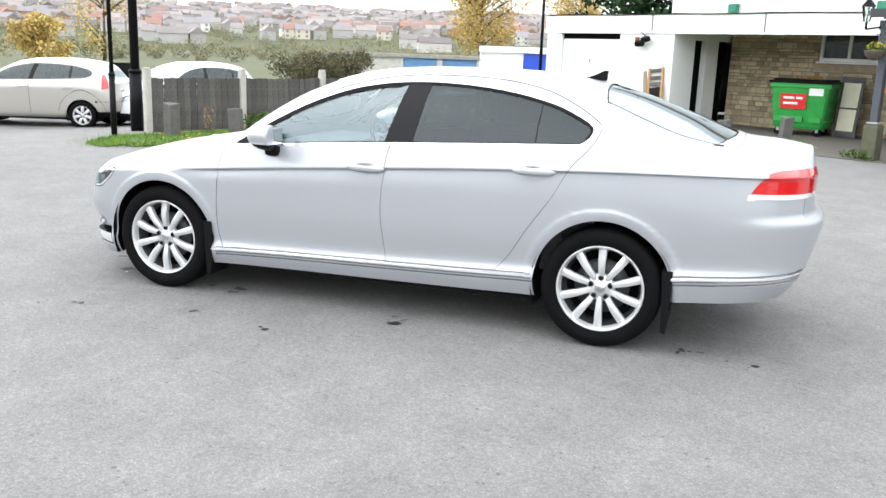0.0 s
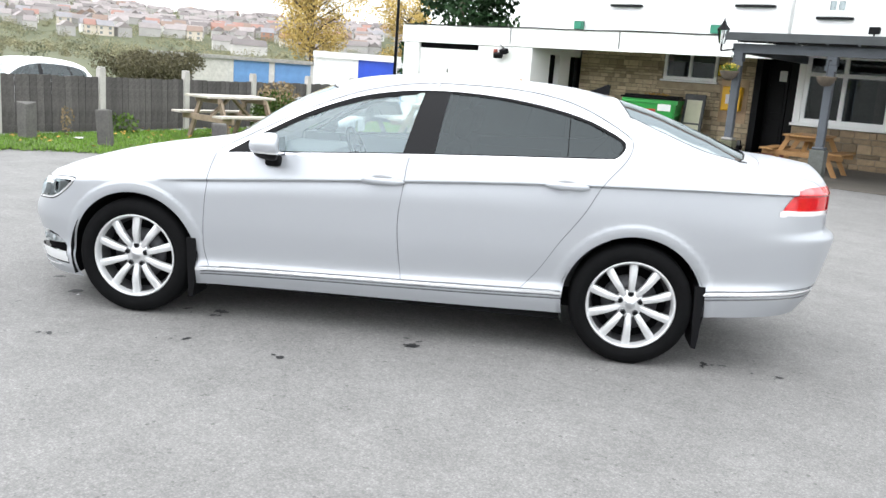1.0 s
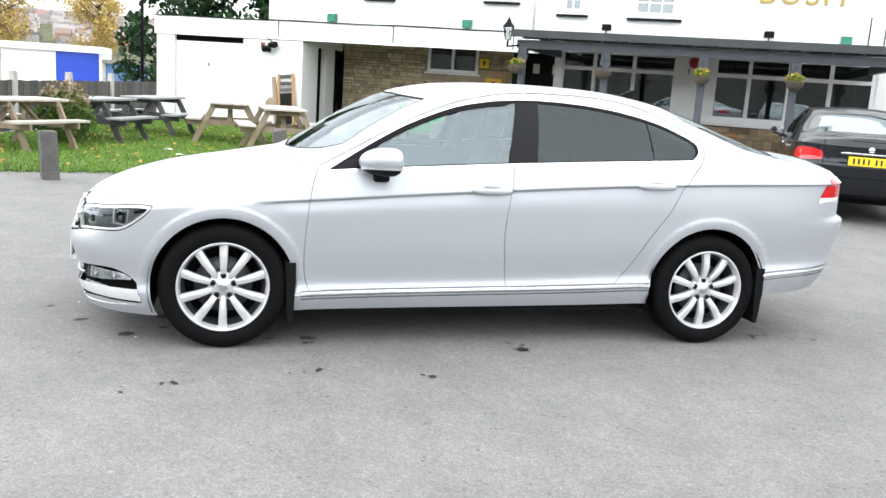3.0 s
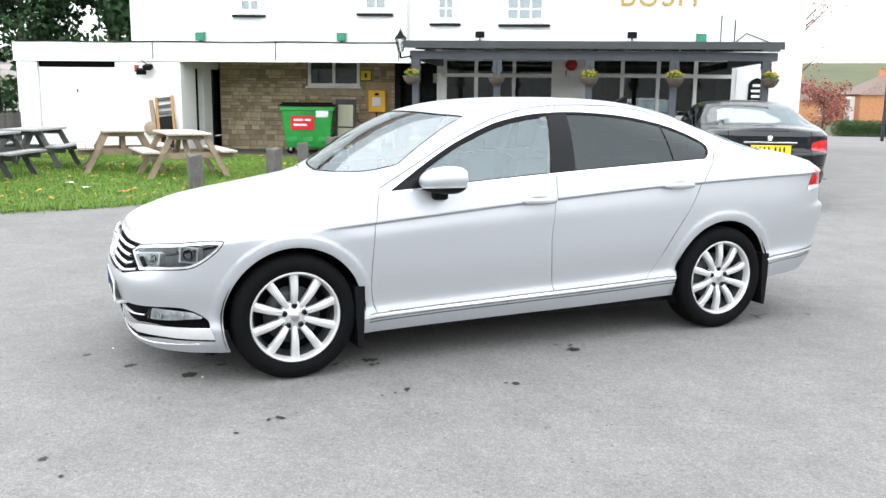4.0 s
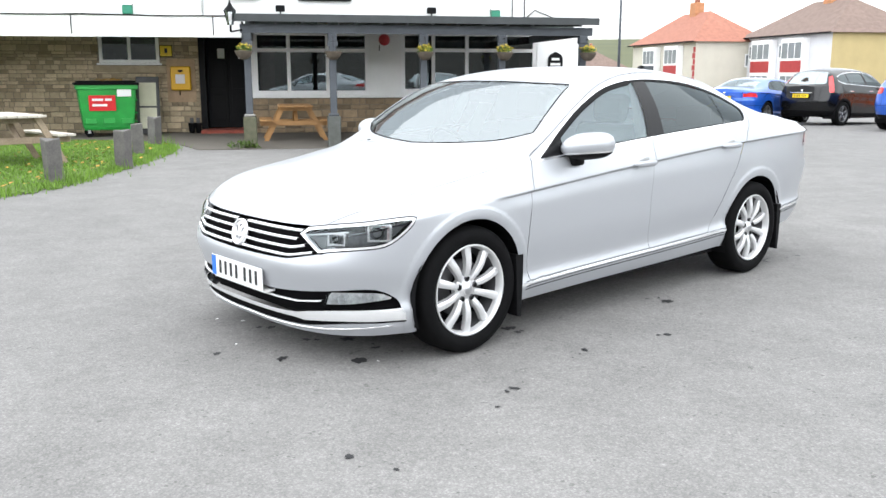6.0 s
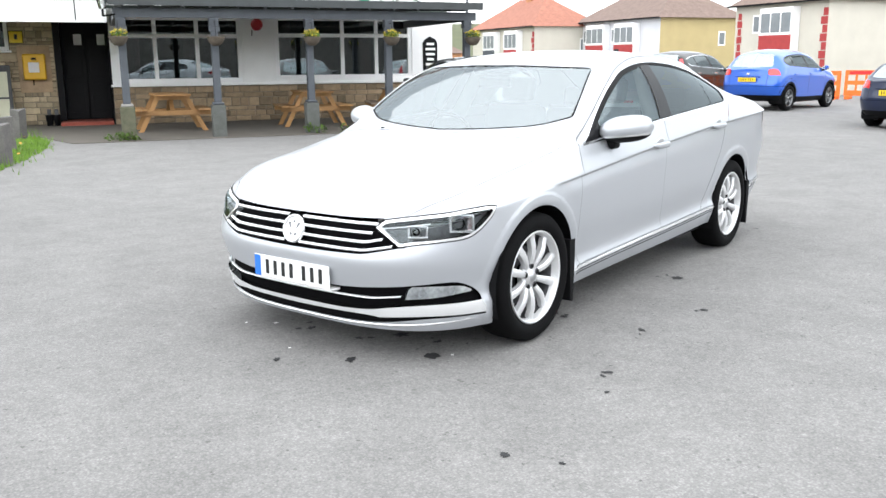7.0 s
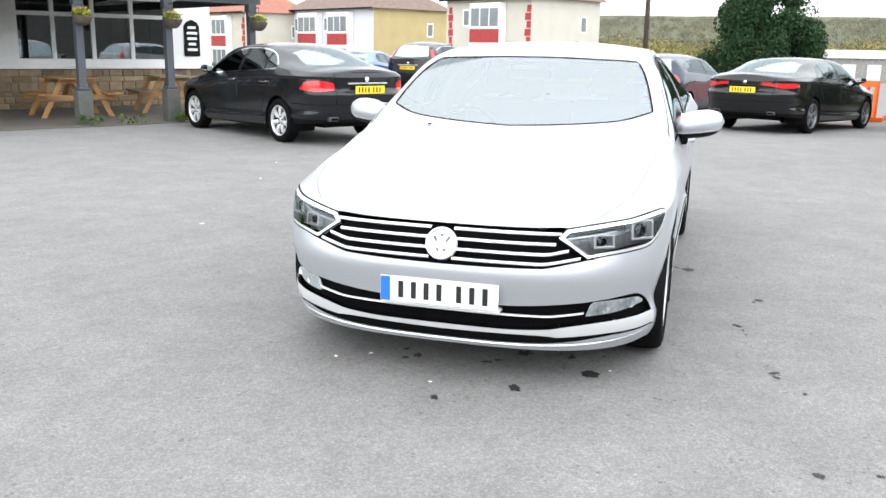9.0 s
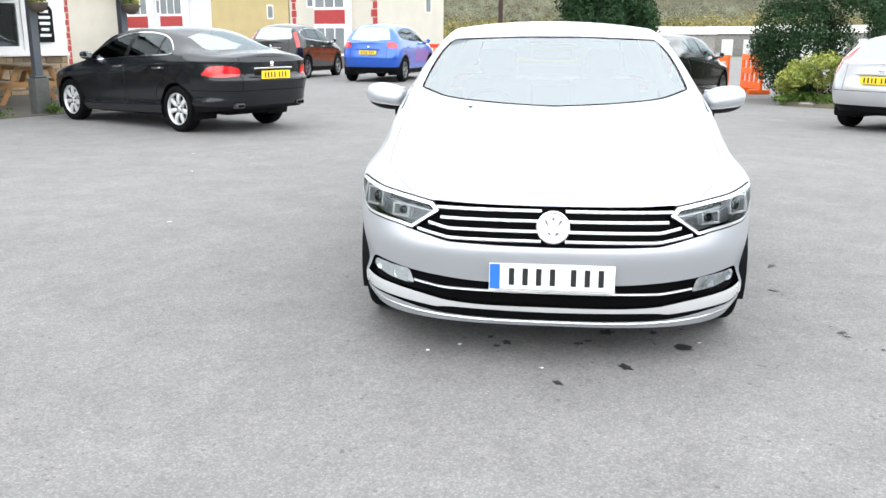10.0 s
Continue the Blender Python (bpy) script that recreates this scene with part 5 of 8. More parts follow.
def stone_courses(wall, x0, x1, z0, z1, y, holes, seed, material=None, big=1.0):
    """Coursed sandstone: each block an object of its own, on shared meshes of a few shapes."""
    rnd = random.Random(seed)
    shapes = {}
    z = z0
    count = 0
    while z < z1 - 0.03:
        h = min(big * rnd.choice((0.07, 0.085, 0.10, 0.12, 0.15)), z1 - z)
        if z1 - z - h < 0.06:
            h = z1 - z
        x = x0
        while x < x1 - 0.02:
            wd = big * rnd.choice((0.11, 0.15, 0.18, 0.22, 0.27, 0.34))
            wd = min(wd, x1 - x)
            if x1 - x - wd < 0.12:
                wd = x1 - x
            blocked = False
            for a, b, c, d in holes:
                if x < b and x + wd > a and z < d and z + h > c:
                    blocked = True
                    if x < a - 0.05:
                        wd, blocked = a - x, False
                    else:
                        x = b
                    break
            if blocked:
                continue
            key = (round(wd, 2), round(h, 2), rnd.randrange(3))
            if key not in shapes:
                bm = bmesh.new()
                g = 0.006
                pts = []
                for u, v in ((0, 0), (1, 0), (1, 1), (0, 1)):
                    pts.append((u * wd + (g if u == 0 else -g), v * h + (g if v == 0 else -g)))
                back = [bm.verts.new((px, 0.02, pz)) for px, pz in pts]
                edge = [bm.verts.new((px, -0.008 + rnd.uniform(-0.004, 0.004), pz)) for px, pz in pts]
                face = [bm.verts.new((px + (0.014 if k in (0, 3) else -0.014), -0.020 + rnd.uniform(-0.007, 0.007), pz + (0.012 if k < 2 else -0.012))) for k, (px, pz) in enumerate(pts)]
                for lo, hi in ((back, edge), (edge, face)):
                    for k in range(4):
                        bm.faces.new((lo[k], lo[(k + 1) % 4], hi[(k + 1) % 4], hi[k]))
                bm.faces.new(face)
                bmesh.ops.recalc_face_normals(bm, faces=bm.faces)
                shapes[key] = part("stone", bm, material or STONE, wall)
                shapes[key].matrix_basis = pose(x, y, z)
            else:
                again("stone", shapes[key], wall, pose(x, y, z))
            count += 1
            x += wd
        z += h


def build_pub():
    # upper storey
    ups = [(-12.52, -11.97, 3.72, 4.95), (-8.97, -8.36, 3.76, 4.95), (-6.95, -6.50, 3.50, 4.75), (-5.08, -4.09, 3.48, 4.90), (-0.9, 0.1, 5.2, 6.2)]
    setting("wall_upper", wall_boxes(-15.76, 2.67, 2.42, 7.6, 25.1, 25.38, ups), WHITE_RENDER, "white painted render upper wall of the pub", "wall")
    bm = boxes((1.3, 2.67, 25.1, 25.38, 0, 2.415), (-15.76, -15.5, 25.39, 33, 0, 7.6), (2.41, 2.67, 25.39, 33, 0, 7.6), (-15.5, 2.41, 32.7, 33, 0, 7.6))
    setting("wall_upper_sides", bm, WHITE_RENDER, "white rendered side walls of the pub", "wall")
    roof = prism([(24.7, 7.6), (33.4, 7.6), (29.05, 10.4)], -16.1, 3.0, "X")
    setting("roof_main", roof, ROOF_TILE_B, "brown tiled pitched roof of the pub", "roof")
    k = 0
    for x0, x1, z0, z1 in ups[:4]:
        k += 1
        mull = ((x0 + x1) / 2,) if x1 - x0 < 0.9 else (x0 + 0.33, x0 + 0.66)
        window(f"window_{k}", x0, x1, z0, z1, 25.14, mull, tuple(np.arange(z0 + 0.3, z1 - 0.1, 0.32)), 0.045, (0.05, 0.06, 0.06, UPVC), "white small-paned upstairs window")
        s = part("sill", boxes((x0 - 0.2, x1 + 0.2, 24.98, 25.098, z0 - 0.17, z0 - 0.11), bevel=0.008), BLACK_PAINT)
        tagged(s, "black painted stone window ledge", "ledge", kind="structure")
    # ground-floor extension: flat roof with a white fascia
    setting("flat_roof", boxes((-16.42, -6.62, 20.75, 25.09, 2.44, 2.56), (-6.6, 1.46, 22.46, 25.09, 2.556, 2.62)), FELT, "grey felt flat roof over the front rooms", "roof")
    bm = boxes((-16.50, -13.2, 20.60, 20.74, 2.16, 2.60), (-13.196, -9.6, 20.603, 20.74, 2.165, 2.60), (-9.596, -6.62, 20.60, 20.74, 2.17, 2.60), bevel=0.006)
    setting("fascia", bm, WHITE_PAINT, "white painted fascia boards along the flat roof", "fascia")
    setting("fascia_edge", boxes((-16.50, -6.62, 20.585, 20.76, 2.604, 2.622)), MOSS_LINE, "grimy lead edge above the fascia", "trim")
    setting("soffit", boxes((-16.4, -6.62, 20.75, 23.04, 2.36, 2.43)), WHITE_PAINT, "white boarded soffit", "ceiling")
    # garage
    setting("wall_garage", wall_boxes(-16.45, -12.36, 0, 2.155, 20.63, 20.86, [(-15.93, -13.97, -0.01, 2.155)]), WHITE_RENDER, "white painted garage front wall", "wall")
    setting("wall_garage_side", boxes((-16.45, -16.22, 20.87, 25.09, 0, 2.43)), WHITE_RENDER, "white painted garage side wall", "wall")
    door = part("door_garage", boxes((-15.92, -13.98, 20.70, 20.74, 0.04, 2.02), bevel=0.004), WHITE_PAINT)
    tagged(door, "white up-and-over garage door", "garage door", kind="structure")
    for i in range(11):
        part("door_rib", boxes((-15.88, -14.02, 20.692, 20.70, 0.10 + i * 0.17, 0.235 + i * 0.17), bevel=0.004), WHITE_PAINT, door)
    part("door_handle", tubes(((-14.95, 20.66, 1.42), (-14.95, 20.66, 1.52), 0.014), seg=8), BLACK_PLASTIC, door, "black lever")
    # solid near-black bar imitates the shade above the door
    part("lintel_gap", boxes((-15.93, -13.97, 20.72, 20.84, 2.03, 2.16)), DARK_VOID, door, "near-black bar in place of the shaded gap above the door")
    # recessed side wall with two dark doorways
    setting("wall_recess", boxes((-12.52, -12.37, 20.87, 21.50, 0, 2.36), (-12.52, -12.37, 21.50, 21.98, 2.05, 2.36), (-12.52, -12.37, 21.98, 22.50, 0, 2.36), (-12.52, -12.37, 22.50, 22.98, 2.05, 2.36)), WHITE_RENDER, "white recess wall with two openings", "wall")
    # solid block: the darkness of the openings is its near-black colour
    setting("recess_dark", boxes((-13.6, -12.53, 21.4, 23.0, 0, 2.3)), DARK_VOID, "near-black block in place of the dark behind the recess openings", "doorway")
    # stone wall
    hole = (-10.0, -8.64, 1.64, 2.36)
    ws = setting("wall_stone", wall_boxes(-12.36, -7.74, 0, 2.36, 23.05, 23.30, [hole]), MORTAR, "coursed buff sandstone wall", "wall")
    stone_courses(ws, -12.36, -7.74, 0.02, 2.35, 23.05, [(hole[0] - 0.01, hole[1] + 0.01, hole[2] - 0.14, hole[3])], 3)
    window("window_5", -10.0, -8.64, 1.66, 2.36, 23.02, (-9.32,), (), 0.075, (0.05, 0.07, 0.05, UPVC), "white two-light window in the stone wall")
    setting("stone_lintel", boxes((-10.15, -8.5, 23.015, 23.05, 1.44, 1.60), bevel=0.01), STONE, "sandstone ledge below the window", "ledge")
    # entrance
    setting("wall_entrance", boxes((-7.74, -7.60, 23.06, 23.7, 0, 2.5), (-6.60, -6.46, 22.52, 23.7, 0, 2.5), (-7.6, -6.6, 23.62, 23.74, 0, 2.5), (-7.74, -6.6, 22.6, 23.05, 2.36, 2.5)), BLACK_PAINT, "black painted entrance lobby", "wall")
    dr = part("door_1", boxes((-7.59, -7.11, 23.55, 23.60, 0.10, 2.2), bevel=0.005), BLACK_PAINT)
    tagged(dr, "black panelled double entrance door", "door", kind="structure")
    part("door_leaf", boxes((-7.09, -6.61, 23.55, 23.60, 0.10, 2.2), bevel=0.005), BLACK_PAINT, dr)
    for x in (-7.35, -6.85):
        for z0, z1 in ((0.25, 0.9), (1.05, 1.95)):
            part("door_panel", boxes((x - 0.17, x + 0.17, 23.535, 23.549, z0, z1), bevel=0.006), BLACK_PAINT, dr)
        nt = part("paper_notice", boxes((x + 0.02, x + 0.19, 23.530, 23.534, 1.78, 2.02)), WHITE_PLATE, dr, "white paper notice")
    setting("door_step", boxes((-7.72, -6.62, 22.45, 23.56, 0.0, 0.09), bevel=0.01), RED_MAT, "red tiled door step", "step")
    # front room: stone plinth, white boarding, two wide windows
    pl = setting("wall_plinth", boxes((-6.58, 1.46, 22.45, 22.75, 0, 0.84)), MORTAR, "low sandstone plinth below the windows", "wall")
    # these darker stones carry the porch's shade in their colour
    stone_courses(pl, -6.58, 1.46, 0.02, 0.83, 22.45, [], 8, STONE_SHADED, 1.35)
    bay1, bay2 = (-6.44, -3.70, 0.92, 2.40), (-2.92, 0.50, 0.96, 2.42)
    setting("wall_front", wall_boxes(-6.58, 1.46, 0.845, 2.55, 22.42, 22.60, [bay1, bay2]), WHITE_PAINT, "white boarded front wall with wide windows", "wall")
    setting("wall_end", boxes((1.30, 1.46, 22.61, 25.09, 0, 2.5)), WHITE_RENDER, "white rendered end wall", "wall")
    setting("plinth_ledge", boxes((-6.62, 1.48, 22.36, 22.44, 0.845, 0.90), bevel=0.008), WHITE_PAINT, "white sill board above the plinth", "ledge")
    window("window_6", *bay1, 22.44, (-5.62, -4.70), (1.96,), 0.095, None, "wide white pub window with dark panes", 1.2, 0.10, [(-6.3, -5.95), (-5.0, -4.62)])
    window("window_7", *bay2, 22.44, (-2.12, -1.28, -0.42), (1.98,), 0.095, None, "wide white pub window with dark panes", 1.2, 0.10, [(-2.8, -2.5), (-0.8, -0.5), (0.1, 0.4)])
    boards = bmesh.new()
    for k in range(7):
        box(boards, -3.66, -2.96, 22.405, 22.419, 1.0 + k * 0.19, 1.185 + k * 0.19)
    setting("boarding", boards, WHITE_PAINT, "white horizontal boards between the windows", "boarding")
    # signwriting on the upper wall
    cu = bpy.data.curves.new("sign_lettering", "FONT")
    cu.body, cu.size, cu.extrude, cu.align_x = "BUSH", 0.78, 0.02, "CENTER"
    sg = new("sign_lettering", cu)
    sg.matrix_basis = pose(-1.08, 25.085, 3.86, 90, 0, 0)
    cu.materials.append(GOLD)
    cu.space_character = 1.12
    tagged(sg, "gold raised letters on the white wall", "lettering")
    # lamps, alarm box, pipes on the wall
    for x in (-13.65, -9.59, 0.05):
        g = thing("green_light", pose(x, 24.98, 3.0), "green and white flood lamp on the flat roof", "lamp", "lamps on the flat roof")
        part("housing", boxes((-0.12, 0.12, -0.10, 0.10, -0.10, 0.12), bevel=0.02), GREEN_LAMP, g)
        part("top", boxes((-0.13, 0.13, -0.11, 0.11, 0.122, 0.17), bevel=0.01), WHITE_LENS, g)
        part("foot", tubes(((0, 0, -0.42), (0, 0, -0.10), 0.02), seg=8), BLACK_PLASTIC, g)
    for x in (-5.76, -1.74):
        g = thing("floodlight", pose(x, 24.9, 3.09), "small black floodlight above the porch", "lamp", "floodlights above the porch")
        part("housing", boxes((-0.12, 0.12, -0.06, 0.06, -0.08, 0.08), bevel=0.012), BLACK_PLASTIC, g)
        part("foot", tubes(((0, 0, -0.50), (0, 0, -0.08), 0.018), seg=8), BLACK_PLASTIC, g)
    pp = part("downpipe", tubes(((-7.75, 25.06, 2.62), (-7.75, 25.06, 7.5), 0.035), seg=10), WHITE_PAINT)
    tagged(pp, "white downpipe on the upper wall", "pipe", kind="structure")
    cb = bmesh.new()
    for a, b in (((0.9, 25.05, 2.9), (1.2, 25.05, 3.15)), ((1.2, 25.05, 3.15), (1.6, 25.05, 3.0)), ((1.6, 25.05, 3.0), (2.1, 25.05, 2.8)), ((0.9, 25.05, 2.62), (0.9, 25.05, 3.5)), ((0.55, 25.05, 2.62), (0.55, 25.05, 3.6))):
        tube(cb, a, b, 0.014, seg=6)
    tagged(part("wall_cable", cb, BLACK_PLASTIC), "black cables on the white wall", "cable", kind="structure")
    cb = bmesh.new()
    for k in range(12):
        x = -16.4 + k * 0.82
        tube(cb, (x, 20.575, 2.615 + 0.012 * math.sin(k * 1.7)), (x + 0.82, 20.575, 2.615 + 0.012 * math.sin((k + 1) * 1.7)), 0.012, seg=6)
    for x in (-13.0, -10.05, -7.2):
        tube(cb, (x, 20.585, 2.22), (x, 20.585, 2.60), 0.010, seg=6)
    tagged(part("fascia_cable", cb, BLACK_PLASTIC), "dark cable running along the fascia", "cable", kind="structure")


build_pub()


STAINED_BASE = mat("stained_grey_base", (0.12, 0.125, 0.12), 0.85, col2=(0.055, 0.06, 0.05), scale=7, fine=50, bump=0.4)


def build_porch():
    y0 = 18.3
    roof = bmesh.new()
    prism([(18.05, 2.44), (22.42, 2.66), (22.42, 2.72), (18.05, 2.50)], -6.62, 0.46, "X", roof)
    setting("porch_roof", roof, FELT, "dark green felt porch roof", "roof")
    setting("porch_fascia", boxes((-6.64, 0.48, 18.02, 18.05, 2.37, 2.51)), DARK_TIMBER, "dark timber edge of the porch roof", "fascia")
    setting("porch_beam", boxes((-6.56, 0.42, y0 - 0.06, y0 + 0.06, 2.17, 2.33), (-6.54, -6.42, y0 + 0.061, 22.41, 2.17, 2.33), (0.28, 0.40, y0 + 0.061, 22.41, 2.17, 2.33)), GREY_TIMBER, "grey painted porch beam", "beam")
    raf = bmesh.new()
    for k in range(14):
        x = -6.4 + k * 0.50
        prism([(18.06, 2.34), (22.4, 2.56), (22.4, 2.655), (18.06, 2.435)], x - 0.025, x + 0.025, "X", raf)
    setting("porch_rafters", raf, DARK_TIMBER, "dark porch rafters", "rafter")
    for x, base in ((-6.44, MOSSY), (-4.83, STAINED_BASE), (-3.05, STAINED_BASE), (-1.46, STAINED_BASE), (0.23, MOSSY)):
        p = thing("porch_post", pose(x, y0, 0), "grey painted porch post on a thick weathered base", "post", "posts of the porch")
        part("shaft", boxes((-0.065, 0.065, -0.065, 0.065, 0.62, 2.17), bevel=0.008), GREY_TIMBER, p)
        part("base", boxes((-0.125, 0.125, -0.125, 0.125, 0.0, 0.60), bevel=0.015), base, p, "weathered post base")
        part("cap", boxes((-0.105, 0.105, -0.105, 0.105, 0.602, 0.65), bevel=0.02), CONCRETE_DARK if base is MOSSY else GREY_TIMBER, p)
        part("post_head", boxes((-0.085, 0.085, -0.085, 0.085, 2.02, 2.168), bevel=0.01), GREY_TIMBER, p)
        part("flange", boxes((-0.10, 0.10, -0.075, -0.066, 1.93, 2.02), bevel=0.003), GREY_TIMBER, p)
    # planters hanging on the posts
    rnd = random.Random(5)
    for x, green in ((-6.50, 1), (-4.83, 0), (-3.05, 2), (-1.46, 2), (0.27, 2)):
        b = thing("hanging_basket", pose(x, y0 - 0.24, 1.80), "brown hanging basket with yellow flowers on a porch post" if green else "empty brown hanging basket on a porch post", "hanging basket", "hanging baskets on the porch")
        part("bowl", revolve([(0.0, -0.13), (0.07, -0.12), (0.13, -0.06), (0.165, 0.02), (0.17, 0.035), (0.15, 0.035)], 20, "Z"), BARK, b, "brown woven bowl", smooth=True)
        part("soil", revolve([(0.0, 0.03), (0.155, 0.02)], 20, "Z"), DARK_WOOD, b)
        part("bracket", tubes(((0, 0.18, 0.30), (0, 0.0, 0.30), 0.008), ((0, 0, 0.30), (0, 0, 0.03), 0.004), seg=6), BLACK_PLASTIC, b)
        if green:
            part("foliage", leaf_clump(rnd, 160 * green, (0.15, 0.15, 0.08), 0.022, (0, 0, 0.07)), LEAF_GREEN, b)
            part("blossom", leaf_clump(rnd, 70 * green, (0.17, 0.17, 0.09), 0.022, (0, 0, 0.10)), LEAF_YELLOW, b, "yellow flowers")
    lan = thing("wall_lantern", pose(-6.72, 18.1, 2.52), "black glazed lantern at the porch corner", "lantern")
    part("body", revolve([(0.05, -0.22), (0.06, -0.20), (0.10, 0.02), (0.105, 0.03)], 6, "Z"), LENS, lan, "clear lantern glass")
    part("lamp_bulb", revolve([(0.0, -0.15), (0.035, -0.12), (0.03, -0.03), (0.0, 0.0)], 10, "Z"), WHITE_LENS, lan, "pale lamp bulb", smooth=True)
    for k in range(6):
        a = math.pi * k / 3
        part("glazing_bar", tubes(((0.052 * math.cos(a), 0.052 * math.sin(a), -0.22), (0.104 * math.cos(a), 0.104 * math.sin(a), 0.03), 0.006), seg=6), BLACK_PLASTIC, lan)
    part("roof", revolve([(0.13, 0.03), (0.05, 0.12), (0.035, 0.16), (0.02, 0.18), (0.0, 0.25)], 6, "Z"), BLACK_PLASTIC, lan)
    part("arm", tubes(((0, 0, -0.22), (0, 0, -0.34), 0.02), ((0, 0, -0.34), (0.2, 0.12, -0.30), 0.015), seg=8), BLACK_PLASTIC, lan)
    al = thing("alarm_bell", pose(-3.33, 22.40, 2.22), "round red bell on the white boards", "bell")
    part("dome", revolve([(0.0, -0.10), (0.08, -0.09), (0.125, -0.05), (0.14, 0.0)], 24), mat("red_gloss", (0.38, 0.012, 0.02), 0.35, var=0.1), al, smooth=True)
    part("pull", tubes(((-0.12, -0.02, -0.12), (-0.13, -0.02, -0.26), 0.012), seg=6), BLACK_PLASTIC, al)
    ch = thing("chalkboard_sign", pose(0.98, 22.42, 1.55), "black arched menu board with pale writing", "sign")
    arch = [(-0.19, -0.42), (0.19, -0.42), (0.19, 0.26), (0.13, 0.35), (0.0, 0.41), (-0.13, 0.35), (-0.19, 0.26)]
    part("board", prism(arch, -0.03, 0.0), BLACK_PAINT, ch)
    for k, w in enumerate((0.20, 0.26, 0.24, 0.18, 0.25)):
        part("writing_bar", boxes((-w / 2, w / 2, -0.034, -0.030, 0.20 - k * 0.125, 0.26 - k * 0.125)), WHITE_PAINT, ch)


build_porch()


# ---- the other parked cars ----
def scale_fn(f, sx, sz):
    return (lambda x: f(np.asarray(x, float) / sx) * sz) if callable(f) else f * sz


def scaled(C, sx, sy, sz, **more):
    D = dict(C)
    for k in ("xf", "xr", "axle_f", "axle_r"):
        D[k] = C[k] * sx
    D["rows"] = [dict(front=r["front"] * sx, back=r["back"] * sx, w=scale_fn(r["w"], sx, sy), z=scale_fn(r["z"], sx, sz)) for r in C["rows"]]
    D["spine"], D["rail_z"] = scale_fn(C["spine"], sx, sz), scale_fn(C["rail_z"], sx, sz)
    D["rail_y"] = scale_fn(C["rail_y"], sx, sy)
    D["house"] = scale_fn(C["house"], sx, 1)
    D["half"] = C["half"] * sy
    D.update(more)
    return D


HATCH = dict(HERO, xf=1.30, xr=-1.30, axle_f=1.30, axle_r=-1.30, nf=2.9, nr=4.0,
             rows=[
                 dict(front=1.98, back=-1.95, w=0.78, z=line((2.1, 0.20), (0.9, 0.21), (-1.0, 0.23), (-2.1, 0.30))),
                 dict(front=2.05, back=-2.02, w=0.86, z=line((2.1, 0.26), (0.9, 0.28), (-1.0, 0.31), (-2.1, 0.40))),
                 dict(front=2.08, back=-2.06, w=0.885, z=line((2.1, 0.40), (0.9, 0.40), (-1.0, 0.42), (-2.1, 0.50))),
                 dict(front=2.09, back=-2.08, w=0.90, z=line((2.1, 0.56), (0.9, 0.60), (-1.0, 0.62), (-2.1, 0.62))),
                 dict(front=2.06, back=-2.03, w=0.905, z=line((2.1, 0.68), (0.9, 0.80), (-1.0, 0.84), (-2.1, 0.80))),
                 dict(front=1.98, back=-2.00, w=line((2.1, 0.80), (1.2, 0.83), (0.8, 0.865), (-1.4, 0.865), (-2.0, 0.82)), z=line((2.1, 0.76), (1.6, 0.90), (1.2, 0.955), (0.85, 0.985), (-0.3, 1.02), (-1.4, 1.06), (-2.0, 0.98))),
             ],
             spine=line((2.1, 0.76), (1.98, 0.80), (1.8, 0.88), (1.5, 0.96), (1.05, 1.03), (0.95, 1.05), (0.45, 1.33), (0.2, 1.43), (-0.2, 1.49), (-0.8, 1.50), (-1.3, 1.465), (-1.60, 1.41), (-1.70, 1.36), (-1.82, 1.20), (-1.92, 1.06), (-2.0, 1.02)),
             rail_y=line((1.0, 0.80), (0.8, 0.76), (0.4, 0.67), (-0.2, 0.61), (-1.3, 0.58), (-1.7, 0.60), (-1.98, 0.66)),
             rail_z=line((1.0, 0.98), (0.8, 1.04), (0.45, 1.26), (0.2, 1.35), (-0.2, 1.41), (-0.8, 1.42), (-1.3, 1.385), (-1.58, 1.33), (-1.74, 1.18), (-1.86, 1.05), (-2.0, 0.99)),
             house=line((1.15, 0.0), (0.88, 1.0), (-1.86, 1.0), (-2.0, 0.5)))

SALOON_DLO = [(0.84, 0.955, 1), (-0.14, 1.023), (-1.25, 1.080, 1), (-1.315, 1.105, 1), (-1.285, 1.150), (-1.107, 1.268), (-0.9, 1.336), (-0.63, 1.365), (-0.31, 1.368), (-0.06, 1.348), (0.186, 1.290), (0.427, 1.193), (0.635, 1.083)]
HATCH_DLO = [(0.80, 1.0, 1), (-0.3, 1.04), (-1.30, 1.085, 1), (-1.50, 1.14), (-1.45, 1.26), (-1.0, 1.35), (-0.3, 1.375), (0.15, 1.31), (0.45, 1.20)]


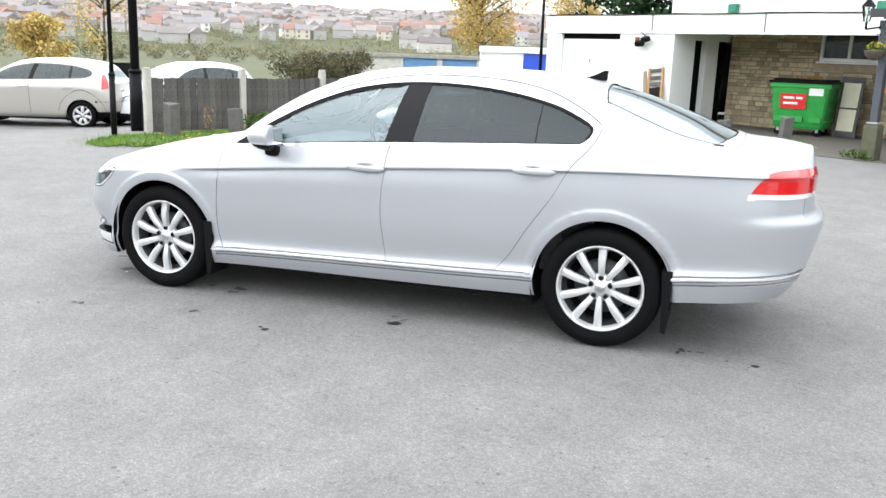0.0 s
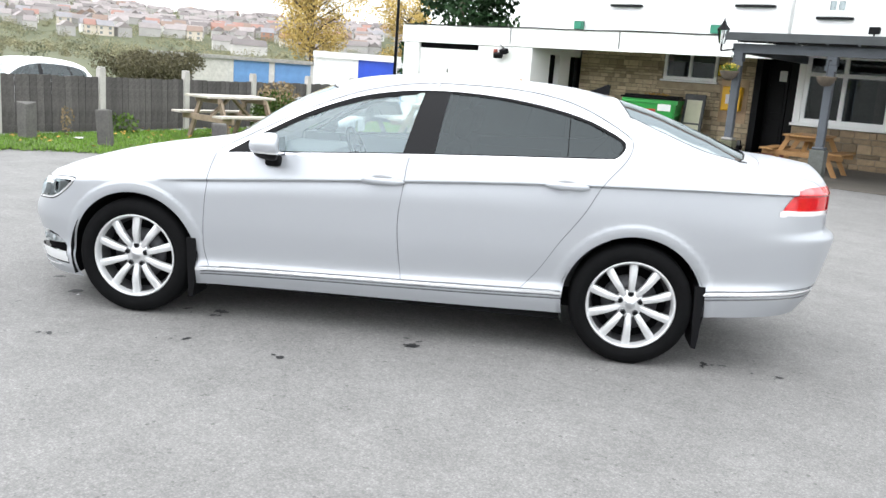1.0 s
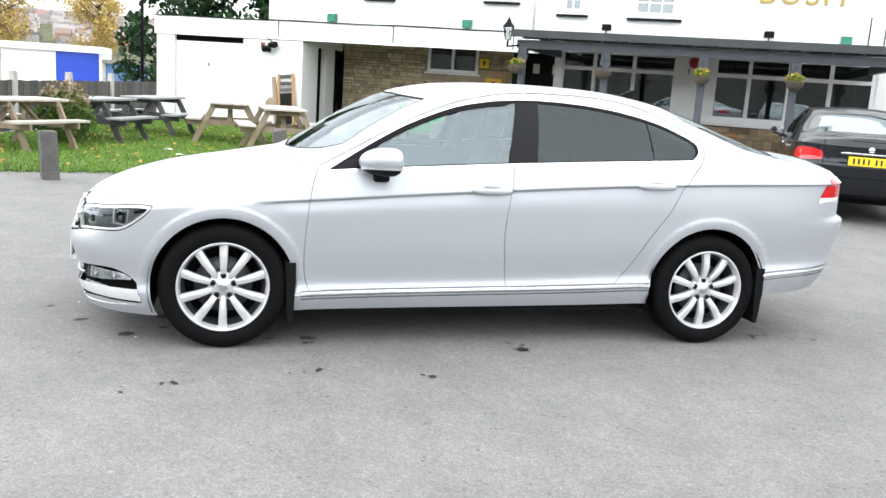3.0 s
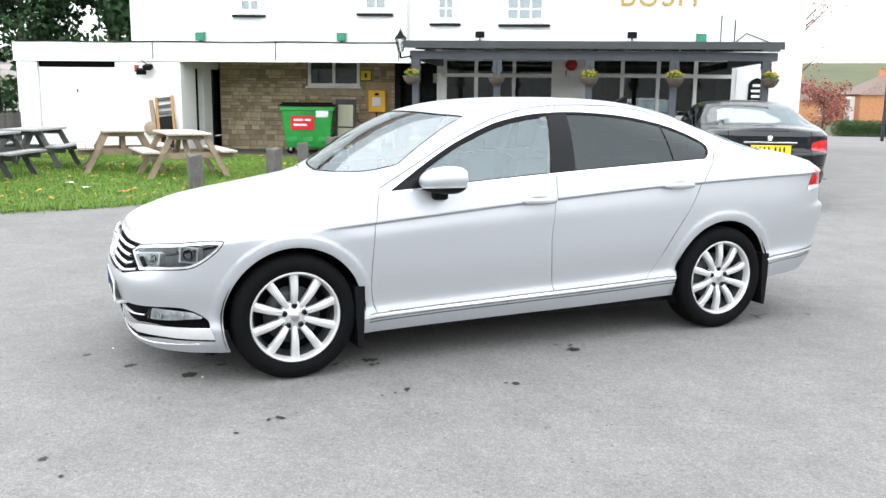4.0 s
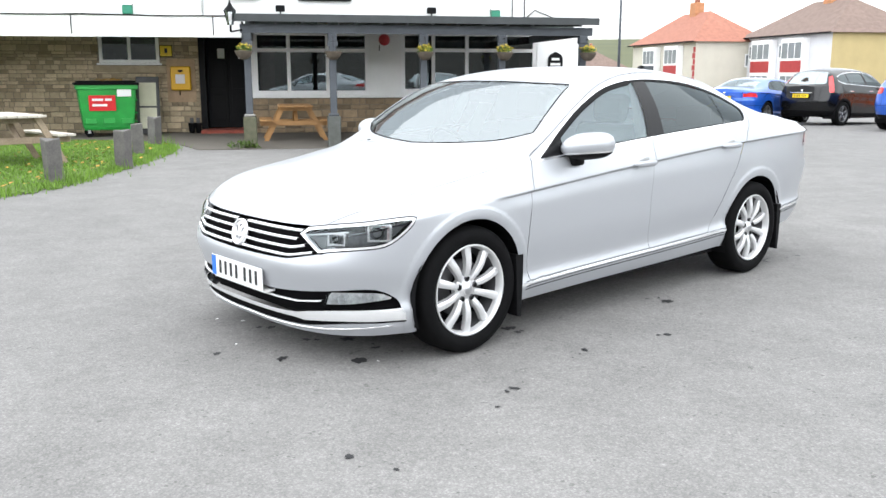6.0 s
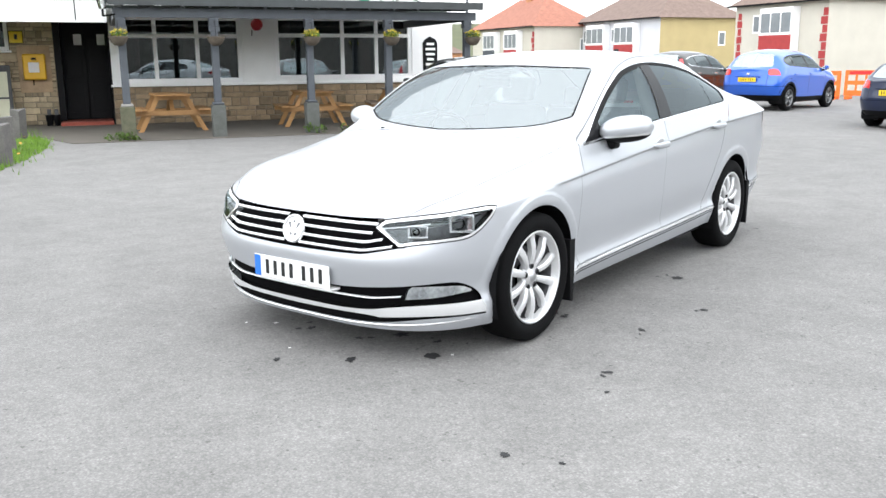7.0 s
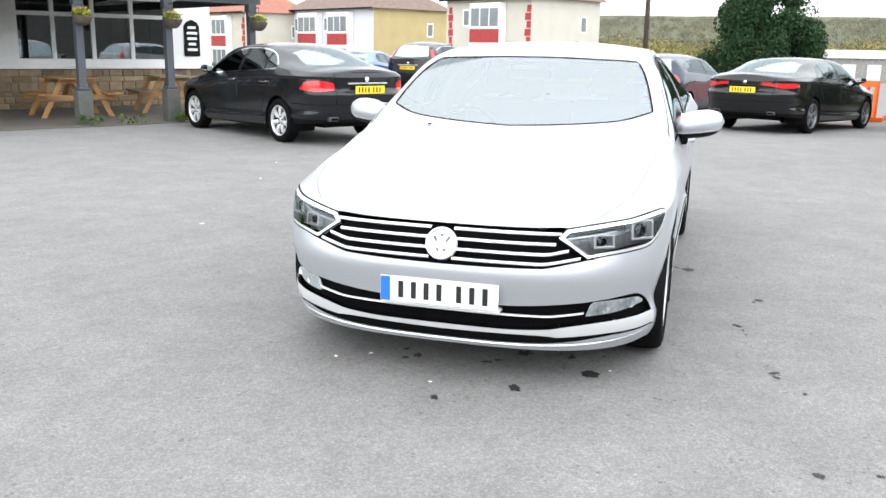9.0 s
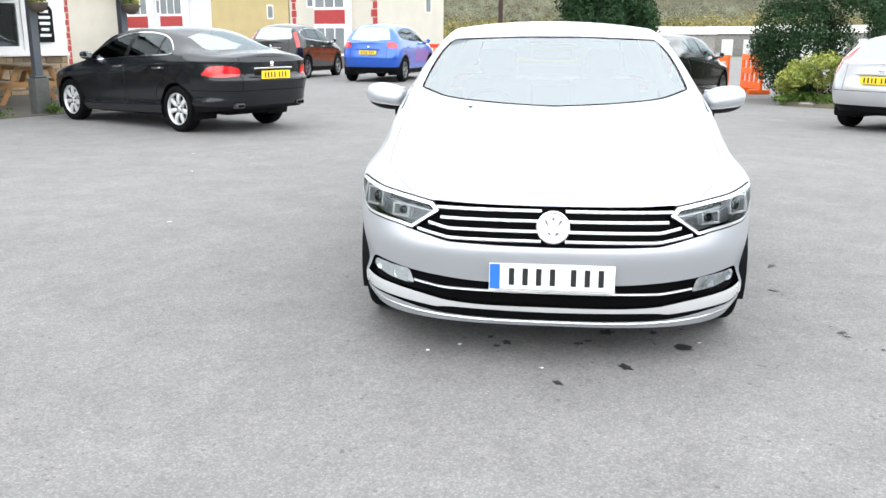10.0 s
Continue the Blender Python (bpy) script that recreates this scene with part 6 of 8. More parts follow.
def build_car(name, label, m, kind, sx, sy, sz, colour, tyre, rim, spokes, lights, rear=True, chrome=True, group="", glass=None, wheel_style="", cladding=False, exhaust=False, alloy=None):
    """A parked car from the saloon or the hatchback shell, stretched to its size. lights: head and tail outlines."""
    base = HERO if kind == "saloon" else HATCH
    C = scaled(base, sx, sy, sz, hub=tyre, arch_f=tyre + 0.045, arch_r=tyre + 0.045, floor=0.19 * sz)
    car = thing(name, m, label, "car", group)
    glass = glass or GLASS_CAR
    bm = shell(C, 0.55)
    for ax, ar in ((C["axle_f"], C["arch_f"]), (C["axle_r"], C["arch_r"])):
        cut(bm, circle_cut(ax, C["hub"], ar, 0.5), ARCH)
    S = lambda pts, kx, kz: rounded([(p[0] * kx, p[1] * kz, *p[2:]) for p in pts], 4)
    dlo = S(SALOON_DLO if kind == "saloon" else HATCH_DLO, sx, sz)
    high = lambda c: (c[:, 1] > 0.40 * sy) & (c[:, 2] > 0.90 * sz)
    if chrome:
        cut(bm, lambda c: poly_cut(dlo, "XZ", high)(c) - 0.010, CHROMELINE, {BASE})
    cut(bm, poly_cut(dlo, "XZ", high), SIDEGLASS, {BASE, CHROMELINE})
    cut(bm, lambda c: np.abs(c[:, 0] / sx + 0.19 + 0.25 * (c[:, 2] / sz - 1.05)) - 0.05, PILLAR, {SIDEGLASS})
    cut(bm, lambda c: np.abs(c[:, 0] / sx + (0.98 if kind == "saloon" else 1.05)) - 0.022, CORNER, {SIDEGLASS})
    ws = S([(1.045, -0.2, 1), (1.045, 0.0), (1.01, 0.3), (0.925, 0.55), (0.785, 0.735, 1), (0.55, 0.675), (0.315, 0.600, 1), (0.405, 0.35), (0.435, 0.0), (0.435, -0.2, 1)], sx, sy)
    cut(bm, poly_cut(ws, "XY", lambda c: c[:, 2] > 0.97 * sz), SCREEN, {BASE})
    if kind == "saloon":
        rw = S([(-1.26, -0.2, 1), (-1.26, 0.0), (-1.31, 0.53, 1), (-1.70, 0.60), (-1.93, 0.62, 1), (-2.02, 0.0), (-2.02, -0.2, 1)], sx, sy)
        cut(bm, poly_cut(rw, "XY", lambda c: c[:, 2] > 0.97 * sz), BACKGLASS, {BASE})
    else:
        rw = S([(-0.2, 1.395, 1), (0.0, 1.395), (0.50, 1.365, 1), (0.60, 1.13), (0.62, 1.075, 1), (0.0, 1.05), (-0.2, 1.05, 1)], sy, sz)
        cut(bm, poly_cut(rw, "YZ", lambda c: c[:, 0] < -1.45 * sx), BACKGLASS, {BASE})
    head, tail = lights
    hl = rounded(head, 4)
    cut(bm, lambda c: np.where(c[:, 0] > 1.2 * sx, inside(hl, c[:, 1] - c[:, 0], c[:, 2]), 5.0), HEAD, {BASE})
    tl = rounded(tail, 4)
    cut(bm, lambda c: np.where(c[:, 0] < -1.3 * sx, inside(tl, -c[:, 0] - c[:, 1], c[:, 2]), 5.0), TAIL, {BASE})
    gr = S([(-0.2, 0.66, 1), (0.0, 0.66), (0.42, 0.65, 1), (0.36, 0.53, 1), (0.0, 0.52), (-0.2, 0.52, 1)], sy, sz)
    cut(bm, poly_cut(gr, "YZ", lambda c: c[:, 0] > 1.5 * sx), GRILLE, {BASE})
    for x0, x1 in ((0.93, 0.90), (-0.145, -0.165)):
        line_gap(bm, lambda c: np.where((c[:, 1] > 0.5) & (c[:, 2] > 0.34 * sz) & (c[:, 2] < 1.03 * sz), c[:, 0] - sx * (x1 + (x0 - x1) * (c[:, 2] - 0.3)), 5.0), GAP, 0.004, {BASE})
    line_gap(bm, lambda c: np.where((c[:, 1] > 0.5) & (c[:, 2] > 0.36 * sz) & (c[:, 2] < 1.0 * sz), np.hypot(c[:, 0] - C["axle_r"], (c[:, 2] - tyre)) - (0.52 * sx + 0.35 * np.maximum(0, c[:, 2] - 0.75 * sz)), 5.0), GAP, 0.004, {BASE})
    if rear:
        line_gap(bm, lambda c: np.where((c[:, 0] < C["xr"] * 1.25) & (c[:, 2] < 1.1 * sz), c[:, 2] - 0.60 * sz, 5.0), GAP, 0.004, {BASE})
        line_gap(bm, lambda c: np.where((c[:, 0] < C["xr"] * 1.3) & (c[:, 2] < 1.06 * sz) & (c[:, 2] > 0.60 * sz), c[:, 1] - 0.56 * sy, 5.0), GAP, 0.004, {BASE, TAIL})
        cut(bm, lambda c: np.where(c[:, 0] < C["xr"] * 1.2, c[:, 2] - 0.385 * sz, 5.0), SILL, {BASE})
    if cladding:
        low = line((2.5, 0.36), (0, 0.36), (-2.5, 0.42))
        cut(bm, lambda c: c[:, 2] - low(c[:, 0]), SILL, {BASE})
        for ax, ar in ((C["axle_f"], C["arch_f"]), (C["axle_r"], C["arch_r"])):
            cut(bm, circle_cut(ax, C["hub"], ar + 0.055, 0.5), SILL, {BASE})
    bm.normal_update()
    panel("body", bm, {BASE}, colour, car)
    panel("lower_trim", bm, {SILL}, BLACK_PLASTIC, car, label="black plastic lower bumper")
    for s in (1, -1):
        panel("window_line", bm, {CHROMELINE}, CHROME, car, push=0.001, flip_only=s, label="bright window line")
        panel("side_window", bm, {SIDEGLASS}, glass, car, flip_only=s)
        panel("door_pillar", bm, {PILLAR}, GLOSS_BLACK, car, flip_only=s)
        panel("quarter_bar", bm, {CORNER}, GLOSS_BLACK, car, flip_only=s)
        lamp = panel("headlight", bm, {HEAD}, LENS, car, flip_only=s, push=0.002)
        if lamp:
            panel("lamp_bowl", bm, {HEAD}, SATIN_METAL, lamp, flip_only=s, push=-0.03)
        panel("tail_lamp", bm, {TAIL}, RED_LENS, car, flip_only=s, push=0.004, label="red tail lamp")
    panel("windscreen", bm, {SCREEN}, GLASS_BACK, car)
    panel("rear_window", bm, {BACKGLASS}, GLASS_BACK, car)
    panel("grille", bm, {GRILLE}, BLACK_PLASTIC, car, push=-0.02)
    panel("panel_joint", bm, {GAP}, BLACK_PLASTIC, car, push=-0.003)
    bm.free()
    liner(car, C)
    for s in (1, -1):
        for ax in (C["axle_f"], C["axle_r"]):
            make_wheel(car, ax, s * (C["half"] - 0.115), C["hub"], tyre, 0.205, rim, spokes, wheel_style or name, alloy)
        wing_mirror(car, 0.70 * sx, s * 0.86 * sy, 1.03 * sz, s, colour, 0.9)
        for x in (-0.02, -1.0):
            b = boxes((x * sx - 0.10, x * sx + 0.10, min(s * 0.895 * sy, s * 0.935 * sy), max(s * 0.895 * sy, s * 0.935 * sy), 0.885 * sz - 0.012, 0.885 * sz + 0.012), bevel=0.008)
            part("door_handle", b, CHROME if chrome else colour, car, "door handle")
    seats(car, (0.05 * sx, -0.85 * sx), 0.34 * sz)
    part("dashboard", boxes((0.50 * sx, 0.88 * sx, -0.7 * sy, 0.7 * sy, 0.6 * sz, 0.92 * sz), bevel=0.05), CABIN, car)
    xb = (C["rows"][-1]["back"] if kind == "saloon" else C["rows"][4]["back"])
    zp = (0.81 if kind == "saloon" else 0.76) * sz
    plate(car, pose(min(r["back"] for r in C["rows"][3:6]) - 0.012, 0, zp, 0, 0, -90), True)
    part("plate_trim", boxes((xb - 0.05, xb - 0.005, -0.36 * sy, 0.36 * sy, zp + 0.075, zp + 0.10), bevel=0.006), CHROME if chrome else colour, car, "strip above the plate")
    part("badge", revolve([(0.0, -0.012), (0.03, -0.01), (0.036, 0.0)], 20), CHROME, car, "round badge").matrix_basis = pose(xb - 0.02, 0, zp + 0.145, 0, 0, -90)
    if exhaust:
        for s in (1, -1):
            x = C["rows"][2]["back"] + 0.03
            b = box(bmesh.new(), x - 0.004, x + 0.16, s * 0.55 - 0.075, s * 0.55 + 0.075, 0.36, 0.43, bevel=0.02)
            pipe = part("exhaust_trim", b, ALLOY_DARK, car, "dull metal exhaust outlet")
            # near-black plug in place of the pipe's unlit hollow
            part("exhaust_mouth", boxes((x - 0.007, x + 0.05, s * 0.55 - 0.060, s * 0.55 + 0.060, 0.375, 0.415), bevel=0.012), DARK_VOID, pipe, "dark exhaust mouth")
    return car


def lamps(head, tail):
    return head, tail


SALOON_HEAD = [(-1.62, 0.66, 1), (-1.2, 0.73), (-0.92, 0.73, 1), (-1.05, 0.60), (-1.5, 0.56, 1)]
HATCH_HEAD = [(-1.5, 0.70, 1), (-1.1, 0.80), (-0.75, 0.85, 1), (-0.95, 0.70), (-1.4, 0.62, 1)]
DARK_ALLOY = mat("grey_alloy", (0.16, 0.165, 0.17), 0.35, metal=0.5, var=0.05, scale=8)
BLACK_CAR = paint("black_metallic_paint", (0.005, 0.0065, 0.009), 0.0, 0.25, 0.5, 0.3)
BLACK_CAR2 = paint("black_gloss_paint", (0.004, 0.0043, 0.0052), 0.0, 0.2, 0.5, 0.3)
NAVY = paint("dark_blue_paint", (0.004, 0.011, 0.04), 0.1, 0.28, 0.5)
BLUE = paint("bright_blue_paint", (0.012, 0.10, 0.52), 0.3, 0.28)
BEIGE = paint("champagne_silver_paint", (0.42, 0.40, 0.365), 0.3, 0.35)
WHITE_CAR = paint("white_car_paint", (0.78, 0.79, 0.80), 0.0, 0.3)
SILVER2 = paint("light_silver_paint", (0.46, 0.465, 0.475), 0.35, 0.35)

build_car("black_saloon", "black four-door saloon car parked nose to the porch", pose(-0.80, 15.58, 0, 0, 0, 90), "saloon", 0.985, 0.968, 0.995, BLACK_CAR, 0.322, 0.228, 7,
          lamps(SALOON_HEAD, [(1.12, 0.80, 1), (1.16, 0.88), (1.30, 0.925), (1.62, 0.93), (1.83, 0.90, 1), (1.86, 0.80, 1), (1.5, 0.775)]), group="parked cars", exhaust=True)
build_car("luxury_saloon", "long black saloon car with twin exhausts parked by the hedge", on_ground(9.95, 12.05, 5, 3.0), "saloon", 1.10, 1.04, 1.02, BLACK_CAR2, 0.345, 0.250, 5,
          lamps(SALOON_HEAD, [(1.35, 0.89, 1), (1.42, 0.955), (1.6, 0.97), (2.36, 0.955, 1), (2.36, 0.925, 1), (2.1, 0.90), (1.85, 0.865)]), chrome=False, alloy=DARK_ALLOY, group="parked cars", exhaust=True)
build_car("dark_blue_hatchback", "dark blue five-door hatchback parked in a row", on_ground(10.55, 15.55, 12), "hatch", 1.0, 0.965, 1.01, NAVY, 0.316, 0.22, 5,
          lamps(HATCH_HEAD, [(0.98, 0.90, 1), (1.05, 1.0), (1.2, 1.04, 1), (1.42, 1.0), (1.44, 0.88, 1), (1.2, 0.86)]), chrome=False, alloy=DARK_ALLOY, group="parked cars")
build_car("blue_crossover", "bright blue compact crossover with black lower trim", on_ground(11.65, 21.75, 22), "hatch", 0.985, 0.98, 1.11, BLUE, 0.345, 0.235, 5,
          lamps(HATCH_HEAD, [(0.92, 0.96, 1), (1.02, 1.10), (1.2, 1.14, 1), (1.40, 1.10), (1.38, 0.96, 1)]), chrome=False, cladding=True, alloy=DARK_ALLOY, group="parked cars")
build_car("black_crossover", "black crossover car with tall red tail lamps", on_ground(11.1, 25.3, 24), "hatch", 1.04, 0.99, 1.12, BLACK_CAR2, 0.35, 0.235, 5,
          lamps(HATCH_HEAD, [(0.98, 0.95, 1), (1.0, 1.2), (1.02, 1.42, 1), (1.16, 1.42, 1), (1.20, 1.2), (1.20, 0.95, 1)]), chrome=True, cladding=True, alloy=DARK_ALLOY, group="parked cars")
build_car("blue_coupe", "blue low car with dark wheels parked beside the road", on_ground(9.2, 26.7, 34), "saloon", 0.985, 1.0, 0.96, BLUE, 0.34, 0.245, 5,
          lamps(SALOON_HEAD, [(1.15, 0.82, 1), (1.25, 0.92), (1.5, 0.94), (1.78, 0.90, 1), (1.76, 0.82, 1)]), chrome=False, alloy=DARK_ALLOY, group="parked cars")
build_car("silver_estate", "light silver estate car at the end of the hedge", on_ground(7.25, 6.0, -14), "hatch", 1.13, 0.98, 1.0, SILVER2, 0.32, 0.22, 5,
          lamps(HATCH_HEAD, [(1.22, 0.85, 1), (1.30, 1.1), (1.38, 1.25, 1), (1.48, 1.22), (1.46, 0.85, 1)]), chrome=False, group="parked cars")
build_car("champagne_mpv", "champagne-coloured compact people carrier on the road", pose(-21.76, 9.05, -0.46, 0, 0, 230), "hatch", 1.03, 0.99, 1.05, BEIGE, 0.315, 0.215, 7,
          lamps(HATCH_HEAD, [(0.94, 0.92, 1), (1.0, 1.1), (1.08, 1.22, 1), (1.18, 1.2), (1.16, 0.92, 1)]), chrome=False, group="parked cars")
build_car("white_crossover", "white compact crossover with a dark roof behind the fence", pose(-21.0, 12.2, -0.46, 0, 0, -79), "hatch", 0.99, 0.97, 1.04, WHITE_CAR, 0.335, 0.225, 7,
          lamps(HATCH_HEAD, [(0.95, 0.85, 1), (1.0, 1.0), (1.2, 1.02, 1), (1.2, 0.86, 1)]), chrome=False, cladding=True, group="parked cars")


# ---- the yard: lawn, fence, tables, bollards, bin ----
LAWN = [(-14.0, 8.3), (-13.5, 7.55), (-12.85, 7.35), (-12.2, 8.5), (-11.2, 9.6), (-10.4, 10.35), (-9.4, 11.2), (-8.65, 12.3), (-8.25, 14.0), (-7.85, 16.5), (-7.85, 18.4), (-8.5, 19.6), (-10.5, 20.3), (-13.0, 20.45), (-16.2, 20.5), (-15.9, 19.0), (-15.25, 16.2), (-14.75, 14.1), (-14.35, 10.5)]


def lawn_height(d):
    return 0.012 + 0.06 * min(1.0, d / 0.5)


def build_lawn():
    poly = rounded(LAWN, 5)
    gx, gy = np.meshgrid(np.arange(-16.6, -7.4, 0.2), np.arange(7.0, 20.8, 0.2), indexing="ij")
    d = -inside(poly, gx.ravel(), gy.ravel()).reshape(gx.shape)
    bm = bmesh.new()
    vs = {}
    for i in range(gx.shape[0]):
        for j in range(gx.shape[1]):
            if d[i, j] > -0.02:
                vs[i, j] = bm.verts.new((gx[i, j], gy[i, j], lawn_height(max(0, d[i, j])) - (0.01 if d[i, j] < 0.05 else 0)))
    for i, j in vs:
        q = [(i, j), (i + 1, j), (i + 1, j + 1), (i, j + 1)]
        if all(k in vs for k in q):
            bm.faces.new([vs[k] for k in q])
    lawn = part("lawn", bm, GRASS_SOIL, None, smooth=True)
    tagged(lawn, "green lawn with fallen leaves in front of the garage", "lawn", kind="structure")
    gen = np.random.RandomState(4)
    p = np.stack([gen.uniform(-16.4, -7.6, 150000), gen.uniform(7.2, 20.6, 150000)], -1)
    dd = -inside(poly, p[:, 0], p[:, 1])
    keep = dd > -0.04 + 0.05 * gen.rand(len(p))
    p, dd = p[keep], dd[keep]
    n = len(p)
    z = 0.008 + 0.06 * np.clip(dd / 0.5, 0, 1)
    rough = np.where(dd < 0.25, 1.5, 1.0) * np.where(dd > 5.2, 1.2, 1.0)
    h = gen.uniform(0.02, 0.055, n) * rough
    a, w = gen.uniform(0, 6.28, n), gen.uniform(0.004, 0.009, n)
    lean = gen.uniform(0, 0.035, (n, 1))
    base = np.column_stack([p, z])
    off = np.column_stack([np.cos(a) * w, np.sin(a) * w, np.zeros(n)])
    tip = base + np.column_stack([np.cos(a + 1.7) * lean[:, 0], np.sin(a + 1.7) * lean[:, 0], h])
    co = np.stack([base - off, base + off, tip], 1).reshape(-1, 3)
    me = bpy.data.meshes.new("grass")
    me.from_pydata(co.tolist(), [], np.arange(3 * n).reshape(n, 3).tolist())
    me.materials.append(GRASS)
    tagged(new("grass", me), "short bright green grass", "grass", kind="stuff")
    # fallen leaves and tall weeds by the kerb
    q = np.stack([gen.uniform(-16, -8, 900), gen.uniform(8, 20, 900)], -1)
    q = q[-inside(poly, q[:, 0], q[:, 1]) > 0.05]
    bm = bmesh.new()
    for x, y in q:
        s, a = gen.uniform(0.02, 0.045), gen.uniform(0, 6.28)
        u, v = Vector((math.cos(a), math.sin(a), 0.3)) * s, Vector((-math.sin(a), math.cos(a), 0.2)) * s * 0.7
        c = Vector((x, y, 0.105))
        bm.faces.new([bm.verts.new(c + k) for k in (u, v, -u, -v)])
    tagged(part("fallen_leaves", bm, LEAF_AUTUMN), "brown fallen leaves on the lawn", "leaves", kind="stuff")
    rnd = random.Random(2)
    bm = bmesh.new()
    for k in range(1500):
        i = rnd.randrange(len(poly))
        if poly[i][1] > 19.8 or (poly[i][0] < -13.9 and poly[i][1] > 9.2):
            continue
        x, y = poly[i][0] + rnd.gauss(-0.15, 0.16), poly[i][1] + rnd.gauss(0.12, 0.16)
        near = min(math.hypot(x - bx, y - by) for bx, by in BOLLARDS)
        hh = rnd.uniform(0.05, 0.12) * (2.6 if near < 0.4 else 1.0)
        a = rnd.uniform(0, 6.28)
        ln = rnd.uniform(0.0, 0.4) * hh
        bm.faces.new([bm.verts.new(v) for v in ((x - 0.007, y, 0.0), (x + 0.007, y, 0.0), (x + ln * math.cos(a), y + ln * math.sin(a), hh))])
    tagged(part("edge_weeds", bm, GRASS), "longer grass and weeds along the lawn's edge", "weeds", kind="stuff")
    weed = leaf_clump(rnd, 2600, (0.50, 0.46, 0.48), 0.03, (-12.65, 12.9, 0.46))
    leaf_clump(rnd, 250, (0.4, 0.3, 0.22), 0.035, (-13.9, 10.6, 0.2), weed)
    tagged(part("scrub", weed, LEAF_GREEN), "untidy green shrub beside the fence", "shrub", kind="stuff")
    gold = leaf_clump(rnd, 120, (0.10, 0.10, 0.26), 0.022, (-13.62, 9.52, 0.30))
    leaf_clump(rnd, 520, (0.42, 0.36, 0.26), 0.028, (-12.6, 12.9, 0.82), gold)
    tagged(part("dry_stalks", gold, mat("dry_stalks", (0.30, 0.22, 0.11), 0.8, col2=(0.14, 0.10, 0.06), scale=8, fine=30)), "dry brown stalks beside the fence", "weeds", kind="stuff")
    apron = bmesh.new()
    prism([(-12.35, 18.9), (-12.35, 23.04), (1.4, 23.04), (1.4, 18.0), (-7.4, 17.9), (-8.0, 19.6), (-9.5, 20.4)][::-1], 0.002, 0.014, "Z", apron)
    setting("pavement", apron, PAVING, "worn brown paving in front of the pub", "pavement")


BOLLARDS = [(-13.35, 8.75), (-12.25, 9.35), (-10.14, 9.75), (-8.77, 12.91), (-8.22, 14.75), (-8.28, 16.65), (-8.29, 18.75)]
build_lawn()

BOLLARD_WOOD = mat("weathered_bollard", (0.155, 0.145, 0.135), 0.9, col2=(0.06, 0.058, 0.058), scale=6, fine=40, bump=0.5)
rb = random.Random(9)
for bx, by in BOLLARDS:
    b = boxes((-0.095, 0.095, -0.095, 0.095, -0.10, 0.56), bevel=0.012)
    for v in b.verts:
        if v.co.z > 0.4:
            v.co.z += 0.05 * noise.noise(Vector((bx * 3 + v.co.x * 9, by * 3 + v.co.y * 9, 0)))
    o = part("wooden_bollard", b, BOLLARD_WOOD)
    o.matrix_basis = pose(bx, by, 0.02, rb.uniform(-3, 3), rb.uniform(-3, 3), rb.uniform(0, 90))
    tagged(o, "square weathered grey timber bollard at the lawn's edge", "bollard", "bollards along the lawn")


def build_fence():
    pts = [(-14.02, 8.62), (-14.25, 10.46), (-14.50, 12.30), (-14.80, 14.12), (-15.20, 16.0), (-15.65, 17.85), (-16.2, 20.3)]
    f = thing("fence", pose(0, 0, 0), "dark weathered board fence between pale concrete posts", "fence")
    for x, y in pts[:-1]:
        b = boxes((-0.055, 0.055, -0.055, 0.055, -0.05, 1.10), bevel=0.01)
        box(b, -0.05, 0.05, -0.05, 0.05, 1.10, 1.13, bevel=0.012)
        part("concrete_post", b, CONCRETE, f, "pale concrete post").matrix_basis = pose(x, y, 0, 0, 0, 8)
    rnd = random.Random(6)
    for (x0, y0), (x1, y1) in zip(pts, pts[1:]):
        ln, a = math.hypot(x1 - x0, y1 - y0), math.degrees(math.atan2(y1 - y0, x1 - x0))
        n = int(ln / 0.125)
        w = (ln - 0.12) / n
        bm = boxes((0, w - 0.006, -0.011, 0.011, 0, 0.90))
        me = None
        for k in range(n):
            t = (0.06 + k * w) / ln
            m = pose(x0 + (x1 - x0) * t, y0 + (y1 - y0) * t, 0.06 + rnd.uniform(-0.012, 0.012), 0, rnd.uniform(-0.5, 0.5), a) @ pose(0, rnd.uniform(-0.006, 0.006), 0)
            if me is None:
                me = part("board", bm, FENCE_WOOD, f)
                me.matrix_basis = m
            else:
                again("board", me, f, m)
        for z in (0.22, 0.78):
            part("rail", boxes((0.05, ln - 0.05, 0.013, 0.05, z, z + 0.07)), FENCE_WOOD, f).matrix_basis = pose(x0, y0, 0, 0, 0, a)


build_fence()


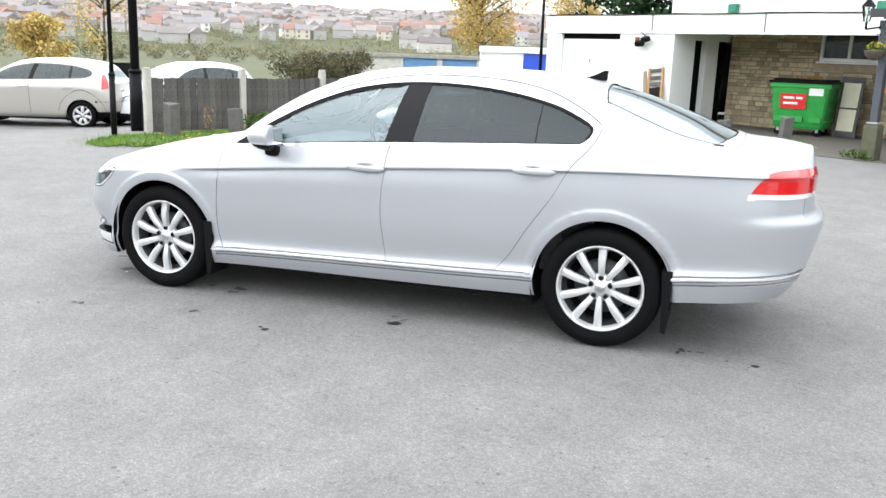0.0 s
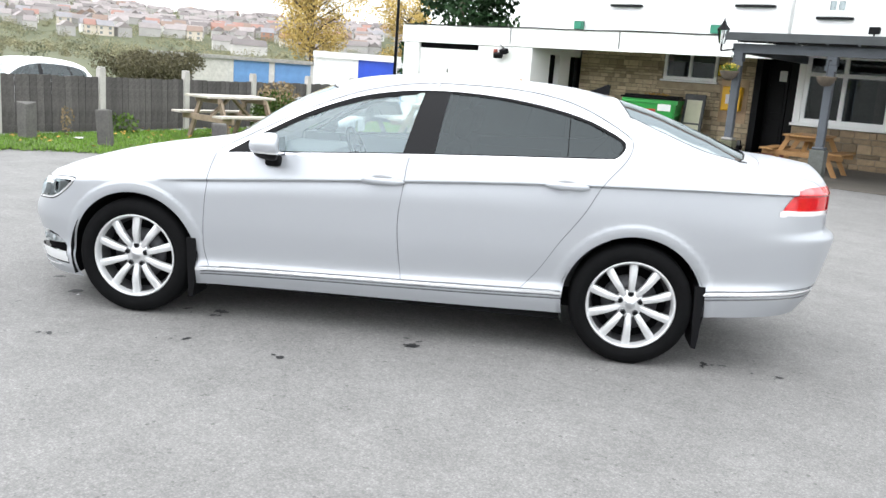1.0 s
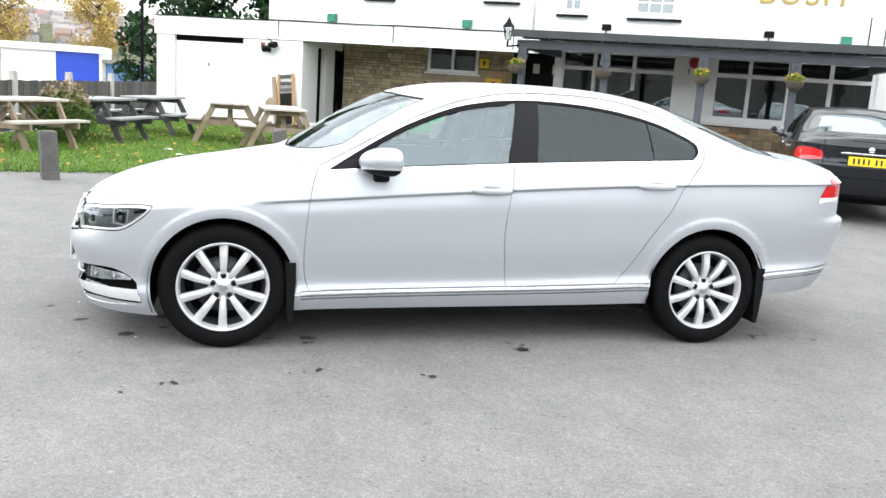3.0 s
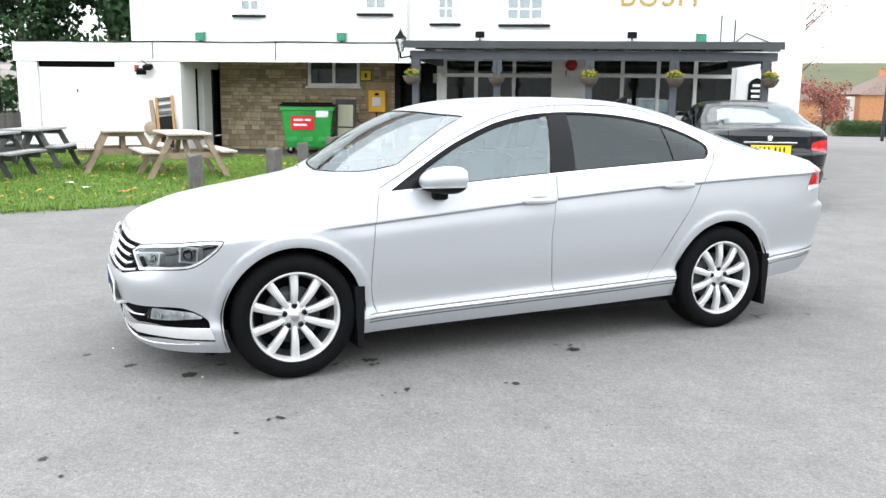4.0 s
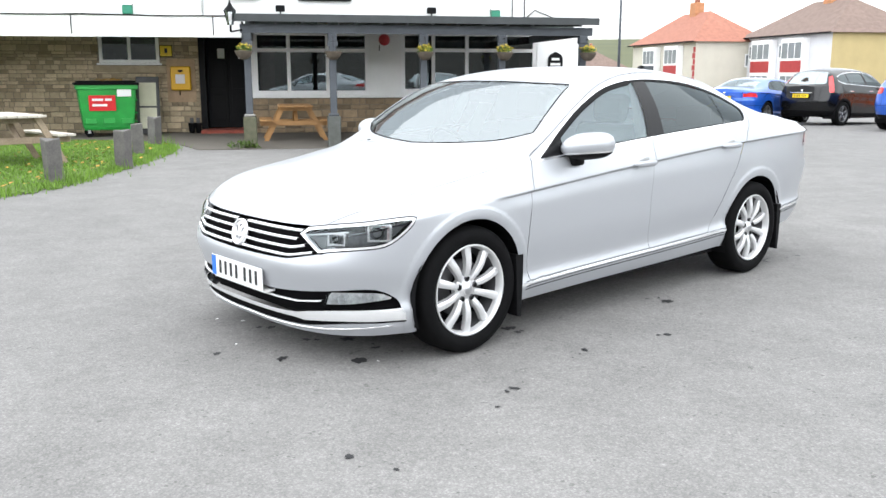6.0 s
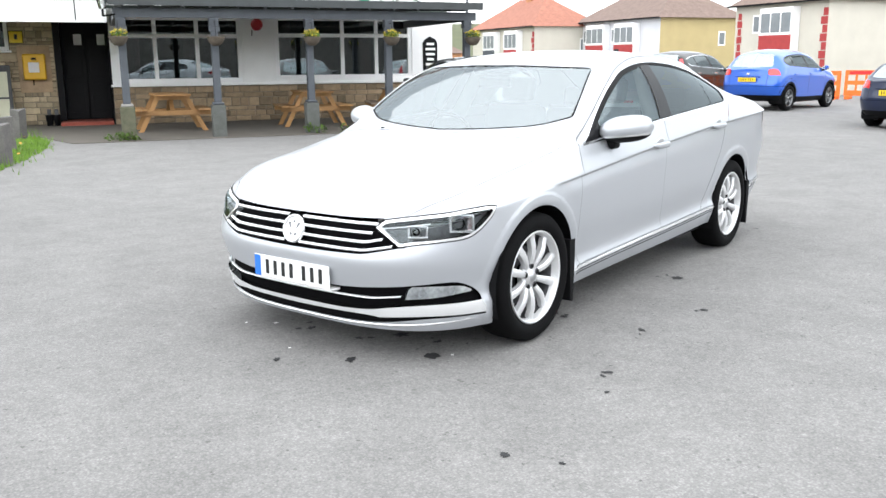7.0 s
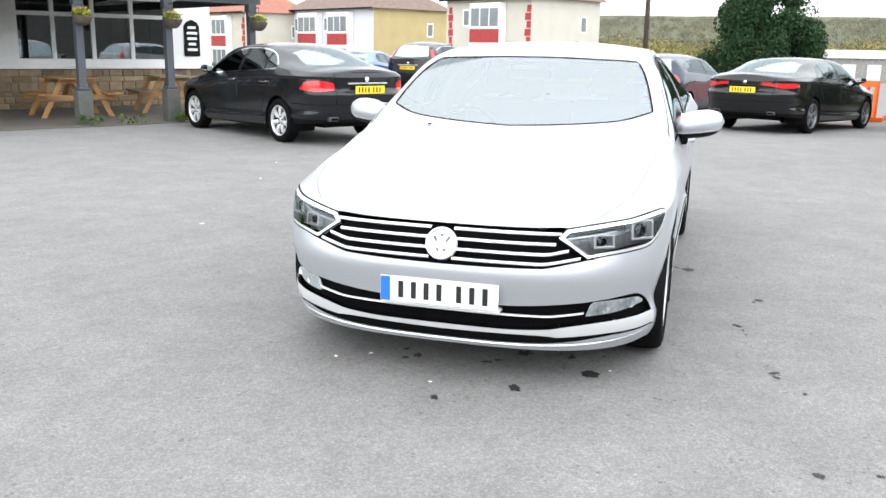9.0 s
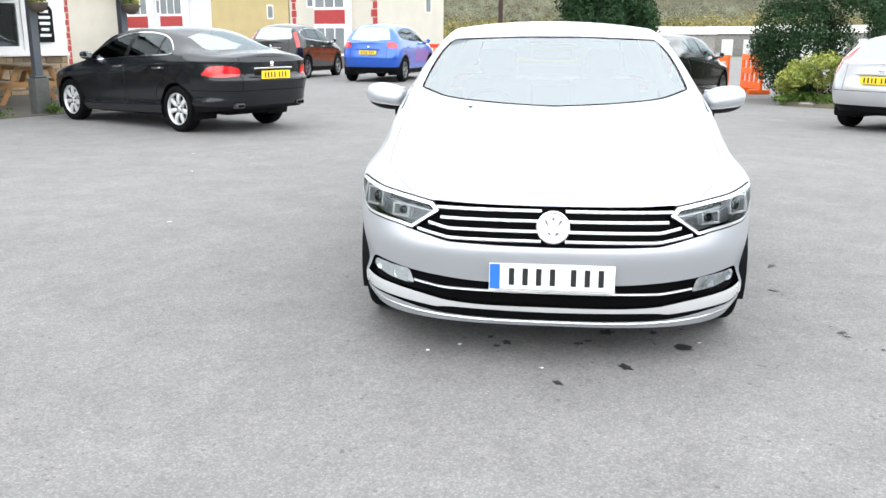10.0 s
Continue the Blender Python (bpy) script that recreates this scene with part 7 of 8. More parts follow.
def picnic_table(m, wood, top, label, group, length=1.5):
    """A-frame picnic table with its two benches; its length runs along x."""
    t = thing("picnic_table", m, label, "picnic table", group)
    h = length / 2
    for k in range(5):
        part("top_plank", boxes((-h, h, -0.345 + k * 0.14, -0.345 + k * 0.14 + 0.132, 0.71, 0.745), bevel=0.004), top, t)
    for s in (1, -1):
        for k in range(2):
            y = s * 0.62 + (k - 0.5) * 0.14
            part("bench_plank", boxes((-h, h, y - 0.066, y + 0.066, 0.42, 0.455), bevel=0.004), top, t)
    for s in (1, -1):
        x = s * (h - 0.22)
        part("seat_bearer", boxes((x - 0.022, x + 0.022, -0.75, 0.75, 0.325, 0.42), bevel=0.004), wood, t)
        part("top_bearer", boxes((x - 0.022, x + 0.022, -0.34, 0.34, 0.63, 0.71), bevel=0.004), wood, t)
        for q in (1, -1):
            bm = prism([(q * 0.22, 0.70), (q * 0.32, 0.70), (q * 0.68, 0.0), (q * 0.58, 0.0)][::q], x + 0.024, x + 0.066, "X")
            part("leg", bm, wood, t)
        bm = bmesh.new()
        box(bm, -0.02, 0.02, -0.04, 0.04, 0, 0.52, 0, pose(x - s * 0.02, 0, 0.36, 0, -s * 48, 0))
        part("brace", bm, wood, t)
    return t


PT = "picnic tables"
GREY_TOP = mat("greyed_table_boards", (0.36, 0.36, 0.36), 0.8, col2=(0.18, 0.18, 0.185), scale=6, fine=40, bump=0.3, random_tint=0.1)
picnic_table(pose(-5.55, 20.25, 0.014, 0, 0, 92), PINE, PINE, "orange pine picnic table under the porch", PT, 1.3)
picnic_table(pose(-2.58, 20.30, 0.014, 0, 0, 88), PINE, PINE, "orange pine picnic table under the porch", PT, 1.3)
picnic_table(pose(-0.45, 20.6, 0.014, 0, 0, 80), PINE, OLD_WOOD, "orange pine picnic table with a greyed top under the porch", PT, 1.3)
picnic_table(pose(-12.52, 11.78, 0.06, 0, 0, 85), OLD_WOOD, TABLE_TOP, "bleached weathered picnic table on the lawn", PT, 1.32)
picnic_table(pose(-12.85, 14.0, 0.04, 0, 0, 98), DARK_WOOD, GREY_TOP, "dark stained picnic table with a grey top on the lawn", PT, 1.3)
picnic_table(pose(-13.2, 16.0, 0.04, 0, 0, 98), DARK_WOOD, GREY_TOP, "dark stained picnic table with a grey top on the lawn", PT, 1.3)
picnic_table(pose(-9.95, 15.1, 0.07, 0, 0, -55), OLD_WOOD, TABLE_TOP, "bleached weathered picnic table on the lawn", PT, 1.5)
picnic_table(pose(-11.35, 15.75, 0.07, 0, 0, -60), OLD_WOOD, TABLE_TOP, "bleached weathered picnic table on the lawn", PT, 1.5)


def build_bin():
    g = mat("green_bin_plastic", (0.02, 0.30, 0.05), 0.45, var=0.12, scale=5, bump=0.1)
    b = thing("wheeled_bin", pose(-9.73, 22.05, 0.01, 0, 0, 14), "large green wheeled bin with a black lid and a red label", "bin")
    body = bmesh.new()
    rings = []
    for z, w, d in ((0.16, 0.50, 0.36), (0.22, 0.53, 0.39), (0.75, 0.585, 0.45), (1.05, 0.61, 0.475), (1.06, 0.65, 0.50), (1.15, 0.65, 0.50)):
        rings.append([body.verts.new((sx * w, sy * d, z)) for sx, sy in ((-1, -1), (1, -1), (1, 1), (-1, 1))])
    for p, q in zip(rings, rings[1:]):
        for k in range(4):
            body.faces.new((p[k], p[(k + 1) % 4], q[(k + 1) % 4], q[k]))
    body.faces.new(rings[0][::-1])
    bmesh.ops.bevel(body, geom=[e for e in body.edges if abs(e.verts[0].co.z - e.verts[1].co.z) > 0.05], offset=0.03, segments=2, affect="EDGES")
    part("body", body, g, b)
    for k in range(3):
        part("rib", boxes((-0.50 + k * 0.38, -0.26 + k * 0.38, -0.465, -0.43, 0.30, 0.42), bevel=0.01), g, b)
    for sz in (0.32, 0.52, 0.80):
        part("side_rib", boxes((0.52 + 0.05 * sz, 0.60 + 0.05 * sz, -0.36, 0.36, sz, sz + 0.03), bevel=0.008), g, b)
    lid = boxes((-0.68, 0.68, -0.54, 0.52, 1.155, 1.205), bevel=0.02)
    box(lid, -0.62, 0.62, -0.40, 0.45, 1.205, 1.245, bevel=0.02)
    part("lid", lid, BLACK_PLASTIC, b, "black plastic lid")
    for x in (-0.42, 0.42):
        for y in (-0.30, 0.30):
            part("castor", tubes(((x, y - 0.025, 0.085), (x, y + 0.025, 0.085), 0.085), seg=16), RUBBER, b, "black castor wheel")
            part("castor_fork", boxes((x - 0.03, x + 0.03, y - 0.045, y + 0.045, 0.09, 0.18)), SATIN_METAL, b)
    red = part("red_label", boxes((-0.40, 0.16, -0.485, -0.478, 0.58, 0.92), bevel=0.002), mat("red_label", (0.62, 0.02, 0.025), 0.5, var=0.05), b, "red label with white bars")
    red.matrix_basis = pose(0, 0.014, 0, 6.5, 0, 0) @ pose(0, 0.08, 0.06)
    for k, (x0, x1) in enumerate(((-0.33, -0.10), (-0.06, 0.08), (-0.33, -0.02))):
        part("label_bar", boxes((x0, x1, -0.489, -0.485, 0.80 - (k // 2) * 0.12, 0.85 - (k // 2) * 0.12)), WHITE_PLATE, red)
    part("white_label", boxes((0.20, 0.50, -0.488, -0.482, 0.90, 1.06), bevel=0.002), WHITE_PLATE, b, "white label")
    rnd = random.Random(3)
    tagged(part("dead_leaf_litter", leaf_clump(rnd, 60, (0.35, 0.2, 0.02), 0.03, (0.1, 0.0, 1.268)), LEAF_AUTUMN, b), "dead leaves on the lid", kind="stuff")
    a = thing("display_board", pose(-8.88, 22.35, 0.014, -8, 0, 0), "dark framed board with two cream sheets leaning by the bin", "board")
    part("panel", boxes((-0.26, 0.26, -0.03, 0.0, 0.0, 1.34), bevel=0.02), DARK_WOOD, a)
    cream = mat("cream_paper", (0.62, 0.60, 0.46), 0.7, var=0.06)
    for z0, z1 in ((0.14, 0.62), (0.66, 1.20)):
        part("sheet", boxes((-0.19, 0.19, -0.036, -0.031, z0, z1), bevel=0.002), cream, a)
    # leaning timber by the garage
    p = thing("timber_plank", pose(-12.93, 20.50, 0.07, -7, -9, 0), "grey plank leaning on the garage wall", "plank")
    part("plank", boxes((-0.055, 0.055, -0.02, 0.02, 0, 1.5), bevel=0.004), OLD_WOOD, p)
    q = thing("a_board", pose(-12.62, 20.42, 0.07, -8, -7, 0), "folded wooden chalkboard leaning on the garage wall", "sign board")
    for x in (-0.19, 0.19):
        part("stile", boxes((x - 0.03, x + 0.03, -0.02, 0.02, 0, 1.32), bevel=0.004), PINE, q)
    part("board", boxes((-0.16, 0.16, -0.01, 0.012, 0.10, 0.85)), BLACK_PAINT, q)
    for z in (0.90, 1.05, 1.22):
        part("slat", boxes((-0.16, 0.16, -0.018, 0.018, z, z + 0.075), bevel=0.004), DARK_WOOD, q)
    d = thing("garage_floodlight", pose(-13.25, 20.58, 1.98), "pair of black floodlights on the garage wall", "lamp")
    part("plate", boxes((-0.20, -0.12, -0.03, 0.05, -0.06, 0.10), bevel=0.008), RED_MAT, d, "red mounting plate")
    for x, z, r in ((-0.02, -0.02, 20), (0.19, 0.08, -20)):
        part("lamp_head", boxes((-0.11, 0.11, -0.14, 0.0, -0.06, 0.06), bevel=0.02), BLACK_PLASTIC, d).matrix_basis = pose(x, -0.04, z, 25, 0, r)
    part("cable", tubes(((0.1, 0, 0.12), (-0.05, 0, 0.22), 0.01), seg=6), BLACK_PLASTIC, d)
    rs = part("round_shield", revolve([(0.0, -0.02), (0.15, -0.02), (0.165, 0.0)], 24), OLD_WOOD)
    rs.matrix_basis = pose(-13.1, 20.52, 0.62)
    tagged(rs, "round wooden disc leaning on the garage wall", "wooden disc")
    y = thing("defibrillator_box", pose(-8.16, 23.02, 1.3), "yellow emergency cabinet on a wooden backboard", "cabinet")
    part("backboard", boxes((-0.33, 0.33, -0.015, 0.012, -0.56, 0.46), bevel=0.004), mat("plywood", (0.42, 0.30, 0.19), 0.8, var=0.15, scale=5), y, "plywood backboard")
    part("cabinet", boxes((-0.23, 0.23, -0.20, -0.016, -0.28, 0.28), bevel=0.03), mat("yellow_cabinet", (0.75, 0.42, 0.01), 0.4, var=0.04), y)
    part("window", boxes((-0.12, 0.10, -0.212, -0.20, -0.12, 0.10), bevel=0.006), WHITE_LENS, y, "pale viewing window")
    part("handle", boxes((-0.05, 0.05, -0.225, -0.20, 0.15, 0.20), bevel=0.008), BLACK_PLASTIC, y)
    part("pipe", tubes(((-0.05, -0.01, -0.40), (-0.05, -0.01, -0.28), 0.015), seg=8), BLACK_PLASTIC, y)
    s = thing("yellow_sign", pose(-8.48, 23.015, 1.94), "small yellow sign with a dark symbol on the stone wall", "sign")
    part("face", boxes((-0.13, 0.13, -0.015, 0.0, -0.12, 0.12), bevel=0.004), YELLOW_PLATE, s)
    part("symbol", boxes((-0.03, 0.03, -0.019, -0.015, -0.05, 0.06)), INK, s)
    part("edge", boxes((-0.145, 0.145, -0.008, 0.004, -0.135, 0.135), bevel=0.003), BLACK_PLASTIC, s)
    for x in (-7.95, -7.80):
        k = thing("plant_pot", pose(x, 22.75, 0.014), "black plastic pot by the entrance", "pot", "pots by the entrance")
        part("pot", revolve([(0.0, 0.0), (0.06, 0.0), (0.085, 0.22), (0.09, 0.24), (0.078, 0.24), (0.07, 0.2), (0.0, 0.2)], 18, "Z"), BLACK_PLASTIC, k, smooth=True)
        part("rubbish", boxes((-0.04, 0.04, -0.04, 0.04, 0.2, 0.36), bevel=0.01), DARK_WOOD, k)


build_bin()


# ---- oil spots and small litter on the asphalt ----
OIL = mat("dried_oil", (0.035, 0.035, 0.037), 0.6, col2=(0.012, 0.012, 0.013), scale=12, fine=60, spec=0.3)
LITTER = mat("scrap_of_paper", (0.75, 0.74, 0.72), 0.8, var=0.08, scale=20)

ORANGE_SCRAP = mat("orange_packet", (0.75, 0.16, 0.05), 0.5, var=0.1, scale=20)


def blot(rnd, r, n=22, lift=0.0):
    """A flat ragged patch."""
    bm = bmesh.new()
    a0, k1, k2, long = rnd.uniform(0, 6), rnd.uniform(0.1, 0.4), rnd.uniform(0.1, 0.3), rnd.uniform(0.9, 1.7)
    edge = []
    for k in range(n):
        a = 2 * math.pi * k / n
        q = r * (1 + k1 * math.sin(2 * a + a0) + k2 * math.sin(5 * a + 2 * a0) + rnd.uniform(-0.2, 0.2))
        edge.append(bm.verts.new((q * long * math.cos(a), q * math.sin(a), lift * rnd.uniform(0.2, 1))))
    c = bm.verts.new((0, 0, lift))
    for p, q in zip(edge, edge[1:] + edge[:1]):
        bm.faces.new((c, p, q))
    return bm


def build_stains():
    rnd = random.Random(31)
    lot = thing("oil_stains", pose(0, 0, 0), "dark dried oil spots on the grey asphalt", "stain", kind="structure")
    spots = [(-5.54, 5.13, 5), (-5.92, 5.23, 3), (-6.25, 5.37, 3), (-5.98, 5.8, 4), (-5.57, 5.5, 4), (-5.79, 5.53, 2.5), (-5.44, 5.32, 3), (-4.66, 5.54, 4), (-4.63, 5.46, 2.5), (-3.52, 5.94, 4), (-3.83, 5.27, 3), (-2.27, 6.97, 4), (-1.89, 7.08, 3), (-4.37, 5.09, 2.5), (-4.88, 4.61, 3), (-5.68, 4.02, 2.5), (-5.52, 3.88, 2)]
    for x, y, r in spots:
        for k in range(rnd.choice((1, 2, 3, 4))):
            q = r * 0.0085 * rnd.uniform(0.5, 1.1) * (1 if k == 0 else 0.4)
            o = part("oil_stain", blot(rnd, q), OIL, lot)
            o.matrix_basis = pose(x + k * rnd.uniform(-0.09, 0.09), y + k * rnd.uniform(-0.07, 0.07), 0.003 + 0.0004 * k, 0, 0, rnd.uniform(0, 360))
    for x, y, r in ((-6.14, 5.95, 1.6), (-6.29, 6.02, 1.1), (-5.37, 9.22, 1.8), (-3.76, 11.1, 1.8), (-6.16, 5.5, 1.0), (-5.45, 5.09, 1.0), (-2.94, 12.17, 1.8)):
        o = part("litter", blot(rnd, r * 0.0075, 9, 0.005), LITTER)
        tagged(o, "small white scrap of litter on the asphalt", "litter", "scraps of litter")
        o.matrix_basis = pose(x, y, 0.004, 0, 0, rnd.uniform(0, 360))

    for x, y, m, lab in ((-9.55, 12.25, ORANGE_SCRAP, "torn orange packet lying on the lawn"), (-10.3, 12.6, LITTER, "white paper scrap lying on the lawn"), (-10.9, 13.2, LITTER, "white paper scrap lying on the lawn"), (-12.9, 9.3, LITTER, "white paper scrap lying on the lawn")):
        o = part("litter", blot(rnd, 0.05, 11, 0.02), m)
        tagged(o, lab, "litter", "scraps of litter")
        o.matrix_basis = pose(x, y, 0.10, 0, 0, rnd.uniform(0, 360))

build_stains()


# ---- weeds at the feet of the porch posts ----
def build_weeds():
    rnd = random.Random(91)
    for x, y, r, n in ((0.30, 18.08, 0.22, 260), (-1.40, 18.10, 0.20, 160), (-0.62, 18.12, 0.30, 120), (-3.0, 18.10, 0.18, 90), (-6.55, 18.06, 0.25, 200), (-2.3, 18.12, 0.30, 70)):
        w = leaves_mesh("weed_clump", rnd, [(rnd.uniform(-r, r), rnd.uniform(-0.07, 0.05), rnd.uniform(0.02, 0.16), 0.10, 0.07, 0.09, n // 6) for k in range(6)], 0.028, LEAF_GREEN, None)
        w.matrix_basis = pose(x, y, 0.0)
        tagged(w, "small green weeds growing at the foot of a porch post", "weeds", "weeds by the porch", "stuff")


build_weeds()


# ---- unseen plain wall added behind the car park to darken reflections and the porch ----
DULL_BRICK = mat("dull_brown_brick", (0.125, 0.115, 0.105), 0.9, var=0.2, scale=3, fine=30, bump=0.3)
setting("wall_south", boxes((-45, 34, -14.3, -14.0, -0.8, 5.0)), DULL_BRICK, "added unseen brown brick wall that darkens reflections and the porch", "wall")


# ---- lamp posts, hedge bed, barriers ----
for x, y, r, h, lab in ((-13.85, 7.99, 0.036, 6.0, "thin black lamp post by the lawn"), (-15.45, 8.97, 0.085, 7.0, "thick black lamp post behind the fence"), (-17.6, 21.6, 0.05, 6.0, "thin dark pole beside the garage")):
    t = thing("lamp_post", pose(x, y, 0), lab, "lamp post", "dark poles")
    part("shaft", tubes(((0, 0, -0.1), (0, 0, h), r, r * 0.7), seg=14), BLACK_PAINT, t)
    part("base", tubes(((0, 0, -0.1), (0, 0, 1.0), r * 1.35, r * 1.3), seg=14), BLACK_PAINT, t)
    part("collar", tubes(((0, 0, 1.0), (0, 0, 1.06), r * 1.5, r * 1.1), seg=14), BLACK_PAINT, t)
POLE_WOOD = mat("creosoted_pole", (0.06, 0.042, 0.033), 0.85, var=0.3, scale=5, bump=0.3)
tp = thing("telegraph_pole", pose(19.3, 22.85, -0.3), "brown wooden telegraph pole with a white tag", "telegraph pole")
part("shaft", tubes(((0, 0, -0.2), (0, 0, 8), 0.10, 0.075), seg=12), POLE_WOOD, tp)
part("tag", boxes((-0.17, -0.13, -0.17, 0.12, 1.2, 1.75)), WHITE_PLATE, tp, "white tag")
st = thing("street_lamp", pose(12.8, 47.8, -0.55), "tall slim grey street lamp", "street lamp")
part("shaft", tubes(((0, 0, 0), (0, 0, 8.5), 0.09, 0.06), seg=10), GREY_TIMBER, st)
part("head", boxes((-0.1, 0.6, -0.1, 0.1, 8.5, 8.62), bevel=0.02), GREY_TIMBER, st)

ORANGE = mat("orange_barrier_plastic", (0.85, 0.16, 0.02), 0.5, var=0.06, scale=6)


def barrier(m):
    t = thing("road_barrier", m, "orange plastic road barrier", "barrier", "orange barriers")
    part("panel", wall_boxes(-0.7, 0.7, 0.12, 1.0, -0.03, 0.03, [(-0.6 + k * 0.31, -0.36 + k * 0.31, 0.30 + j * 0.34, 0.50 + j * 0.34) for k in range(4) for j in range(2)]), ORANGE, t)
    for x in (-0.55, 0.55):
        part("foot", boxes((x - 0.08, x + 0.08, -0.28, 0.28, 0.0, 0.12), bevel=0.02), ORANGE, t)
    part("stripe", boxes((-0.55, 0.2, -0.036, -0.031, 0.86, 0.97)), mat("red_stripe", (0.6, 0.02, 0.02), 0.5, var=0.05) if "red_stripe" not in bpy.data.materials else bpy.data.materials["red_stripe"], t, "red reflective stripe")


for x, y, a in ((14.0, 12.5, 60), (14.6, 13.4, 75), (14.6, 11.6, 40), (17.3, 26.0, -62), (18.1, 24.7, -58), (18.9, 23.4, -60), (19.7, 22.1, -55)):
    barrier(pose(x, y, hill_height(x, y), 0, 0, a))


CONE_RED = mat("red_orange_cone", (0.80, 0.09, 0.04), 0.5, var=0.06, scale=6)


def cone(m):
    t = thing("traffic_cone", m, "orange traffic cone with a white band", "traffic cone", "traffic cones")
    part("body", revolve([(0.15, 0.03), (0.11, 0.25), (0.03, 0.70), (0.0, 0.70)], 18, "Z"), CONE_RED, t, smooth=True)
    part("foot", boxes((-0.19, 0.19, -0.19, 0.19, 0.0, 0.035), bevel=0.01), ORANGE, t)
    part("band", revolve([(0.092, 0.36), (0.068, 0.50)], 18, "Z"), WHITE_PLATE, t, smooth=True)


for x, y in ((13.4, 47.7), (13.7, 46.0), (15.2, 44.8)):
    cone(pose(x, y, hill_height(x, y)))

# planted bed by the silver estate
LEAF_VARIEGATED = mat("variegated_leaves", (0.40, 0.40, 0.10), 0.6, col2=(0.13, 0.20, 0.04), scale=2, fine=9, island=0.3, spec=0.15)
EDGE_SOIL = mat("earth_edging", (0.13, 0.105, 0.075), 0.95, col2=(0.055, 0.055, 0.03), scale=5, fine=40, bump=0.6)
rnd_bed = random.Random(31)
bed = bmesh.new()
rim = []
for k in range(28):
    t = k / 27
    x, y = 10.2 + 0.5 * t + 0.10 * math.sin(9 * t) + (3.4 * (t - 0.78) / 0.22 if t > 0.78 else 0), 5.2 + 5.6 * t - (0.5 * (t - 0.78) / 0.22 if t > 0.78 else 0)
    rim.append((x, y))
rows_ = []
for x, y in rim:
    z = hill_height(x, y)
    rows_.append([bed.verts.new((x + dx, y - 0.05 * dx, z + dz + rnd_bed.uniform(-0.008, 0.008))) for dx, dz in ((-0.06, -0.02), (0.02, 0.05), (0.18, 0.09), (0.8, 0.11), (7.0, 0.12))])
for p, q in zip(rows_, rows_[1:]):
    for k in range(4):
        bed.faces.new((p[k], p[k + 1], q[k + 1], q[k]))
setting("bed_soil", bed, EDGE_SOIL, "earth of the planted bed with a ragged edge", "soil", smooth=True)
for x, y, a in ((10.66, 9.05, 84), (10.5, 7.0, 88)):
    ks = part("edging_stone", boxes((-0.16, 0.16, -0.06, 0.06, -0.05, 0.09), bevel=0.02), CONCRETE_DARK)
    ks.matrix_basis = pose(x - 0.02, y, hill_height(x, y), 0, 0, a)
    tagged(ks, "pale stone set in the rim of the planted bed", "edging stone", "edging stones")
hb = thing("hedge_bush", pose(12.9, 9.35, -0.15), "large dense dark green bush", "bush")
for bar in (((0, 0, 0), (0.3, 0.2, 1.2), 0.06, 0.03), ((0.2, 0.3, 0), (-0.4, 0.1, 1.2), 0.05, 0.02), ((0, -0.2, 0), (0.2, -0.5, 1.2), 0.05, 0.02)):
    part("stem", tubes(bar, seg=6), BARK, hb)
blobs = []
for k in range(150):
    a, h = rnd_bed.uniform(0, 6.28), rnd_bed.random()
    r = 1.5 * math.sqrt(max(0.05, 1 - (2 * h - 0.85) ** 2)) * rnd_bed.uniform(0.6, 1.0)
    blobs.append((r * math.cos(a), r * math.sin(a) * 1.35 - 0.3, 0.2 + h * 2.75, 0.32, 0.32, 0.34, 420))
leaves_mesh("foliage", rnd_bed, blobs, 0.030, LEAF_DARK, hb)
vs = thing("variegated_shrub", pose(11.15, 8.9, -0.05), "yellow and green variegated shrub", "shrub")
for end in ((0.2, 0.1, 0.4), (-0.2, 0.1, 0.4)):
    part("stem", tubes(((0, 0, -0.05), end, 0.02, 0.01), seg=5), BARK, vs)
leaves_mesh("leaves", rnd_bed, [(rnd_bed.uniform(-0.45, 0.45), y, (0.15 + 0.8 * max(0.0, 1 - (y / 1.15) ** 2)) * rnd_bed.uniform(0.35, 1.0), 0.22, 0.22, 0.16, 160) for y in (rnd_bed.uniform(-0.95, 1.0) for k in range(40))], 0.032, LEAF_VARIEGATED, vs)
iv = leaves_mesh("ground_ivy", rnd_bed, [(x + rnd_bed.uniform(0.1, 1.6), y, hill_height(x, y) + 0.14, 0.3, 0.3, 0.13, 150) for x, y in (rnd_bed.choice(rim) for k in range(90))], 0.034, LEAF_GREEN, None)
tagged(iv, "green ivy covering the planted bed", "ivy", kind="stuff")

hoard = setting("hoarding", boxes((-25.9, -24.5, 10.4, 10.5, -0.9, 0.95), (-24.5, -24.4, 10.4, 12.3, -0.9, 0.95), (-24.0, -23.9, 11.2, 13.0, -0.9, 0.25)), BLACK_PAINT, "black boarded hoarding beside the road", "hoarding")
field = setting("field", boxes((-60, -31, 12.5, 34, -1.2, -0.78)), GRASS_SOIL, "green playing field beyond the road", "field")
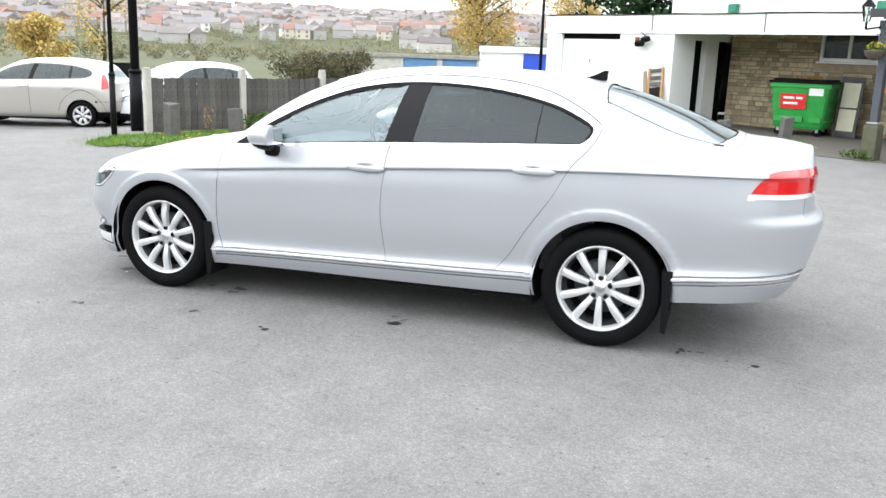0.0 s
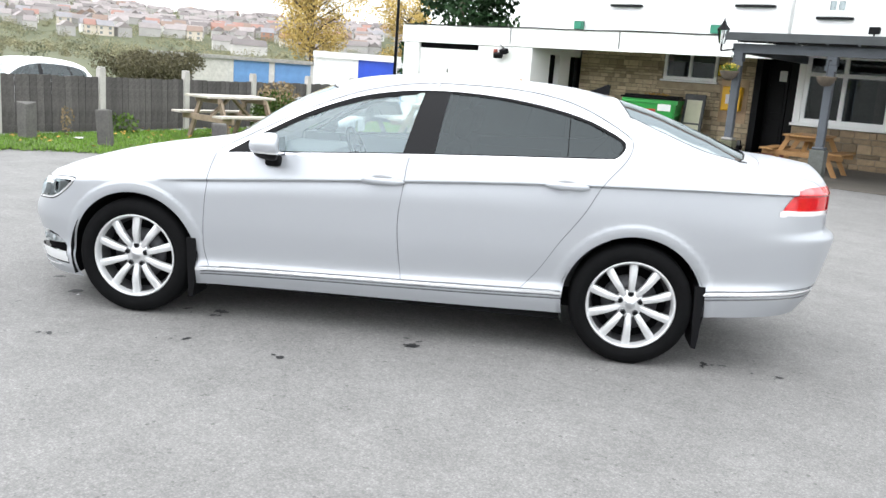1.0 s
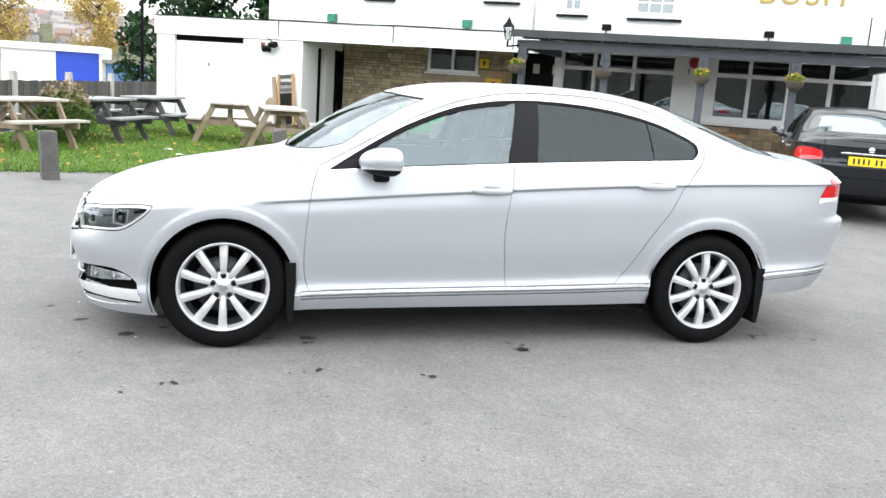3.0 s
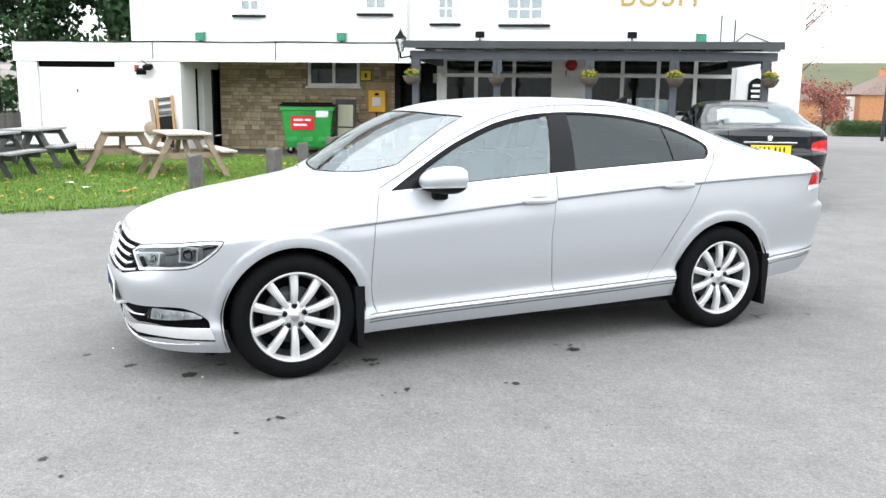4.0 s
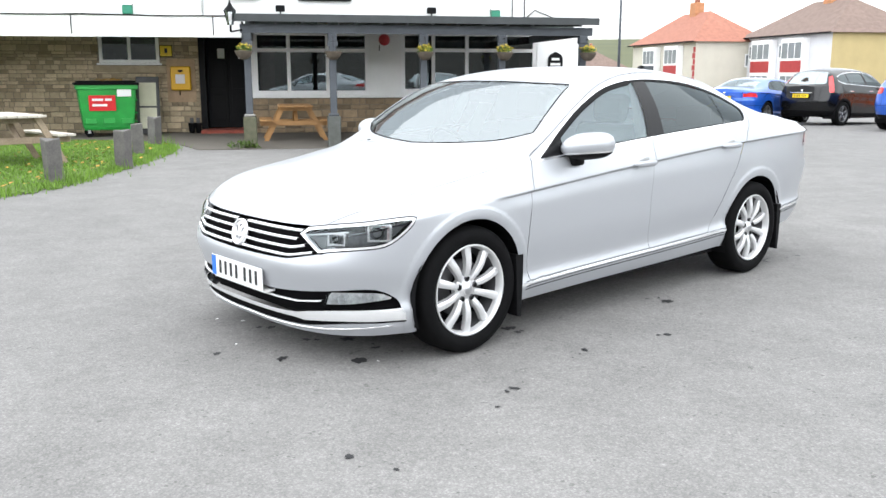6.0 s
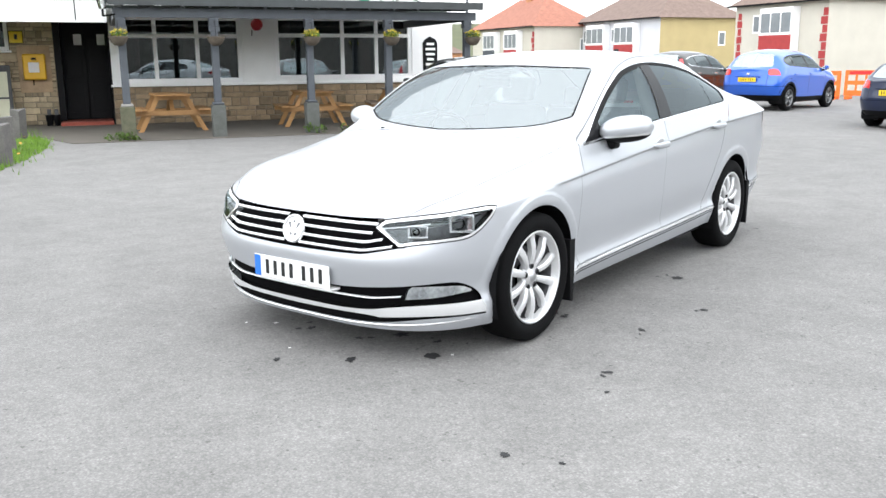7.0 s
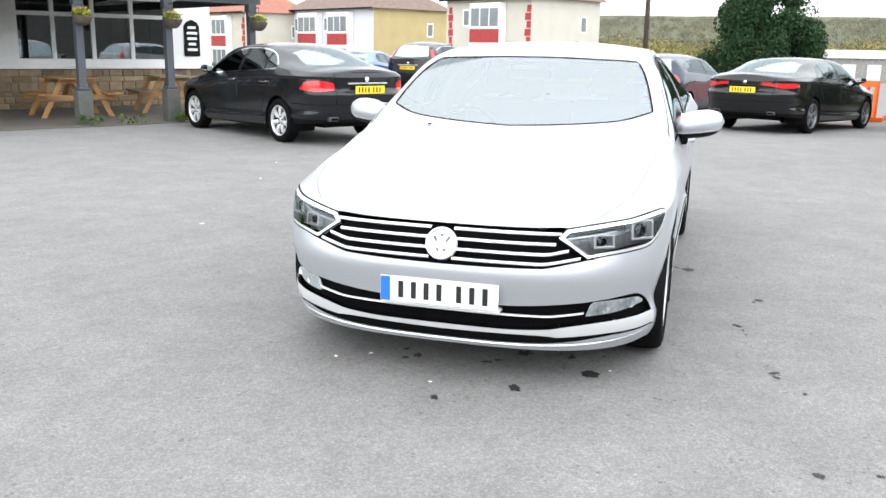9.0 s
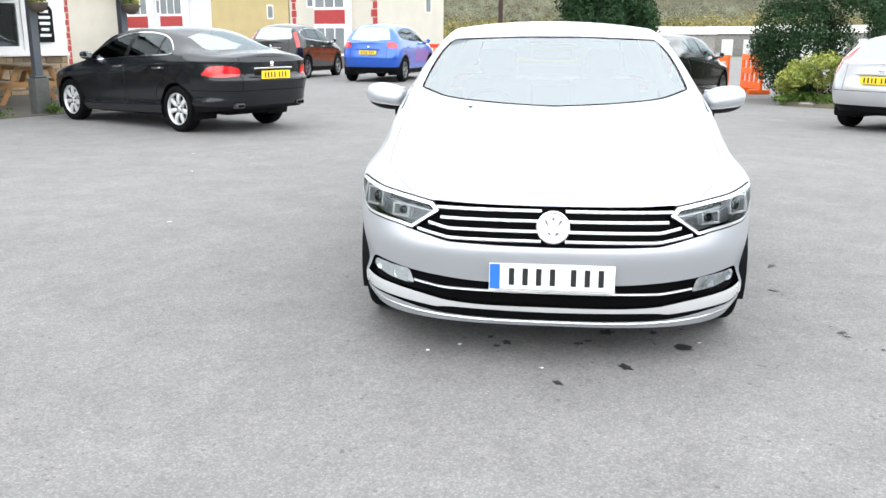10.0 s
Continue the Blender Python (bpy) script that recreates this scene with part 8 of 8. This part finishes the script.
# ---- trees ----
LEAF_SCRUB = mat("scrub_leaves", (0.12, 0.105, 0.05), 0.8, col2=(0.05, 0.045, 0.022), scale=1.5, fine=7, island=0.3)
conifer("conifer", pose(-21.8, 35.5, 0), 9.5, 3.4, "tall dark green conifer behind the garage", 11, 12000, 0.14)
conifer("conifer", pose(-24.8, 34.0, 0), 8.0, 2.8, "tall dark green conifer behind the garage", 13, 8000, 0.14)
conifer("round_conifer", pose(34.8, 26.5, -0.6), 7.0, 3.3, "broad dark green conifer at the edge of the car park", 12, 70000, 0.075, None, 0.45, 0.25)
tree("autumn_tree", pose(-45.0, 44.0, -0.8), 9.0, 3.3, LEAF_OCHRE, "slender tree with thin yellow autumn leaves", 21, 2.0, 0.085, 0.28)
tree("autumn_tree", pose(-46.0, 55.0, -0.8), 8.0, 2.8, LEAF_OCHRE, "slender tree with thin yellow autumn leaves", 22, 1.6, 0.085, 0.28)
tree("autumn_tree", pose(-37.0, 13.5, -0.85), 3.2, 1.4, LEAF_OCHRE, "tree with bright yellow autumn leaves", 23, 1.2, 0.07, 0.2)
tree("autumn_tree", pose(-39.0, 16.5, -0.85), 5.2, 2.0, LEAF_OCHRE, "thin tree with ochre autumn leaves", 24, 0.7, 0.06, 0.3)
tree("scrub_bush", pose(-37.0, 27.0, -0.85), 1.9, 1.9, LEAF_SCRUB, "dull brown-green rounded bush", 25, 2.2, 0.05, 0.12)
tree("scrub_bush", pose(-34.0, 24.0, -0.85), 1.7, 1.8, LEAF_SCRUB, "dull brown-green rounded bush", 26, 2.2, 0.05, 0.12)
tree("bare_tree", pose(12.0, 62.0, -0.8), 9.0, 3.5, LEAF_RED, "bare dark tree with few leaves", 27, 0.35, 0.08)
tree("red_tree", pose(14.5, 64.0, -0.9), 3.3, 2.5, LEAF_RED, "spreading thin tree with red autumn leaves", 28, 1.0, 0.075, 0.15)


# ---- houses across the road ----
CREAM_RENDER = mat("cream_render", (0.53, 0.50, 0.43), 0.85, var=0.06, scale=1, bump=0.2)
YELLOW_RENDER = mat("yellow_render", (0.46, 0.37, 0.185), 0.85, var=0.07, scale=1, bump=0.2)
PALE_RENDER = mat("pale_grey_render", (0.62, 0.62, 0.65), 0.85, var=0.05, scale=1, bump=0.2)
RED_PANEL = mat("red_hung_tiles", (0.35, 0.035, 0.035), 0.7, var=0.1, scale=4)
DARK_PANEL = mat("dark_hung_tiles", (0.05, 0.06, 0.07), 0.7, var=0.1, scale=4)
BRICK_O = mat("orange_brick", (0.42, 0.20, 0.10), 0.9, var=0.15, scale=4)


def semi(m, w, d, eave, front, flank, roof, panels, label, quoins=None, group="houses across the road"):
    """A house whose front faces -x and whose flank faces -y; w along y, d along x."""
    h = thing("house", m, label, "house", group)
    body = part("wall", boxes((0, d, 0, w, -0.4, eave)), front, h)
    part("flank_wall", boxes((0.004, d - 0.004, -0.02, 0.0, -0.4, eave)), flank, h)
    r = bmesh.new()
    o = 0.35
    pts = [r.verts.new(p) for p in ((-o, -o, eave), (d + o, -o, eave), (d + o, w + o, eave), (-o, w + o, eave), (d / 2, w * 0.30, eave + 2.5), (d / 2, w * 0.70, eave + 2.5))]
    for q in ((0, 1, 4), (1, 2, 5, 4), (2, 3, 5), (3, 0, 4, 5), (3, 2, 1, 0)):
        r.faces.new([pts[k] for k in q])
    rf = part("roof", r, roof, h, "hipped tiled roof")
    ch = part("chimney", boxes((d / 2 - 0.4, d / 2 + 0.4, w / 2 - 0.5, w / 2 + 0.5, eave + 2.0, eave + 3.3), bevel=0.03), BRICK_O, h)
    for k in (-0.25, 0.25):
        part("chimney_pot", tubes(((d / 2, w / 2 + k, eave + 3.3), (d / 2, w / 2 + k, eave + 3.65), 0.13, 0.11), seg=10), ROOF_TILE_R, ch)
    part("gutter", boxes((-o - 0.08, -o, -o, w + o, eave - 0.06, eave + 0.04)), BLACK_PLASTIC, h)
    for y0, y1, col in panels:
        bay = part("bay", boxes((-0.55, 0.0, y0, y1, -0.4, eave - 0.25), bevel=0.02), UPVC, h, "white bay window")
        part("bay_panel", boxes((-0.57, -0.551, y0 + 0.04, y1 - 0.04, eave - 2.55, eave - 1.75)), col, bay, "hung tile panel")
        for z0, z1 in ((eave - 1.65, eave - 0.5), (eave - 4.3, eave - 2.75)):
            n = 3
            for k in range(n):
                a = y0 + 0.10 + (y1 - y0 - 0.2) * k / n
                b = y0 + 0.10 + (y1 - y0 - 0.2) * (k + 1) / n
                part("pane", boxes((-0.565, -0.551, a + 0.05, b - 0.05, z0 + 0.05, z1 - 0.05)), GLASS_PANE, bay)
    # small upstairs windows
    for y in [p[1] + 0.55 for p in panels[:1]] + ([panels[-1][1] + 0.6] if len(panels) > 1 else []):
        if y + 0.6 < w:
            wn_ = part("window", boxes((-0.03, 0.0, y, y + 0.6, eave - 1.6, eave - 0.55)), UPVC, h)
            part("pane", boxes((-0.036, -0.031, y + 0.08, y + 0.52, eave - 1.5, eave - 0.65)), GLASS_PANE, wn_)
    wn_ = part("window", boxes((d * 0.70, d * 0.70 + 0.6, -0.05, -0.021, eave - 1.9, eave - 0.9)), UPVC, h)
    part("pane", boxes((d * 0.70 + 0.08, d * 0.70 + 0.52, -0.056, -0.051, eave - 1.8, eave - 1.0)), GLASS_PANE, wn_)
    if quoins:
        for y in quoins[1:]:
            for k in range(int((eave + 0.3) / 0.45)):
                wq = 0.42 if k % 2 else 0.28
                part("quoin", boxes((-0.03, 0.0, max(0, y - wq / 2) if y > 0.1 else 0, y + wq if y <= 0.1 else y + wq / 2, -0.3 + k * 0.45, 0.1 + k * 0.45), bevel=0.01), quoins[0], h)
    return h


GLASS_PANE = mat("dark_reflecting_pane", (0.20, 0.22, 0.23), 0.06, var=0.15, scale=1.5)
semi(pose(29.5, 38.2, -0.65), 7.3, 6.2, 5.0, CREAM_RENDER, CREAM_RENDER, ROOF_TILE_B, [(2.0, 4.6, RED_PANEL)], "cream rendered house with red quoins and a red bay", (RED_PANEL, 0.05, 6.9))
semi(pose(29.5, 53.2, -0.9), 11.0, 7.0, 5.0, PALE_RENDER, YELLOW_RENDER, ROOF_TILE_B, [(2.4, 5.0, RED_PANEL), (6.4, 9.0, RED_PANEL)], "pair of pale rendered houses with a yellow side wall")
semi(pose(25.2, 63.6, -1.15), 12.0, 5.8, 5.0, CREAM_RENDER, CREAM_RENDER, ROOF_TILE_R, [(2.0, 4.4, RED_PANEL), (6.2, 8.6, DARK_PANEL)], "cream rendered house pair with an orange tiled roof", (RED_PANEL, 0.05))
semi(pose(35.4, 121.0, -1.2), 9.0, 8.0, 3.4, BRICK_O, BRICK_O, ROOF_TILE_B, [(2.0, 4.0, PALE_RENDER)], "far orange brick house with a dark roof")
semi(pose(24.2, 119.0, -1.2), 8.0, 8.0, 2.6, BRICK_O, BRICK_O, ROOF_TILE_B, [(2.0, 4.0, PALE_RENDER)], "far orange brick house with a dark roof")
gw = setting("garden_wall", boxes((27.5, 27.7, 36, 63, -1.2, 0.0)), DULL_BRICK, "low brick garden wall in front of the houses", "wall")
LEAF_HEDGE = mat("clipped_hedge_leaves", (0.055, 0.10, 0.03), 0.7, col2=(0.02, 0.045, 0.015), scale=2, fine=9, island=0.3, spec=0.15)
hd = leaves_mesh("garden_hedge", random.Random(41), [(14.4 + k * 0.45, 60 + 0.15 * k, -0.35, 0.55, 0.5, 0.62, 2200) for k in range(17)], 0.03, LEAF_HEDGE, None)
tagged(hd, "clipped green garden hedge", "hedge", kind="stuff")


# ---- row of lock-up garages beyond the fence ----
def lockups():
    blue, pale = mat("faded_blue_door", (0.10, 0.22, 0.42), 0.6, var=0.15, scale=2), mat("deep_blue_door", (0.015, 0.07, 0.52), 0.45, var=0.08, scale=2)
    for k in range(-2, 6):
        new_style = k in (2, 3)
        top = 1.90 if new_style else 1.42
        x, y = -41.4 + 2.0 * k, 34.5 + 1.3 * k
        g = thing("lockup_garage", pose(x, y, -0.85, 0, 0, 33), "white fronted lock-up garage" if new_style else "old concrete lock-up garage", "garage", "row of lock-up garages")
        wall = WHITE_RENDER if new_style else CONCRETE
        bm = boxes((0.0, 0.16, 0, 5, 0, top + 0.60), (2.23, 2.39, 0, 5, 0, top + 0.60), (0.161, 2.229, 4.85, 5, 0, top + 0.6))
        part("wall", bm, wall, g)
        part("roof", boxes((-0.003, 2.393, -0.12, 5.1, top + 0.61, top + 0.95 if new_style else top + 0.80)), WHITE_PAINT if new_style else CONCRETE_DARK, g, "flat roof edge")
        door = {-2: CONCRETE, -1: CONCRETE, 0: blue, 1: blue, 2: WHITE_PAINT, 3: pale, 4: blue, 5: CONCRETE}[k]
        d = part("garage_door", boxes((0.162, 2.228, 0.05, 0.10, 0, top + 0.605)), door, g, "garage door")
        for j in range(6):
            part("door_rib", boxes((0.2, 2.19, 0.035, 0.049, 0.3 + j * 0.35, 0.33 + j * 0.35)), door, d)


lockups()


# ---- distance: hillsides with houses and woods ----
def far_scene():
    rnd = random.Random(77)
    # far walls lightened and roofs greyed: distance haze put into their colours
    walls = [mat(f"far_wall_{n}", c, 0.9, var=0.05, scale=0.3) for n, c in (("white", (0.66, 0.65, 0.62)), ("brick", (0.36, 0.20, 0.14)), ("cream", (0.56, 0.50, 0.42)))]
    roofs = [mat(f"far_roof_{n}", c, 0.9, var=0.08, scale=0.3) for n, c in (("red", (0.28, 0.16, 0.13)), ("grey", (0.24, 0.23, 0.24)), ("brown", (0.22, 0.16, 0.13)))]
    kinds = []
    for w in walls:
        for r in roofs:
            a = boxes((-4, 4, -3.5, 3.5, -1, 5))
            wm = bpy.data.meshes.new("wall")
            a.to_mesh(wm)
            wm.materials.append(w)
            b = prism([(-4.0, 5.0), (4.0, 5.0), (0, 8.0)], -4.3, 4.3, "X")
            rm = bpy.data.meshes.new("roof")
            b.to_mesh(rm)
            rm.materials.append(r)
            kinds.append((wm, rm))
    pane = bpy.data.meshes.new("window")
    b = boxes((-0.7, 0.7, -0.06, 0.0, 0, 1.3))
    b.to_mesh(pane)
    pane.materials.append(GLASS_PANE)
    k = 0
    while k < 210:
        az, r = radians(rnd.uniform(108, 172)), rnd.choice((560, 600, 520, 590, 650, 720, 790, 870, 950, 1020)) + rnd.uniform(-14, 14)
        x, y = r * math.cos(az), r * math.sin(az)
        wm, rm = rnd.choice(kinds)
        t = thing("hillside_house", pose(x, y, hill_height(x, y), 0, 0, math.degrees(az) + 90 + rnd.choice((0, 0, 0, 90)) + rnd.uniform(-12, 12)), "small far house on the hillside", "house", "far hillside houses")
        for me, nm in ((wm, "wall"), (rm, "roof")):
            o = new(nm, me)
            o.parent = t
        for px in (-2.2, 2.2):
            for pz in (0.8, 3.2):
                o = new("window", pane)
                o.parent, o.matrix_basis = t, pose(px, 3.57, pz)
        k += 1
    # terraces too far to tell apart
    bm_w, bm_r = bmesh.new(), bmesh.new()
    for k in range(900):
        az, r = radians(rnd.uniform(106, 174)), 400 + 640 * math.sqrt(rnd.random())
        x, y = r * math.cos(az), r * math.sin(az)
        m = pose(x, y, hill_height(x, y), 0, 0, math.degrees(az) + 90 + rnd.choice((0, 0, 90)) + rnd.uniform(-15, 15))
        n = rnd.uniform(3, 8)
        box(bm_w, -n, n, -3.5, 3.5, -1, 4.6, 0, m)
        vs = [bm_r.verts.new(m @ Vector(p)) for p in ((-n - 0.2, -3.9, 4.5), (n + 0.2, -3.9, 4.5), (n + 0.2, 3.9, 4.5), (-n - 0.2, 3.9, 4.5), (-n, 0, 7.4), (n, 0, 7.4))]
        for q in ((0, 1, 5, 4), (2, 3, 4, 5), (0, 4, 3), (1, 2, 5)):
            bm_r.faces.new([vs[i] for i in q])
    # terrace walls and roofs carry the same haze in their colours
    ter = part("hillside_terraces", bm_w, mat("far_hazed_walls", (0.40, 0.385, 0.37), 0.9, var=0.1, scale=0.2, island=0.3))
    tagged(ter, "haze-paled terraces covering the far hillside", "houses", kind="stuff")
    part("terrace_roofs", bm_r, mat("far_hazed_tiles", (0.23, 0.205, 0.20), 0.9, var=0.1, scale=0.2, island=0.35), ter)
    LEAF_NEARWOOD = mat("olive_autumn_foliage", (0.30, 0.25, 0.09), 0.8, col2=(0.085, 0.095, 0.04), scale=0.07, fine=0.4, island=0.2, spread=0.25, spec=0.15)
    for name, count, az0, az1, r0, r1, s0, s1, leaves, leaf, material, label in (
            ("hillside_trees", 2600, 102, 176, 330, 1050, 1.8, 4.2, 110, 0.30, LEAF_HILL, "autumn trees scattered over the far hillside"),
            ("valley_trees", 500, 104, 176, 120, 380, 0.9, 2.2, 240, 0.15, LEAF_HILL, "autumn trees on the near slope of the valley"),
            ("hillside_wood", 2600, -6, 52, 200, 950, 2.5, 5.5, 120, 0.36, LEAF_WOOD, "brown and ochre autumn woodland on the far hill"),
            ("roadside_wood", 700, 2, 44, 90, 200, 1.4, 3.9, 480, 0.14, LEAF_NEARWOOD, "olive and yellow autumn trees beyond the road")):
        blobs = []
        for k in range(count):
            az, r = radians(rnd.uniform(az0, az1)), r0 + (r1 - r0) * rnd.random() ** 0.8
            x, y, q = r * math.cos(az), r * math.sin(az), rnd.uniform(s0, s1)
            blobs.append((x, y, hill_height(x, y) + q * 0.5, q, q, q * 0.85, leaves))
        tagged(leaves_mesh(name, rnd, blobs, leaf, material, None), label, "trees", kind="stuff")
    # low sheds and parked roofs behind the barriers
    for k in range(5):
        az, far = radians(9.5 + k * 3.3), 74 + (k % 2) * 5
        x, y = -9.2 + far * math.cos(az), 3.7 + far * math.sin(az)
        t = thing("far_shed", pose(x, y, hill_height(x, y), 0, 0, math.degrees(az) - 90 + (k - 2) * 5), "pale low industrial shed in the valley", "shed", "far sheds")
        part("wall", boxes((-2.3, 2.3, -2, 2, -0.3, 1.75)), CONCRETE_DARK, t)
        part("roof", prism([(-2.2, 1.75), (2.2, 1.75), (0, 2.35)], -2.4, 2.4, "X"), CONCRETE, t)
        for px in (-1.3, 0.4):
            part("shed_door", boxes((px, px + 0.9, -2.05, -2.001, -0.2, 1.3)), WHITE_PAINT, t)


far_scene()
